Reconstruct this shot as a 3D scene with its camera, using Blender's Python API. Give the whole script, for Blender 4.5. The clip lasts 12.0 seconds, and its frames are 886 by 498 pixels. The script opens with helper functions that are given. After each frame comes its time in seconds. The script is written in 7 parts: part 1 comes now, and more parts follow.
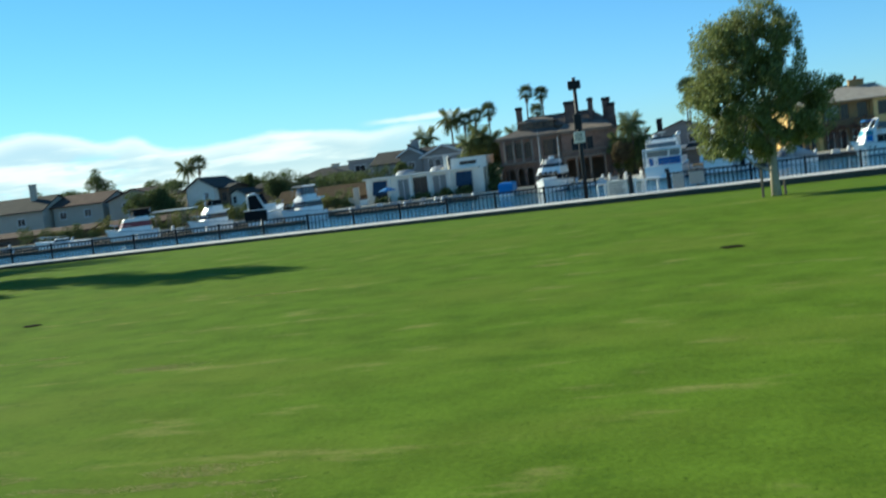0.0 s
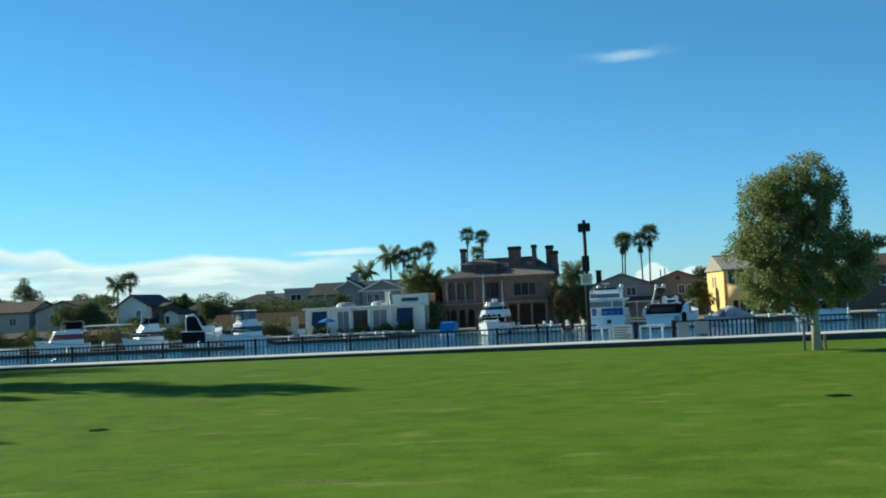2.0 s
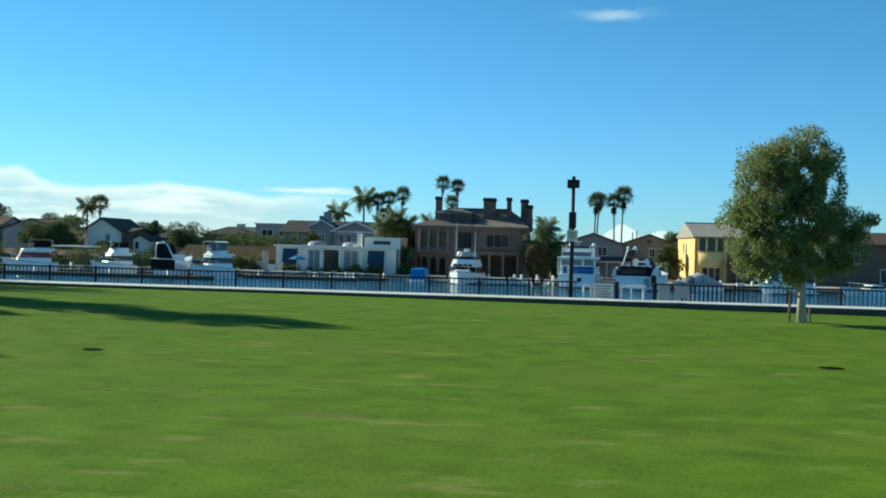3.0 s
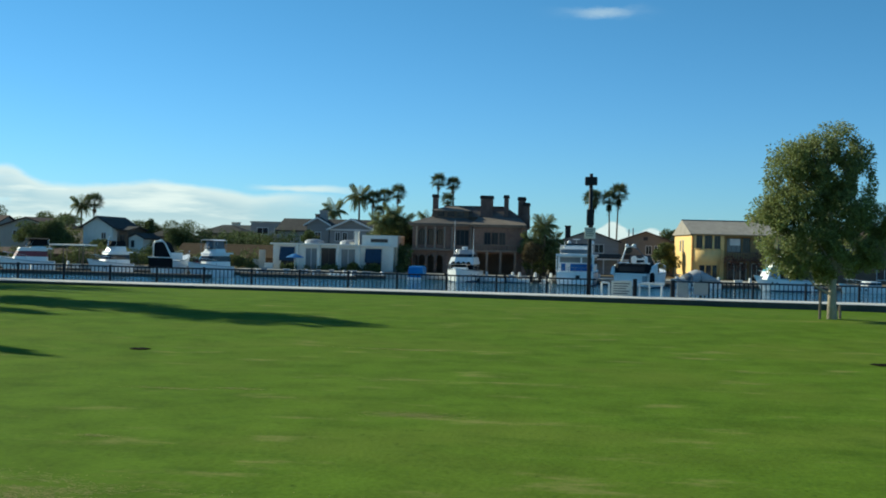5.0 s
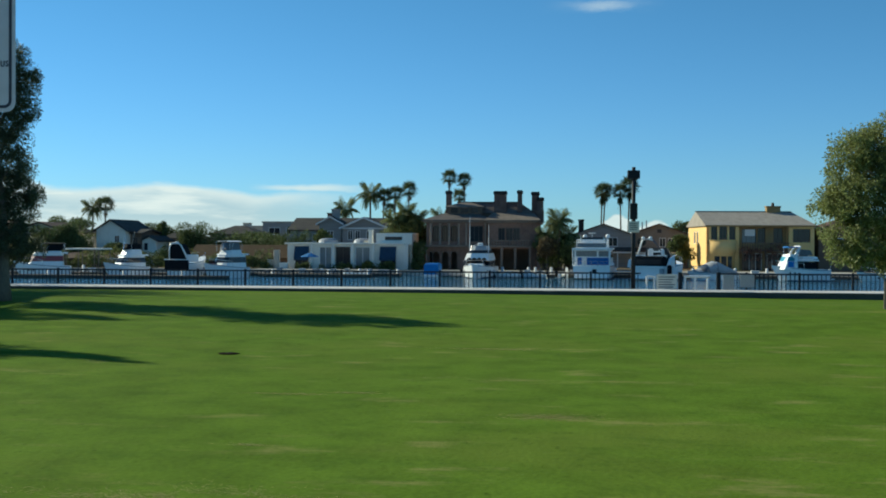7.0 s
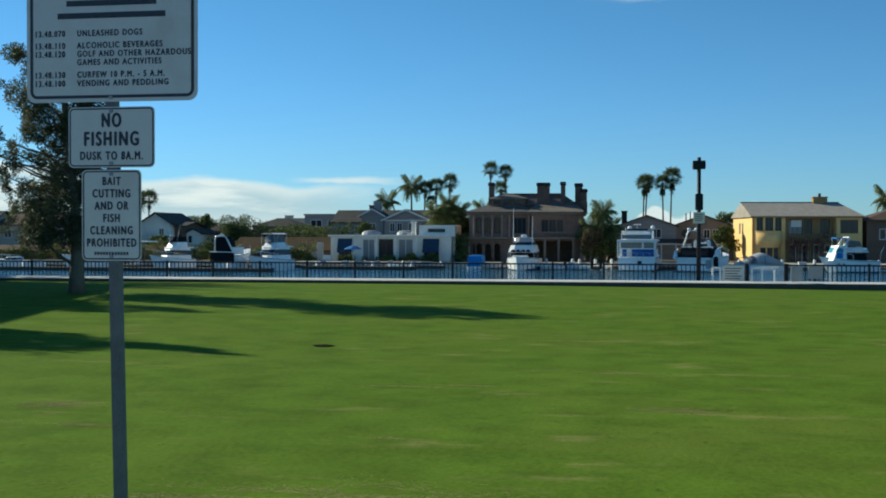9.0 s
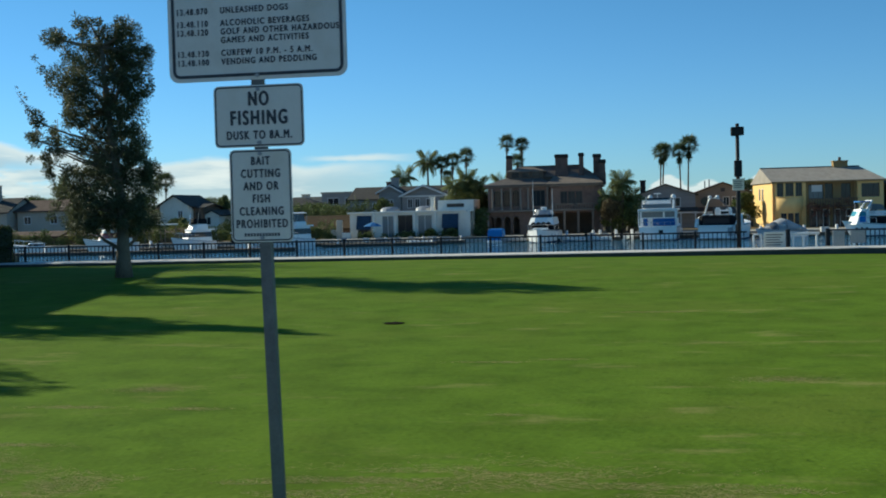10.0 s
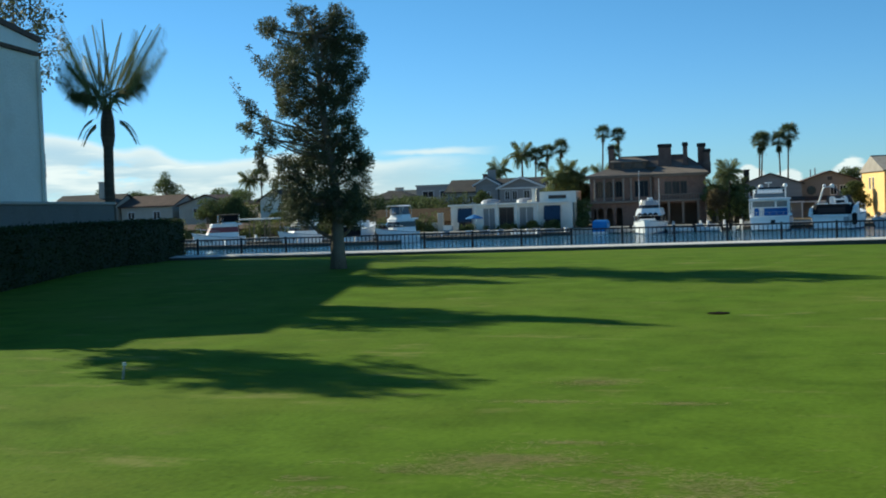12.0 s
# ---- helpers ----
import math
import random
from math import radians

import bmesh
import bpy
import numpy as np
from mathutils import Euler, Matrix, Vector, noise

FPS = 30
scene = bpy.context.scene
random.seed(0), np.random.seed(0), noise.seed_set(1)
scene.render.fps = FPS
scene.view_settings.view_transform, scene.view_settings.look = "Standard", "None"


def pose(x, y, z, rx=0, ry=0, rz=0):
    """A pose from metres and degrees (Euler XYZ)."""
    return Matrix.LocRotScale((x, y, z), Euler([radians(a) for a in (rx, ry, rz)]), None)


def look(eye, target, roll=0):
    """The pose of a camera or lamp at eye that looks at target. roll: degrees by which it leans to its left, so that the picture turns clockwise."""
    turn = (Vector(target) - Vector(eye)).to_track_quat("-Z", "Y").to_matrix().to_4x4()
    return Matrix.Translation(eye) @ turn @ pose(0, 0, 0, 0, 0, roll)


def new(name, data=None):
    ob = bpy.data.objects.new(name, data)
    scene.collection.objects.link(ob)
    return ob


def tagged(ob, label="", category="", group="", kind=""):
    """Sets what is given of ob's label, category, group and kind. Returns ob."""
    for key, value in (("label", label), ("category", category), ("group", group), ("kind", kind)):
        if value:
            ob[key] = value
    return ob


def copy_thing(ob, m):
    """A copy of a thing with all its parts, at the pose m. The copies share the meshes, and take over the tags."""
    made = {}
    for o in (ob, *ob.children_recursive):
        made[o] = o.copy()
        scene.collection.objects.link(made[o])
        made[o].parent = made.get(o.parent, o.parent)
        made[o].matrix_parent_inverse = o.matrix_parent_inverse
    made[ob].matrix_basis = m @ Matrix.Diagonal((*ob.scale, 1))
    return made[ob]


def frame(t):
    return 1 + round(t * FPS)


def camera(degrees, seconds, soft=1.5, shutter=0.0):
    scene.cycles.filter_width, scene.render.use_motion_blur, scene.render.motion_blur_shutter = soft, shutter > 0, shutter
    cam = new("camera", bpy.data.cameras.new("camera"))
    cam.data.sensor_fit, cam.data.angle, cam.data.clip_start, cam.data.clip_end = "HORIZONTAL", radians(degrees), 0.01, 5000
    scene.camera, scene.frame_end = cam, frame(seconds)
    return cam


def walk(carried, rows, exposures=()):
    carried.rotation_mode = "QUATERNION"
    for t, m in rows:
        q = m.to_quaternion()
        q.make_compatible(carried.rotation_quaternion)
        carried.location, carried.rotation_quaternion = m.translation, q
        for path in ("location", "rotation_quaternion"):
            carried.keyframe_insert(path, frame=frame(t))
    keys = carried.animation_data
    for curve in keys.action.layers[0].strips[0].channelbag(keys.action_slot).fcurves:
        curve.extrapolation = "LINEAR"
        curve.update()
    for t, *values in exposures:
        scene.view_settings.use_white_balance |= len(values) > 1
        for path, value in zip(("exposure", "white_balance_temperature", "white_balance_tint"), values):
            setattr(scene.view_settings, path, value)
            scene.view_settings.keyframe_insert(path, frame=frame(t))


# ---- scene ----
# The camera rides along a road and looks out sideways over a lawn: seconds, place, yaw, pitch, roll.
cam = camera(43.08, 12.0, soft=1.85, shutter=0.2)
PATH = [
    (0, -1.142, 0.128, 1.473, 13.89, -4.06, -6.99),
    (0.2, -1.539, 0.008, 1.472, 11.70, -1.67, -5.30),
    (0.4, -1.915, -0.072, 1.470, 12.00, -0.30, -3.10),
    (0.5, -2.089, -0.084, 1.468, 12.27, 1.15, -1.10),
    (0.7, -2.402, -0.050, 1.464, 13.78, 0.80, -1.40),
    (1, -2.803, 0.012, 1.460, 12.91, 0.17, -2.27),
    (1.2, -3.039, 0.002, 1.465, 12.31, 0.10, -2.95),
    (1.5, -3.347, -0.016, 1.475, 11.56, 2.82, -3.14),
    (2, -3.742, -0.011, 1.469, 9.24, 2.65, -2.75),
    (2.5, -4.051, -0.045, 1.450, 8.42, 0.62, 0.79),
    (3, -4.253, -0.024, 1.438, 7.73, -0.05, 1.54),
    (3.2, -4.346, 0.027, 1.435, 7.57, 0.00, 1.25),
    (4.8, -4.952, -0.037, 1.438, 7.31, -0.38, 1.06),
    (5, -5.077, -0.030, 1.414, 7.26, -0.15, 1.40),
    (5.5, -5.422, -0.022, 1.420, 7.04, -0.39, 0.93),
    (6, -5.758, -0.031, 1.424, 7.98, -0.06, 1.35),
    (6.5, -6.045, 0.029, 1.409, 7.90, -0.41, 1.33),
    (7, -6.237, -0.002, 1.427, 7.53, -0.34, 0.24),
    (7.2, -6.320, 0.046, 1.422, 8.05, -0.51, 0.55),
    (8.8, -6.943, -0.023, 1.427, 9.38, -1.45, 0.23),
    (9, -7.046, 0.039, 1.413, 9.40, -0.75, 0.09),
    (9.5, -7.359, 0.023, 1.417, 9.68, -0.82, -1.54),
    (10, -7.795, 0.040, 1.415, 10.12, -2.02, -1.51),
    (10.5, -8.318, 0.006, 1.422, 10.68, -0.94, -1.52),
    (11, -9.030, 0.007, 1.429, 11.75, -0.60, -0.83),
    (11.5, -9.942, -0.050, 1.435, 12.78, -1.31, -1.69),
    (12, -11.027, 0.018, 1.413, 14.02, -2.26, -2.04)]


def aim(x, y, z, yaw, pitch, roll):
    a, b = radians(yaw), radians(pitch)
    return look((x, y, z), (x - math.sin(a) * math.cos(b), y + math.cos(a) * math.cos(b), z + math.sin(b)), roll)


walk(cam, [(t, aim(*row)) for t, *row in PATH], [(0.0, 0.61, 6420, -7), (1.0, 0.53, 6420, -8), (1.6, 0.41, 6360, -9), (2.2, 0.43, 6330, -11), (3.0, 0.51, 6300, -12), (5.0, 0.29, 6400, -7), (6.0, 0.21, 6420, -6), (9.0, 0.21, 6440, -3), (11.0, 0.23, 6450, -2), (12.0, 0.37, 6450, -2)])

# ---- light: a low warm sun from the far left, a clear sky with a bank of cloud on the horizon ----
SUN_AZ, SUN_EL = radians(-66.3), radians(27.0)
to_sun = Vector((math.sin(SUN_AZ) * math.cos(SUN_EL), math.cos(SUN_AZ) * math.cos(SUN_EL), math.sin(SUN_EL)))
sun = new("sun", bpy.data.lights.new("sun", "SUN"))
sun.data.energy, sun.data.angle, sun.data.color = 5.0, radians(0.55), (1.0, 0.91, 0.76)
sun.matrix_world = look(tuple(to_sun * 50), (0, 0, 0))

world = bpy.data.worlds.new("sky")
scene.world = world
world.use_nodes = True
wn, wl = world.node_tree.nodes, world.node_tree.links
wn.clear()


def wnode(kind, **values):
    n = wn.new(kind)
    for key, v in values.items():
        n.inputs[int(key[1:])].default_value = v
    return n


def wmath(op, a, b=None, c=None):
    n = wn.new("ShaderNodeMath")
    n.operation = op
    for i, v in enumerate((a, b, c)):
        if v is None:
            continue
        if isinstance(v, (int, float)):
            n.inputs[i].default_value = v
        else:
            wl.new(v, n.inputs[i])
    return n.outputs[0]


def wstep(v, lo, hi):
    n = wn.new("ShaderNodeMapRange")
    n.interpolation_type = "SMOOTHSTEP"
    wl.new(v, n.inputs[0])
    n.inputs[1].default_value, n.inputs[2].default_value = lo, hi
    return n.outputs[0]


sky = wn.new("ShaderNodeTexSky")
sky.sky_type, sky.sun_disc = "NISHITA", False
sky.sun_elevation, sky.sun_rotation = SUN_EL, SUN_AZ
sky.altitude, sky.air_density, sky.dust_density, sky.ozone_density = 0, 1.0, 0.0, 1.6
coord = wn.new("ShaderNodeTexCoord")
xyz = wn.new("ShaderNodeSeparateXYZ")
wl.new(coord.outputs["Generated"], xyz.inputs[0])
azim = wmath("MULTIPLY", wmath("ARCTAN2", xyz.outputs[0], xyz.outputs[1]), 57.2958)
elev = wmath("MULTIPLY", wmath("ARCSINE", xyz.outputs[2]), 57.2958)
stretch = wn.new("ShaderNodeMapping")
stretch.inputs[3].default_value = (1.0, 1.0, 3.2)
wl.new(coord.outputs["Generated"], stretch.inputs[0])
puffs = wnode("ShaderNodeTexNoise", _2=11.0, _3=7.0, _4=0.55)
wl.new(stretch.outputs[0], puffs.inputs[0])
bits = wnode("ShaderNodeTexNoise", _2=34.0, _3=6.0, _4=0.6)
wl.new(stretch.outputs[0], bits.inputs[0])
rough = wmath("ADD", wmath("MULTIPLY", wmath("SUBTRACT", puffs.outputs[0], 0.5), 3.2), wmath("MULTIPLY", wmath("SUBTRACT", bits.outputs[0], 0.5), 1.6))


def heap(at, wide, high):
    """A soft swelling of an edge round one compass direction, in degrees."""
    off = wmath("DIVIDE", wmath("SUBTRACT", azim, at), wide)
    return wmath("MULTIPLY", wmath("EXPONENT", wmath("MULTIPLY", wmath("MULTIPLY", off, off), -1.0)), high)


def total(*terms):
    out = terms[0]
    for t in terms[1:]:
        out = wmath("ADD", out, t)
    return out


# a bank of stratocumulus with a crisp, lumpy top that sinks towards the right and thins out there
edge = total(heap(-33.0, 3.2, 1.35), heap(-28.4, 1.0, 0.45), heap(-21.3, 1.9, 0.32), heap(-17.0, 1.0, -0.25), heap(-45.0, 9.0, 1.2), 2.62)
edge = wmath("ADD", edge, wmath("MULTIPLY", rough, 0.2))
bank = wstep(wmath("SUBTRACT", edge, elev), -0.1, 0.34)
bank = wmath("MULTIPLY", bank, wstep(wmath("ADD", azim, wmath("MULTIPLY", rough, 1.2)), -10.5, -18.0))
# blue rifts in the deeper part of the bank at the far left
rift = wmath("MULTIPLY", wstep(wmath("ADD", puffs.outputs[0], wmath("MULTIPLY", bits.outputs[0], 0.3)), 0.66, 0.78), wstep(azim, -26.0, -30.0))
bank = wmath("MULTIPLY", bank, wmath("SUBTRACT", 1.0, wmath("MULTIPLY", wmath("MULTIPLY", rift, wstep(elev, 3.0, 2.2)), 0.75)))
# small heaps of cumulus low over the roofs
heaps = total(heap(1.3, 1.15, 1.5), heap(3.3, 0.8, 1.15), heap(5.9, 1.3, 1.35), heap(9.0, 2.5, 0.9))
heaps = wstep(wmath("SUBTRACT", wmath("ADD", heaps, wmath("MULTIPLY", rough, 0.42)), elev), -0.02, 0.22)
# a long flat streak above the bank's thin end, and a faint one high up
wisp = wmath("SUBTRACT", wmath("ADD", 0.17, wmath("MULTIPLY", rough, 0.16)), wmath("ABSOLUTE", wmath("SUBTRACT", elev, 2.72)))
wisp = wmath("MULTIPLY", wmath("MULTIPLY", wstep(wisp, -0.08, 0.14), wstep(azim, -17.6, -15.2)), wmath("MULTIPLY", wstep(azim, -10.6, -14.0), 0.85))
high = wmath("SUBTRACT", wmath("ADD", 0.3, wmath("MULTIPLY", rough, 0.55)), wmath("ABSOLUTE", wmath("SUBTRACT", elev, 11.85)))
high = wmath("MULTIPLY", wstep(high, -0.1, 0.5), heap(0.6, 1.5, 0.42))
cloud = wmath("MAXIMUM", wmath("MAXIMUM", bank, heaps), wmath("MAXIMUM", wisp, high))
# flat layers inside the bank: bright tops, bluish grey undersides
layer_map = wn.new("ShaderNodeMapping")
layer_map.inputs[3].default_value = (1.0, 1.0, 7.5)
wl.new(coord.outputs["Generated"], layer_map.inputs[0])
layers = wnode("ShaderNodeTexNoise", _2=9.0, _3=6.0, _4=0.55)
wl.new(layer_map.outputs[0], layers.inputs[0])
top_light = wstep(wmath("SUBTRACT", edge, elev), 1.1, 0.1)
low_light = wmath("MULTIPLY", wstep(elev, 1.5, 0.4), 0.45)
lit = wmath("MAXIMUM", wmath("MAXIMUM", wmath("MULTIPLY", top_light, 0.85), wstep(layers.outputs[0], 0.42, 0.66)), low_light)
cloud = wmath("MULTIPLY", cloud, wmath("ADD", 0.78, wmath("MULTIPLY", lit, 0.18)))
shade = wnode("ShaderNodeMixRGB", _1=(5.6, 6.7, 7.6, 1), _2=(9.3, 9.7, 9.9, 1))
wl.new(wmath("MAXIMUM", lit, wmath("MULTIPLY", heaps, 0.85)), shade.inputs[0])
mixed = wn.new("ShaderNodeMixRGB")
wl.new(cloud, mixed.inputs[0])
clear = wn.new("ShaderNodeMixRGB")
clear.blend_type = "MULTIPLY"
clear.inputs[0].default_value = 1.0
hue = wnode("ShaderNodeMixRGB", _1=(0.48, 0.84, 1.5, 1), _2=(0.42, 0.83, 1.18, 1))
wl.new(wstep(elev, -2.0, 17.0), hue.inputs[0])
wl.new(hue.outputs[0], clear.inputs[2])
wl.new(sky.outputs[0], clear.inputs[1])
wl.new(clear.outputs[0], mixed.inputs[1])
wl.new(shade.outputs[0], mixed.inputs[2])
sky_light = wn.new("ShaderNodeBackground")
sky_light.inputs[1].default_value = 0.077
wl.new(mixed.outputs[0], sky_light.inputs[0])
wl.new(sky_light.outputs[0], wn.new("ShaderNodeOutputWorld").inputs[0])

# ---- materials ----
def material(name, colour, rough=0.7, metal=0.0, vary=0.15, scale=4.0, fine=40.0, bump=0.02, per=0.0, through_light=0.0, stain=None, stretch_xyz=(1, 1, 1), island=0.0, spec=0.5):
    """A Principled surface whose colour wanders at two scales; per: by object, island: by loose piece; through_light: share of light let through."""
    m = bpy.data.materials.new(name)
    m.use_nodes = True
    nt = m.node_tree
    n, l = nt.nodes, nt.links
    p = n["Principled BSDF"]
    p.inputs["Roughness"].default_value, p.inputs["Metallic"].default_value = rough, metal
    p.inputs["Specular IOR Level"].default_value = min(spec, 0.1) if rough > 0.8 else spec
    tc, mp = n.new("ShaderNodeTexCoord"), n.new("ShaderNodeMapping")
    mp.inputs[3].default_value = stretch_xyz
    l.new(tc.outputs["Object"], mp.inputs[0])
    big, small = n.new("ShaderNodeTexNoise"), n.new("ShaderNodeTexNoise")
    for tex, s, d in ((big, scale, 5.0), (small, fine, 3.0)):
        tex.inputs["Scale"].default_value, tex.inputs["Detail"].default_value = s, d
        l.new(mp.outputs[0], tex.inputs["Vector"])

    def add(op, a, b):
        q = n.new("ShaderNodeMath")
        q.operation = op
        for i, v in enumerate((a, b)):
            if isinstance(v, (int, float)):
                q.inputs[i].default_value = v
            else:
                l.new(v, q.inputs[i])
        return q.outputs[0]

    amount = add("ADD", add("MULTIPLY", add("SUBTRACT", big.outputs[0], 0.5), vary * 4), add("MULTIPLY", add("SUBTRACT", small.outputs[0], 0.5), vary * 2.4))
    if per:
        amount = add("ADD", amount, add("MULTIPLY", add("SUBTRACT", n.new("ShaderNodeObjectInfo").outputs["Random"], 0.5), per * 2))
    if island:
        amount = add("ADD", amount, add("MULTIPLY", add("SUBTRACT", n.new("ShaderNodeNewGeometry").outputs["Random Per Island"], 0.5), island * 2))
    scaled = n.new("ShaderNodeVectorMath")
    scaled.operation = "SCALE"
    rgb = n.new("ShaderNodeRGB")
    rgb.outputs[0].default_value = (*colour, 1)
    colour_out = rgb.outputs[0]
    if stain:
        mix = n.new("ShaderNodeMixRGB")
        ramp = n.new("ShaderNodeMapRange")
        l.new(big.outputs[0], ramp.inputs[0])
        ramp.inputs[1].default_value, ramp.inputs[2].default_value = 0.5, 0.72
        l.new(ramp.outputs[0], mix.inputs[0])
        l.new(colour_out, mix.inputs[1])
        mix.inputs[2].default_value = (*stain, 1)
        colour_out = mix.outputs[0]
    l.new(colour_out, scaled.inputs[0])
    l.new(add("MAXIMUM", add("ADD", amount, 1.0), 0.15), scaled.inputs["Scale"])
    l.new(scaled.outputs[0], p.inputs["Base Color"])
    if bump:
        b = n.new("ShaderNodeBump")
        b.inputs["Distance"].default_value = bump
        l.new(small.outputs[0], b.inputs["Height"])
        l.new(b.outputs[0], p.inputs["Normal"])
    if through_light:
        t, mixed_out = n.new("ShaderNodeBsdfTranslucent"), n.new("ShaderNodeMixShader")
        l.new(scaled.outputs[0], t.inputs[0])
        mixed_out.inputs[0].default_value = through_light
        l.new(p.outputs[0], mixed_out.inputs[1])
        l.new(t.outputs[0], mixed_out.inputs[2])
        l.new(mixed_out.outputs[0], n["Material Output"].inputs[0])
    return m


def grass_material():
    """Mown turf: cool green, with thin dry streaks along the mower's way, and darker tufts between them."""
    m = material("turf", (0.097, 0.160, 0.017), rough=0.9, vary=0.22, scale=1.6, fine=20.0, bump=0.006, spec=0.02)
    n, l = m.node_tree.nodes, m.node_tree.links
    p = n["Principled BSDF"]
    tc = n.new("ShaderNodeTexCoord")

    def layer(under, scale_xyz, scale, detail, roughness, lo, hi, most, colour):
        """Lays a colour over what lies under it where a noise rises from lo to hi."""
        mp = n.new("ShaderNodeMapping")
        mp.inputs[3].default_value = scale_xyz
        l.new(tc.outputs["Object"], mp.inputs[0])
        tex, ramp, mix = n.new("ShaderNodeTexNoise"), n.new("ShaderNodeMapRange"), n.new("ShaderNodeMixRGB")
        tex.inputs["Scale"].default_value, tex.inputs["Detail"].default_value, tex.inputs["Roughness"].default_value = scale, detail, roughness
        l.new(mp.outputs[0], tex.inputs["Vector"])
        ramp.interpolation_type = "SMOOTHSTEP"
        l.new(tex.outputs[0], ramp.inputs[0])
        ramp.inputs[1].default_value, ramp.inputs[2].default_value, ramp.inputs[4].default_value = lo, hi, most
        l.new(ramp.outputs[0], mix.inputs[0])
        l.new(under, mix.inputs[1])
        mix.inputs[2].default_value = (*colour, 1)
        return mix.outputs[0]

    c = p.inputs["Base Color"].links[0].from_socket
    c = layer(c, (0.35, 0.5, 1), 0.8, 4.0, 0.5, 0.45, 0.7, 0.6, (0.135, 0.176, 0.027))
    c = layer(c, (0.8, 1.2, 1), 2.1, 8.0, 0.7, 0.48, 0.74, 0.6, (0.050, 0.099, 0.011))
    c = layer(c, (0.6, 1.5, 1), 1.2, 8.0, 0.66, 0.56, 0.74, 0.75, (0.252, 0.239, 0.081))
    c = layer(c, (1, 1, 1), 9.0, 4.0, 0.7, 0.6, 0.74, 0.75, (0.032, 0.063, 0.007))
    l.new(c, p.inputs["Base Color"])
    return m


def water_material():
    m = bpy.data.materials.new("harbour_water")
    m.use_nodes = True
    n, l = m.node_tree.nodes, m.node_tree.links
    p = n["Principled BSDF"]
    p.inputs["Base Color"].default_value = (0.03, 0.105, 0.17, 1)
    p.inputs["Roughness"].default_value, p.inputs["IOR"].default_value = 0.08, 1.33
    tc, mp = n.new("ShaderNodeTexCoord"), n.new("ShaderNodeMapping")
    mp.inputs[3].default_value = (0.5, 1.1, 1.0)
    l.new(tc.outputs["Object"], mp.inputs[0])
    w1, w2 = n.new("ShaderNodeTexNoise"), n.new("ShaderNodeTexNoise")
    for w, s in ((w1, 0.4), (w2, 2.6)):
        w.inputs["Scale"].default_value, w.inputs["Detail"].default_value = s, 4.0
        l.new(mp.outputs[0], w.inputs["Vector"])
    b1, b2 = n.new("ShaderNodeBump"), n.new("ShaderNodeBump")
    b1.inputs["Distance"].default_value, b2.inputs["Distance"].default_value = 0.42, 0.1
    l.new(w1.outputs[0], b1.inputs["Height"])
    l.new(w2.outputs[0], b2.inputs["Height"])
    l.new(b1.outputs[0], b2.inputs["Normal"])
    l.new(b2.outputs[0], p.inputs["Normal"])
    return m


TURF, WATER = grass_material(), water_material()
BLADE = material("grass_blades", (0.11, 0.185, 0.02), rough=0.7, vary=0.08, scale=0.5, fine=3.0, bump=0, island=0.14, stain=(0.17, 0.2, 0.036), spec=0.02, through_light=0.5)
STRAW = material("dry_straw_grass", (0.4, 0.35, 0.15), rough=0.85, vary=0.15, scale=2, fine=10, bump=0, island=0.3, through_light=0.3, spec=0.2)
# dark concrete for dock floats, and for the shade coloured onto the quay kerb's front
DARK_CONCRETE = material("dark_concrete", (0.085, 0.085, 0.075), rough=0.9, vary=0.2, scale=1.5, fine=20)
SOIL = material("bare_soil", (0.016, 0.012, 0.008), rough=1.0, vary=0.3, scale=6, fine=60, spec=0.05)
CONCRETE = material("weathered_concrete", (0.46, 0.43, 0.37), rough=0.85, vary=0.12, scale=0.8, fine=30, stain=(0.36, 0.35, 0.32))
PALE_KERB = material("pale_quay_concrete", (0.62, 0.6, 0.56), rough=0.85, vary=0.1, scale=0.8, fine=30, stain=(0.5, 0.48, 0.44))
PAVING = material("pavement_concrete", (0.42, 0.41, 0.38), rough=0.9, vary=0.12, scale=1.2, fine=40, per=0.06)
ASPHALT = material("asphalt", (0.05, 0.05, 0.052), rough=0.92, vary=0.2, scale=0.7, fine=90)
EARTH = material("shore_earth", (0.16, 0.13, 0.085), rough=0.95, vary=0.25, scale=0.2, fine=4)
IRON = material("black_painted_iron", (0.012, 0.016, 0.022), rough=0.55, vary=0.15, scale=8, fine=60, bump=0.002, spec=0.25)
GALV = material("galvanised_steel", (0.34, 0.35, 0.36), rough=0.5, metal=0.6, vary=0.14, scale=20, fine=120, bump=0.001)
POST_STEEL = material("weathered_post_steel", (0.17, 0.17, 0.165), rough=0.7, metal=0.3, vary=0.2, scale=9, fine=80, bump=0.001, spec=0.3)
SIGN_WHITE = material("sign_sheeting", (0.72, 0.69, 0.62), rough=0.45, vary=0.05, scale=5, fine=80, bump=0, stain=(0.62, 0.58, 0.5))
SIGN_INK = material("faded_black_ink", (0.045, 0.05, 0.06), rough=0.6, vary=0.25, scale=30, fine=200, bump=0)
STUCCO = material("white_stucco", (0.840, 0.809, 0.724), rough=0.9, vary=0.06, scale=0.7, fine=14, bump=0.02, stain=(0.7, 0.66, 0.57))
DUSKY = material("dusky_tan_stucco", (0.31, 0.265, 0.225), rough=0.9, vary=0.1, scale=0.6, fine=14, stain=(0.25, 0.21, 0.175))
DULL = material("dull_grey_stucco", (0.2, 0.19, 0.17), rough=0.95, vary=0.12, scale=0.7, fine=14, stain=(0.15, 0.14, 0.12))
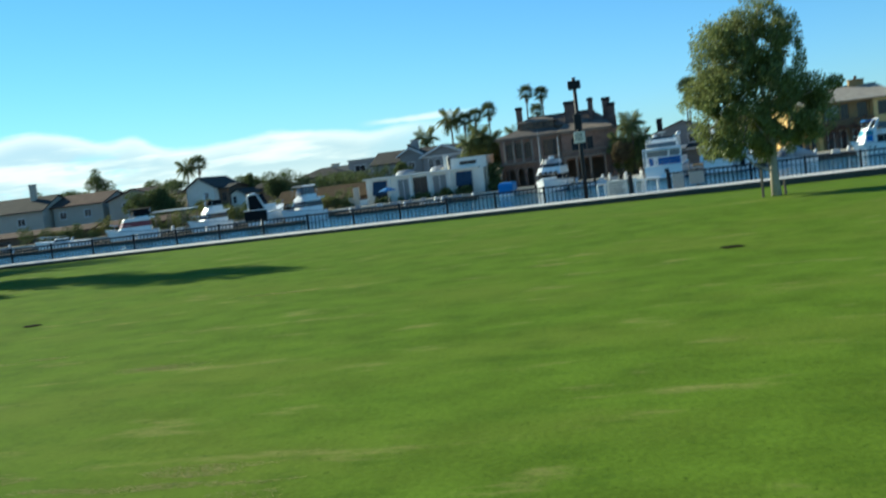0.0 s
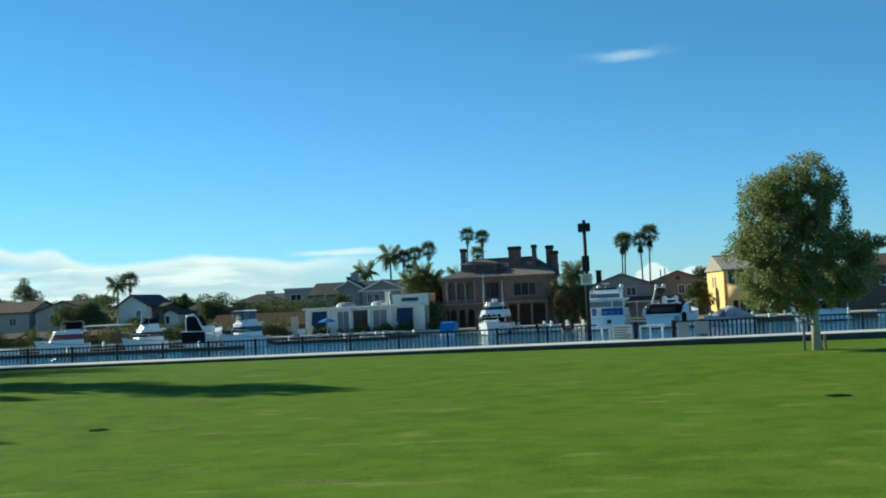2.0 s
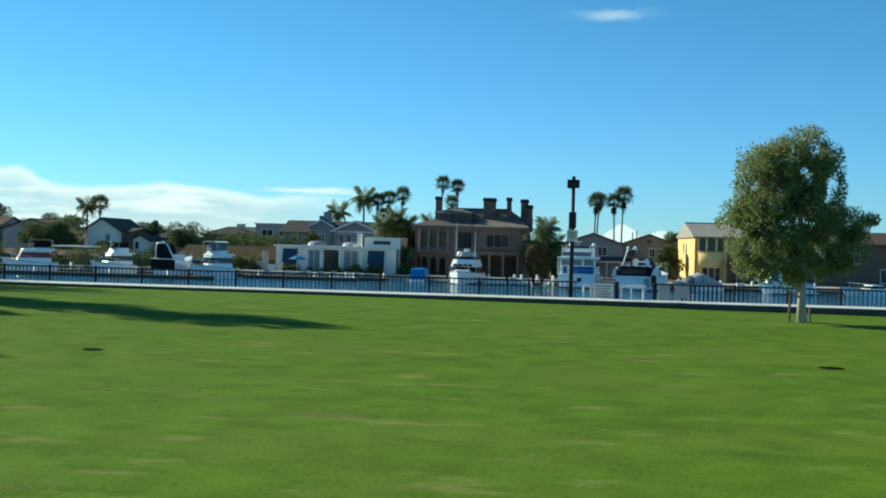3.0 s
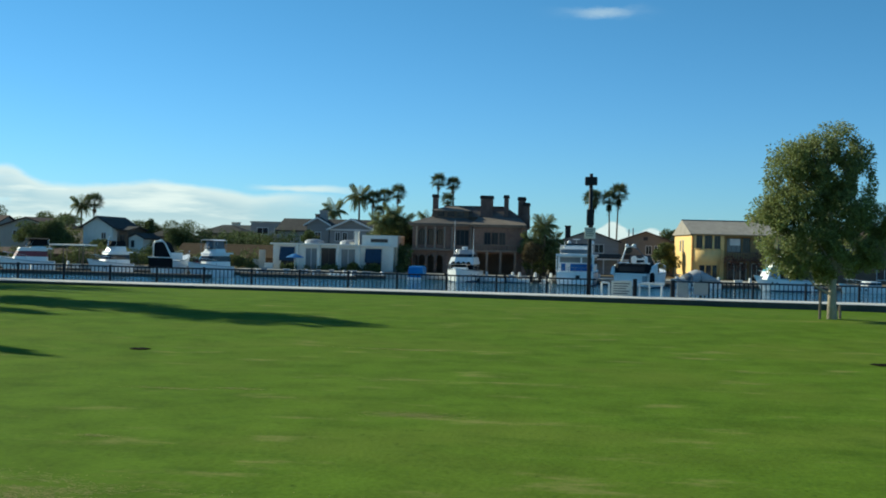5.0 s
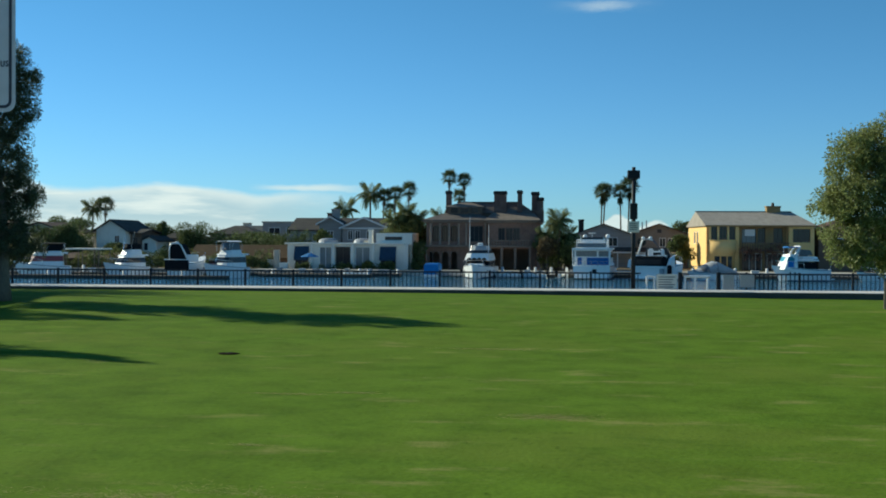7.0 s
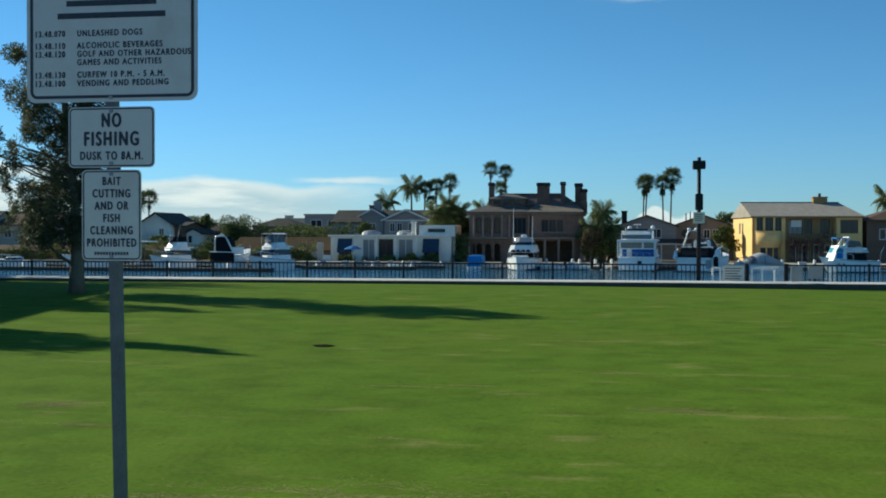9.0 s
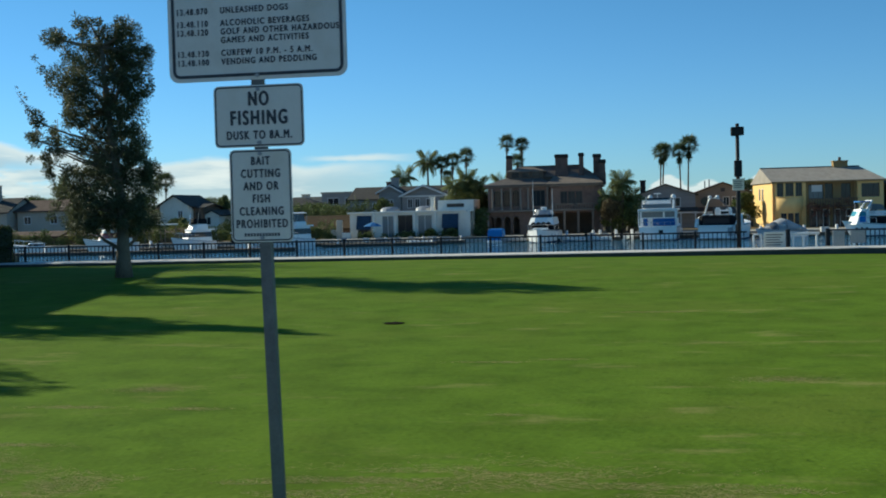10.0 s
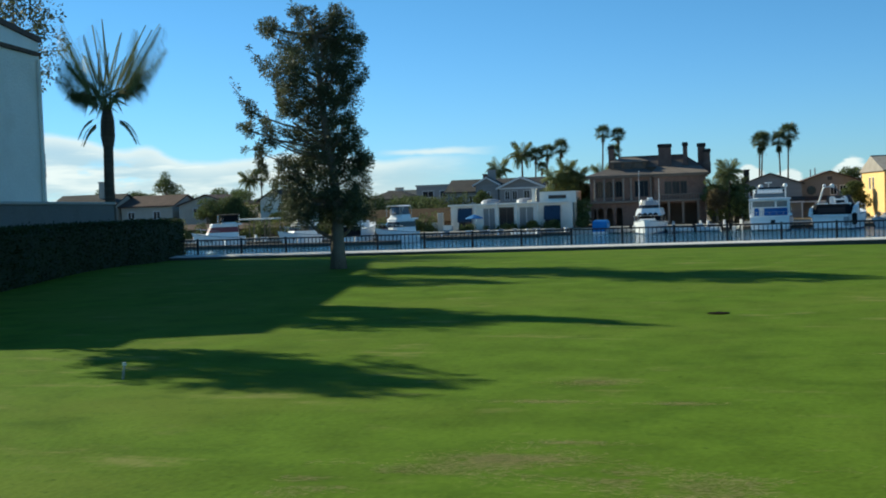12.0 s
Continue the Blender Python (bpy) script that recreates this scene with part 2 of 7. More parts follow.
CREAM = material("cream_stucco", (0.5, 0.45, 0.37), rough=0.9, vary=0.08, scale=0.6, fine=14, stain=(0.42, 0.37, 0.3))
OCHRE = material("ochre_stucco", (0.36, 0.24, 0.11), rough=0.9, vary=0.12, scale=0.6, fine=14, stain=(0.27, 0.17, 0.08))
BLOSSOM = material("bougainvillea_leaves", (0.19, 0.095, 0.065), rough=0.7, vary=0.2, scale=0.5, fine=3, bump=0, island=0.45, through_light=0.25, spec=0.2)
YELLOW = material("yellow_stucco", (0.9, 0.6, 0.25), rough=0.9, vary=0.08, scale=0.6, fine=14, stain=(0.8, 0.52, 0.2))
GREYWALL = material("grey_siding", (0.322, 0.316, 0.305), rough=0.85, vary=0.1, scale=0.8, fine=10, stretch_xyz=(0.4, 0.4, 3))
BROWNWALL = material("brown_siding", (0.18, 0.125, 0.09), rough=0.9, vary=0.15, scale=0.8, fine=10)
STONE = material("brown_sandstone", (0.27, 0.17, 0.13), rough=0.9, vary=0.16, scale=1.1, fine=7, bump=0.05, stain=(0.16, 0.1, 0.078))
STONE_TRIM = material("pale_stone_trim", (0.25, 0.19, 0.15), rough=0.85, vary=0.12, scale=2, fine=12)
ROOF_WORN = material("worn_brown_tiles", (0.2, 0.165, 0.135), rough=0.88, vary=0.2, scale=0.8, fine=7, bump=0.06)
ROOF_SLATE = material("weathered_slate", (0.15, 0.13, 0.115), rough=0.85, vary=0.2, scale=0.9, fine=7, bump=0.06, stretch_xyz=(1, 2, 2))
PALE_COLUMN = material("pale_stone_columns", (0.34, 0.27, 0.22), rough=0.85, vary=0.1, scale=2, fine=12)
SOOTY = material("sooty_chimney_brick", (0.047, 0.041, 0.038), rough=0.92, vary=0.2, scale=2, fine=14, bump=0.03)
BRICK = material("chimney_brick", (0.163, 0.107, 0.088), rough=0.92, vary=0.2, scale=2, fine=14, bump=0.03)
ROOF_GREY = material("grey_roof_tiles", (0.08, 0.074, 0.066), rough=0.85, vary=0.16, scale=0.8, fine=7, bump=0.06, stretch_xyz=(1, 2, 2), island=0.05)
ROOF_PALE = material("pale_concrete_tiles", (0.36, 0.32, 0.27), rough=0.85, vary=0.14, scale=0.8, fine=7, bump=0.06, stretch_xyz=(2, 1, 1))
ROOF_BROWN = material("brown_roof_tiles", (0.12, 0.083, 0.066), rough=0.88, vary=0.18, scale=0.8, fine=7, bump=0.06)
SHINGLE = material("tan_wood_shingles", (0.088, 0.059, 0.033), rough=0.9, vary=0.18, scale=1.0, fine=8, bump=0.04, stretch_xyz=(1, 1, 3))
WHITE_TRIM = material("white_trim_paint", (0.78, 0.78, 0.76), rough=0.6, vary=0.05, scale=2, fine=20, bump=0.004)
DARK_TRIM = material("dark_window_frame", (0.06, 0.055, 0.05), rough=0.55, vary=0.15, scale=4, fine=30, bump=0.003)
GLASS = material("window_glass", (0.025, 0.03, 0.036), rough=0.07, vary=0.1, scale=0.6, fine=2, bump=0.0, spec=0.35)
SHEER = material("pane_before_pale_curtain", (0.2, 0.225, 0.235), rough=0.12, vary=0.15, scale=0.8, fine=6, bump=0.0, stretch_xyz=(4, 4, 0.3))
AWNING = material("navy_canvas", (0.03, 0.062, 0.11), rough=0.85, vary=0.12, scale=3, fine=60, bump=0.004)
GELCOAT = material("white_gelcoat", (0.9, 0.885, 0.85), rough=0.28, vary=0.04, scale=0.8, fine=6, bump=0.0)
GELGREY = material("grey_boat_cover", (0.36, 0.37, 0.38), rough=0.8, vary=0.12, scale=1.5, fine=12)
MAROON = material("maroon_boat_stripe", (0.22, 0.025, 0.035), rough=0.3, vary=0.1, scale=1, fine=8, bump=0)
BLACK_CANVAS = material("black_boat_canvas", (0.011, 0.012, 0.014), rough=0.8, vary=0.2, scale=2, fine=30, spec=0.12)
SMOKE = material("smoked_clear_curtain", (0.1, 0.11, 0.12), rough=0.35, vary=0.15, scale=2, fine=20, bump=0.002)
BLUE_CANVAS = material("royal_blue_canvas", (0.012, 0.105, 0.34), rough=0.75, vary=0.12, scale=2, fine=30)
BLUE_TARP = material("bright_blue_tarpaulin", (0.008, 0.18, 0.52), rough=0.55, vary=0.12, scale=2, fine=14, bump=0.03)
PARASOL_BLUE = material("sky_blue_canvas", (0.05, 0.27, 0.58), rough=0.75, vary=0.1, scale=2, fine=20, through_light=0.4)
TEAL = material("teal_trim", (0.02, 0.24, 0.33), rough=0.4, vary=0.1, scale=1, fine=8, bump=0)
STEEL = material("polished_steel", (0.6, 0.6, 0.62), rough=0.25, metal=0.9, vary=0.05, scale=4, fine=30, bump=0)
TIMBER = material("weathered_dock_timber", (0.2, 0.165, 0.13), rough=0.9, vary=0.2, scale=1.5, fine=20, stretch_xyz=(1, 6, 1))
PILE = material("white_pile_sleeve", (0.7, 0.7, 0.68), rough=0.6, vary=0.1, scale=2, fine=20)
BARK = material("grey_brown_bark", (0.2, 0.16, 0.12), rough=0.95, vary=0.25, scale=5, fine=40, bump=0.03, stretch_xyz=(1, 1, 0.25))
PALE_BARK = material("pale_peeling_bark", (0.42, 0.36, 0.28), rough=0.95, vary=0.22, scale=5, fine=40, bump=0.02, stretch_xyz=(1, 1, 0.3))
PALM_BARK = material("palm_bark", (0.15, 0.115, 0.085), rough=0.95, vary=0.25, scale=4, fine=18, bump=0.06, stretch_xyz=(0.5, 0.5, 4))
LEAF_LIGHT = material("olive_leaves", (0.23, 0.255, 0.09), rough=0.55, vary=0.15, scale=1.2, fine=6, bump=0, island=0.4, through_light=0.4, spec=0.3)
LEAF_DARK = material("dark_green_leaves", (0.1, 0.112, 0.058), rough=0.55, vary=0.15, scale=1.2, fine=6, bump=0, island=0.4, through_light=0.32, spec=0.3)
LEAF_FAR = material("shrub_leaves", (0.115, 0.144, 0.052), rough=0.7, vary=0.2, scale=0.5, fine=3, bump=0, island=0.4, through_light=0.25, spec=0.2)
LEAF_DRY = material("half_dry_leaves", (0.15, 0.115, 0.06), rough=0.75, vary=0.2, scale=0.5, fine=3, bump=0, island=0.4, through_light=0.25, spec=0.2)
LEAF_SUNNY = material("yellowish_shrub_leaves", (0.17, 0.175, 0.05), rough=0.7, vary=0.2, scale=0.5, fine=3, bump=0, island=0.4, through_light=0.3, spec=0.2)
HEDGE_LEAF = material("hedge_leaves", (0.028, 0.046, 0.013), rough=0.6, vary=0.15, scale=0.8, fine=5, bump=0, island=0.35, through_light=0.3, spec=0.25)
FROND = material("palm_fronds", (0.18, 0.2, 0.075), rough=0.55, vary=0.15, scale=1, fine=8, bump=0, island=0.3, through_light=0.3, spec=0.3)
FAN_FROND = material("fan_palm_fronds", (0.1, 0.128, 0.06), rough=0.6, vary=0.15, scale=1, fine=8, bump=0, island=0.3, through_light=0.25, spec=0.3)
DEAD_FROND = material("dry_palm_fronds", (0.2, 0.15, 0.08), rough=0.8, vary=0.2, scale=1, fine=8, bump=0, island=0.3, through_light=0.2)


# ---- building helpers ----
def mesh_of(name, bm, mat, smooth=False):
    me = bpy.data.meshes.new(name)
    bm.normal_update()
    bm.to_mesh(me)
    bm.free()
    me.materials.append(mat)
    if smooth:
        me.polygons.foreach_set("use_smooth", [True] * len(me.polygons))
    return me


def part(name, bm, mat, parent, label="", smooth=False):
    """One mesh object under a thing or a part, in the parent's own coordinates."""
    ob = new(name, mesh_of(name, bm, mat, smooth))
    ob.parent = parent
    return tagged(ob, label)


def thing(name, place, label, category, turn=0.0, group="", kind=""):
    ob = new(name)
    ob.empty_display_size = 0.2
    if place[1] > 131:  # the far gardens lie a little lower towards the left
        place = (place[0], place[1], place[2] + min(0.1, 0.0062 * (place[0] + 14.0)))
    ob.matrix_basis = pose(*place, 0, 0, turn)
    return tagged(ob, label, category, group, kind)


def solo(name, bm, mat, place, label, category, turn=0.0, group="", kind="", smooth=False):
    ob = new(name, mesh_of(name, bm, mat, smooth))
    ob.matrix_basis = pose(*place, 0, 0, turn)
    return tagged(ob, label, category, group, kind)


def box(x0, x1, y0, y1, z0, z1, bm=None):
    bm = bm or bmesh.new()
    v = [bm.verts.new((x, y, z)) for x in (x0, x1) for y in (y0, y1) for z in (z0, z1)]
    for q in ((0, 1, 3, 2), (4, 6, 7, 5), (0, 4, 5, 1), (2, 3, 7, 6), (0, 2, 6, 4), (1, 5, 7, 3)):
        bm.faces.new([v[i] for i in q])
    return bm


def soft_box(x0, x1, y0, y1, z0, z1, r=0.02, seg=1):
    bm = box(x0, x1, y0, y1, z0, z1)
    bmesh.ops.bevel(bm, geom=bm.edges[:], offset=r, segments=seg, affect="EDGES")
    return bm


def rod(p0, p1, r0, r1=None, n=8, bm=None):
    bm = bm or bmesh.new()
    r1 = r0 if r1 is None else r1
    a, b = Vector(p0), Vector(p1)
    d = (b - a).normalized()
    u = d.cross((0, 0, 1) if abs(d.z) < 0.95 else (1, 0, 0)).normalized()
    w = d.cross(u)
    rings = [[bm.verts.new(c + (u * math.cos(k * math.tau / n) + w * math.sin(k * math.tau / n)) * r) for k in range(n)] for c, r in ((a, r0), (b, r1))]
    for k in range(n):
        bm.faces.new((rings[0][k], rings[0][(k + 1) % n], rings[1][(k + 1) % n], rings[1][k]))
    bm.faces.new(rings[0][::-1])
    bm.faces.new(rings[1])
    return bm


def tube(points, radii, n=8, bm=None):
    """A round limb through points."""
    bm = bm or bmesh.new()
    prev = None
    for i, c in enumerate(points):
        a, b = Vector(points[max(i - 1, 0)]), Vector(points[min(i + 1, len(points) - 1)])
        d = (b - a).normalized()
        u = d.cross((0, 1, 0) if abs(d.y) < 0.95 else (1, 0, 0)).normalized()
        w = d.cross(u)
        ring = [bm.verts.new(Vector(c) + (u * math.cos(k * math.tau / n) + w * math.sin(k * math.tau / n)) * radii[i]) for k in range(n)]
        if prev:
            for k in range(n):
                bm.faces.new((prev[k], prev[(k + 1) % n], ring[(k + 1) % n], ring[k]))
        else:
            bm.faces.new(ring[::-1])
        prev = ring
    bm.faces.new(prev)
    return bm


def loft(rings, bm=None, closed=True):
    """Skin between rings of equally many points, with caps."""
    bm = bm or bmesh.new()
    made = [[bm.verts.new(p) for p in ring] for ring in rings]
    n = len(made[0])
    for a, b in zip(made, made[1:]):
        for k in range(n if closed else n - 1):
            bm.faces.new((a[k], a[(k + 1) % n], b[(k + 1) % n], b[k]))
    if closed:
        bm.faces.new(made[0][::-1])
        bm.faces.new(made[-1])
    bmesh.ops.recalc_face_normals(bm, faces=bm.faces[:])
    return bm


def prism(outline, a0, a1, axis="y", bm=None):
    """A flat outline given in two axes, drawn out along the third."""
    put = {"x": lambda a, p, q: (a, p, q), "y": lambda a, p, q: (p, a, q), "z": lambda a, p, q: (p, q, a)}[axis]
    return loft([[put(a, p, q) for p, q in outline] for a in (a0, a1)], bm)


def pierced(x0, x1, z0, z1, y0, y1, holes, bm=None):
    """A wall with thickness and openings (x0, x1, z0, z1) that go through it."""
    bm = bm or bmesh.new()
    xs = sorted({x0, x1, *[v for h in holes for v in h[:2] if x0 < v < x1]})
    zs = sorted({z0, z1, *[v for h in holes for v in h[2:] if z0 < v < z1]})
    for a, b in zip(xs, xs[1:]):
        for c, d in zip(zs, zs[1:]):
            mx, mz = (a + b) / 2, (c + d) / 2
            if not any(h[0] < mx < h[1] and h[2] < mz < h[3] for h in holes):
                box(a, b, y0, y1, c, d, bm)
    bmesh.ops.remove_doubles(bm, verts=bm.verts[:], dist=0.0005)
    return bm


def window(parent, x0, x1, z0, z1, y=0.0, frame_mat=None, bars=1, name="window", pane_mat=None):
    """A frame with mullions round one pane, in a wall whose face is at y."""
    f = frame_mat or WHITE_TRIM
    w = min(0.09, (x1 - x0) * 0.12)
    bm = pierced(x0, x1, z0, z1, y + 0.02, y + 0.12, [(x0 + w, x1 - w, z0 + w, z1 - w)])
    for i in range(bars):
        c = x0 + (x1 - x0) * (i + 1) / (bars + 1)
        box(c - w / 3, c + w / 3, y + 0.03, y + 0.11, z0 + w, z1 - w, bm)
    win = part(name, bm, f, parent)
    part("pane", box(x0 + w, x1 - w, y + 0.06, y + 0.075, z0 + w, z1 - w), pane_mat or GLASS, win)
    return win


def gable_roof(x0, x1, y0, y1, z, rise, over=0.4, along="x", thick=0.16):
    """Two tiled slopes with overhanging eaves, as one shell."""
    bm = bmesh.new()
    if along == "x":
        m, drop = (y0 + y1) / 2, rise * over / ((y1 - y0) / 2)
        line = [(y0 - over, z - drop), (m, z + rise), (y1 + over, z - drop), (y1 + over, z - drop - thick), (m, z + rise - thick), (y0 - over, z - drop - thick)]
        return prism(line, x0 - over, x1 + over, "x", bm)
    m, drop = (x0 + x1) / 2, rise * over / ((x1 - x0) / 2)
    line = [(x0 - over, z - drop), (m, z + rise), (x1 + over, z - drop), (x1 + over, z - drop - thick), (m, z + rise - thick), (x0 - over, z - drop - thick)]
    return prism(line, y0 - over, y1 + over, "y", bm)


def hip_roof(x0, x1, y0, y1, z, rise, inset, over=0.5, thick=0.15, inset_y=None):
    iy = inset if inset_y is None else inset_y
    a = [(x0 - over, y0 - over), (x1 + over, y0 - over), (x1 + over, y1 + over), (x0 - over, y1 + over)]
    b = [(x0 + inset, y0 + iy), (x1 - inset, y0 + iy), (x1 - inset, y1 - iy), (x0 + inset, y1 - iy)]
    return loft([[(p, q, z - thick) for p, q in a], [(p, q, z) for p, q in a], [(p, q, z + rise) for p, q in b]])


def chimney(parent, x0, x1, y0, y1, z0, z1, mat=None):
    c = part("chimney", box(x0, x1, y0, y1, z0, z1 - 0.16), mat or BRICK, parent)
    part("chimney_cap", soft_box(x0 - 0.08, x1 + 0.08, y0 - 0.08, y1 + 0.08, z1 - 0.16, z1, 0.03), mat or BRICK, c)
    return c


def leaves(blobs, count, size, seed, flat=0.5, hollow=0.45, gaps=0.0, grain=1.6, hang=0.0, slim=0.24):
    """Many small pointed leaves in and round ellipsoid clumps (x, y, z, rx, ry, rz), thinned by a noise so that gaps stay."""
    rng = np.random.default_rng(seed)
    b = np.array(blobs, float)
    share = (b[:, 3] * b[:, 4] * b[:, 5]) ** (2 / 3)
    pick = rng.choice(len(b), count, p=share / share.sum())
    d = rng.normal(size=(count, 3))
    d /= np.linalg.norm(d, axis=1, keepdims=True)
    r = hollow + (1.06 - hollow) * rng.random(count) ** 0.6
    c = b[pick, :3] + d * r[:, None] * b[pick, 3:]
    if gaps:
        keep = np.array([noise.noise(Vector(p) * grain + Vector((seed, 0, 0))) > gaps - 1.0 for p in c])
        c, d = c[keep], d[keep]
    n = len(c)
    out = d + rng.normal(size=(n, 3)) * 0.9
    out[:, 2] -= flat + hang
    out /= np.linalg.norm(out, axis=1, keepdims=True)
    side = np.cross(out, rng.normal(size=(n, 3)))
    side /= np.linalg.norm(side, axis=1, keepdims=True)
    s = size * (0.6 + 0.8 * rng.random(n))[:, None]
    v = np.stack([c, c + out * s * 0.5 + side * s * slim, c + out * s, c + out * s * 0.5 - side * s * slim], 1).reshape(-1, 3)
    return v, np.arange(n * 4).reshape(-1, 4)


def leaf_mesh(name, data, mat):
    v, q = data
    me = bpy.data.meshes.new(name)
    me.from_pydata(v.tolist(), [], q.tolist())
    me.materials.append(mat)
    return me


def crown(parent, blobs, count, size, seed, mat, name="crown", **kw):
    ob = new(name, leaf_mesh(name, leaves(blobs, count, size, seed, **kw), mat))
    ob.parent = parent
    return ob


def tree(name, place, trunk_pts, trunk_r, blobs, count, size, seed, label, leaf_mat, bark, group="", limbs=True, **kw):
    """A tapered, bent trunk, limbs that reach into every clump, and a loose crown."""
    rng = random.Random(seed)
    root = thing(name, place, label, "tree", group=group)
    part("trunk", tube(trunk_pts, [trunk_r * (1.25 if i == 0 else 1 - 0.72 * i / (len(trunk_pts) - 1)) for i in range(len(trunk_pts))], 10), bark, root, smooth=True)
    if limbs:
        for b in blobs:
            k = min(range(len(trunk_pts)), key=lambda i: abs(trunk_pts[i][2] - (b[2] - b[5] * 0.9)))
            a, e = Vector(trunk_pts[k]), Vector(b[:3])
            mid = a.lerp(e, 0.5) + Vector((rng.uniform(-0.12, 0.12), rng.uniform(-0.12, 0.12), -0.05 * (e - a).length))
            part("limb", tube([a, mid, e, e + Vector((0, 0, b[5] * 0.5))], [trunk_r * 0.3, trunk_r * 0.2, trunk_r * 0.1, trunk_r * 0.04], 6), bark, root, smooth=True)
    crown(root, blobs, count, size, seed, leaf_mat, **kw)
    return root


def frond(length, droop, width, leaflets, fan=False, up=0.5, seed=0, start=0.14, slim=0.045):
    """One palm frond from the origin along +x: a curved rib with narrow leaflets, or a round fan on a stalk."""
    rng = random.Random(seed)
    bm = bmesh.new()
    pts = []
    for i in range(7):
        t = i / 6
        pts.append(Vector((length * t * (1 - 0.18 * droop * t), 0, length * (up * t - droop * t * t))))
    rib = length * 0.012
    for a, b in zip(pts, pts[1:]):
        q = [bm.verts.new(p) for p in (a + Vector((0, rib, 0)), a - Vector((0, rib, 0)), b - Vector((0, rib, 0)), b + Vector((0, rib, 0)))]
        bm.faces.new(q)

    def on(t):
        i = min(int(t * 6), 5)
        return pts[i].lerp(pts[i + 1], t * 6 - i)

    if fan:
        hub = on(0.5)
        for i in range(leaflets):
            a = radians(-115 + 230 * i / (leaflets - 1))
            r = width * rng.uniform(0.85, 1.1)
            tip = hub + Vector((math.cos(a) * r, math.sin(a) * r, -0.28 * r + rng.uniform(-0.1, 0.05) * r))
            s = Vector((-math.sin(a), math.cos(a), 0.15)) * r * slim
            mid = hub.lerp(tip, 0.55) + Vector((0, 0, 0.08 * r))
            bm.faces.new([bm.verts.new(p) for p in (hub, mid + s, tip, mid - s)])
    else:
        for i in range(leaflets):
            t = start + (1 - start) * i / (leaflets - 1)
            for sgn in (1, -1):
                a = on(t)
                r = width * (0.45 + 0.55 * math.sin(math.pi * min(1, t * 0.8 + 0.2))) * rng.uniform(0.85, 1.1)
                tip = a + Vector((r * 0.55, sgn * r * 0.75, -r * (0.35 + 0.5 * t)))
                mid = a.lerp(tip, 0.5) + Vector((r * 0.05, 0, r * 0.1))
                s = Vector((0.75, -sgn * 0.4, 0)) * r * slim
                bm.faces.new([bm.verts.new(p) for p in (a, mid + s, tip, mid - s)])
    return bm


def palm(place, height, radius, n, seed, fan=True, lean=0.0, trunk_r=0.2, label="", upright=0.0, skirt=0.35):
    """A slim ringed trunk and a head of fronds; a near one has each frond as a part."""
    rng = random.Random(seed)
    root = thing("palm_tree", place, label or "tall slim fan palm with a small dark crown", "palm tree", group="palm trees along the shore")
    pts = [(lean * (i / 8) ** 2, 0, height * i / 8) for i in range(9)]
    part("trunk", tube(pts, [trunk_r * (1.2 - 0.5 * i / 8) if i < 8 else trunk_r * 1.05 for i in range(9)], 8), PALM_BARK, root, smooth=True)
    if fan:
        shapes = [mesh_of("frond", frond(radius * 1.05, d, radius * 0.58, 15, True, u, seed + k, slim=0.06), FAN_FROND) for k, (d, u) in enumerate(((0.05, 0.02), (0.14, 0.05), (0.26, 0.05)))]
    else:
        shapes = [mesh_of("frond", frond(radius, d, radius * 0.4, 44, False, u, seed + k, slim=0.034), FROND) for k, (d, u) in enumerate(((0.45 - upright, 0.95 + upright), (0.75 - upright, 0.7 + upright), (1.0 - upright, 0.4 + upright)))]
    dry = mesh_of("dry_frond", frond(radius * 0.75, 1.5, radius * 0.4, 9, True, -0.4, seed + 9, slim=0.08), FAN_FROND if skirt > 0.5 else DEAD_FROND) if skirt else None
    head = Vector(pts[-1])
    for i in range(n):
        k = 0 if i < n * 0.35 else 1 if i < n * 0.75 else 2
        lift = -80 + 118 * (i / n) if fan else rng.uniform(-14, 14) + (-22, 0, 18)[k]
        ob = new("frond", shapes[k])
        ob.parent = root
        ob.matrix_basis = Matrix.Translation(head) @ pose(0, 0, 0, 0, lift, i * 137.5 + rng.uniform(-15, 15)) @ Matrix.Scale(rng.uniform(0.85, 1.1), 4)
    for i in range(int(n * skirt) if skirt else 0):
        ob = new("dry_frond", dry)
        ob.parent = root
        ob.matrix_basis = Matrix.Translation(head - Vector((0, 0, radius * (0.1 + 0.5 * i / (n * skirt))))) @ pose(0, 0, 0, 0, rng.uniform(25, 45), i * 137.5) @ Matrix.Scale(rng.uniform(0.6, 0.85), 4)
    return root


def shrub(place, rx, ry, rz, seed, mat=None, count=900, size=0.35, label="", name="shrub", clumps=7):
    """A rounded garden shrub of several uneven clumps on short stems."""
    rng = random.Random(seed)
    root = thing(name, place, label or "rounded dark green garden shrub by the shore", "shrub", group="shrubs on the far shore")
    blobs = [(rng.uniform(-0.6, 0.6) * rx, rng.uniform(-0.6, 0.6) * ry, rz * rng.uniform(0.7, 1.35), rx * rng.uniform(0.4, 0.62), ry * rng.uniform(0.4, 0.62), rz * rng.uniform(0.42, 0.66)) for _ in range(clumps)]
    for b in blobs[:3]:
        part("stem", rod((b[0] * 0.2, b[1] * 0.2, -0.1), b[:3], 0.07 * rx + 0.03, 0.02, 6), BARK, root)
    crown(root, blobs, count, size, seed, mat or LEAF_FAR, name="foliage", hollow=0.5)
    return root


# ---- the large structure ----
WATER_Z, SHORE_Z, SHORE_Y = -2.55, -2.1, 131.0
QUAY_TURN = 1.15


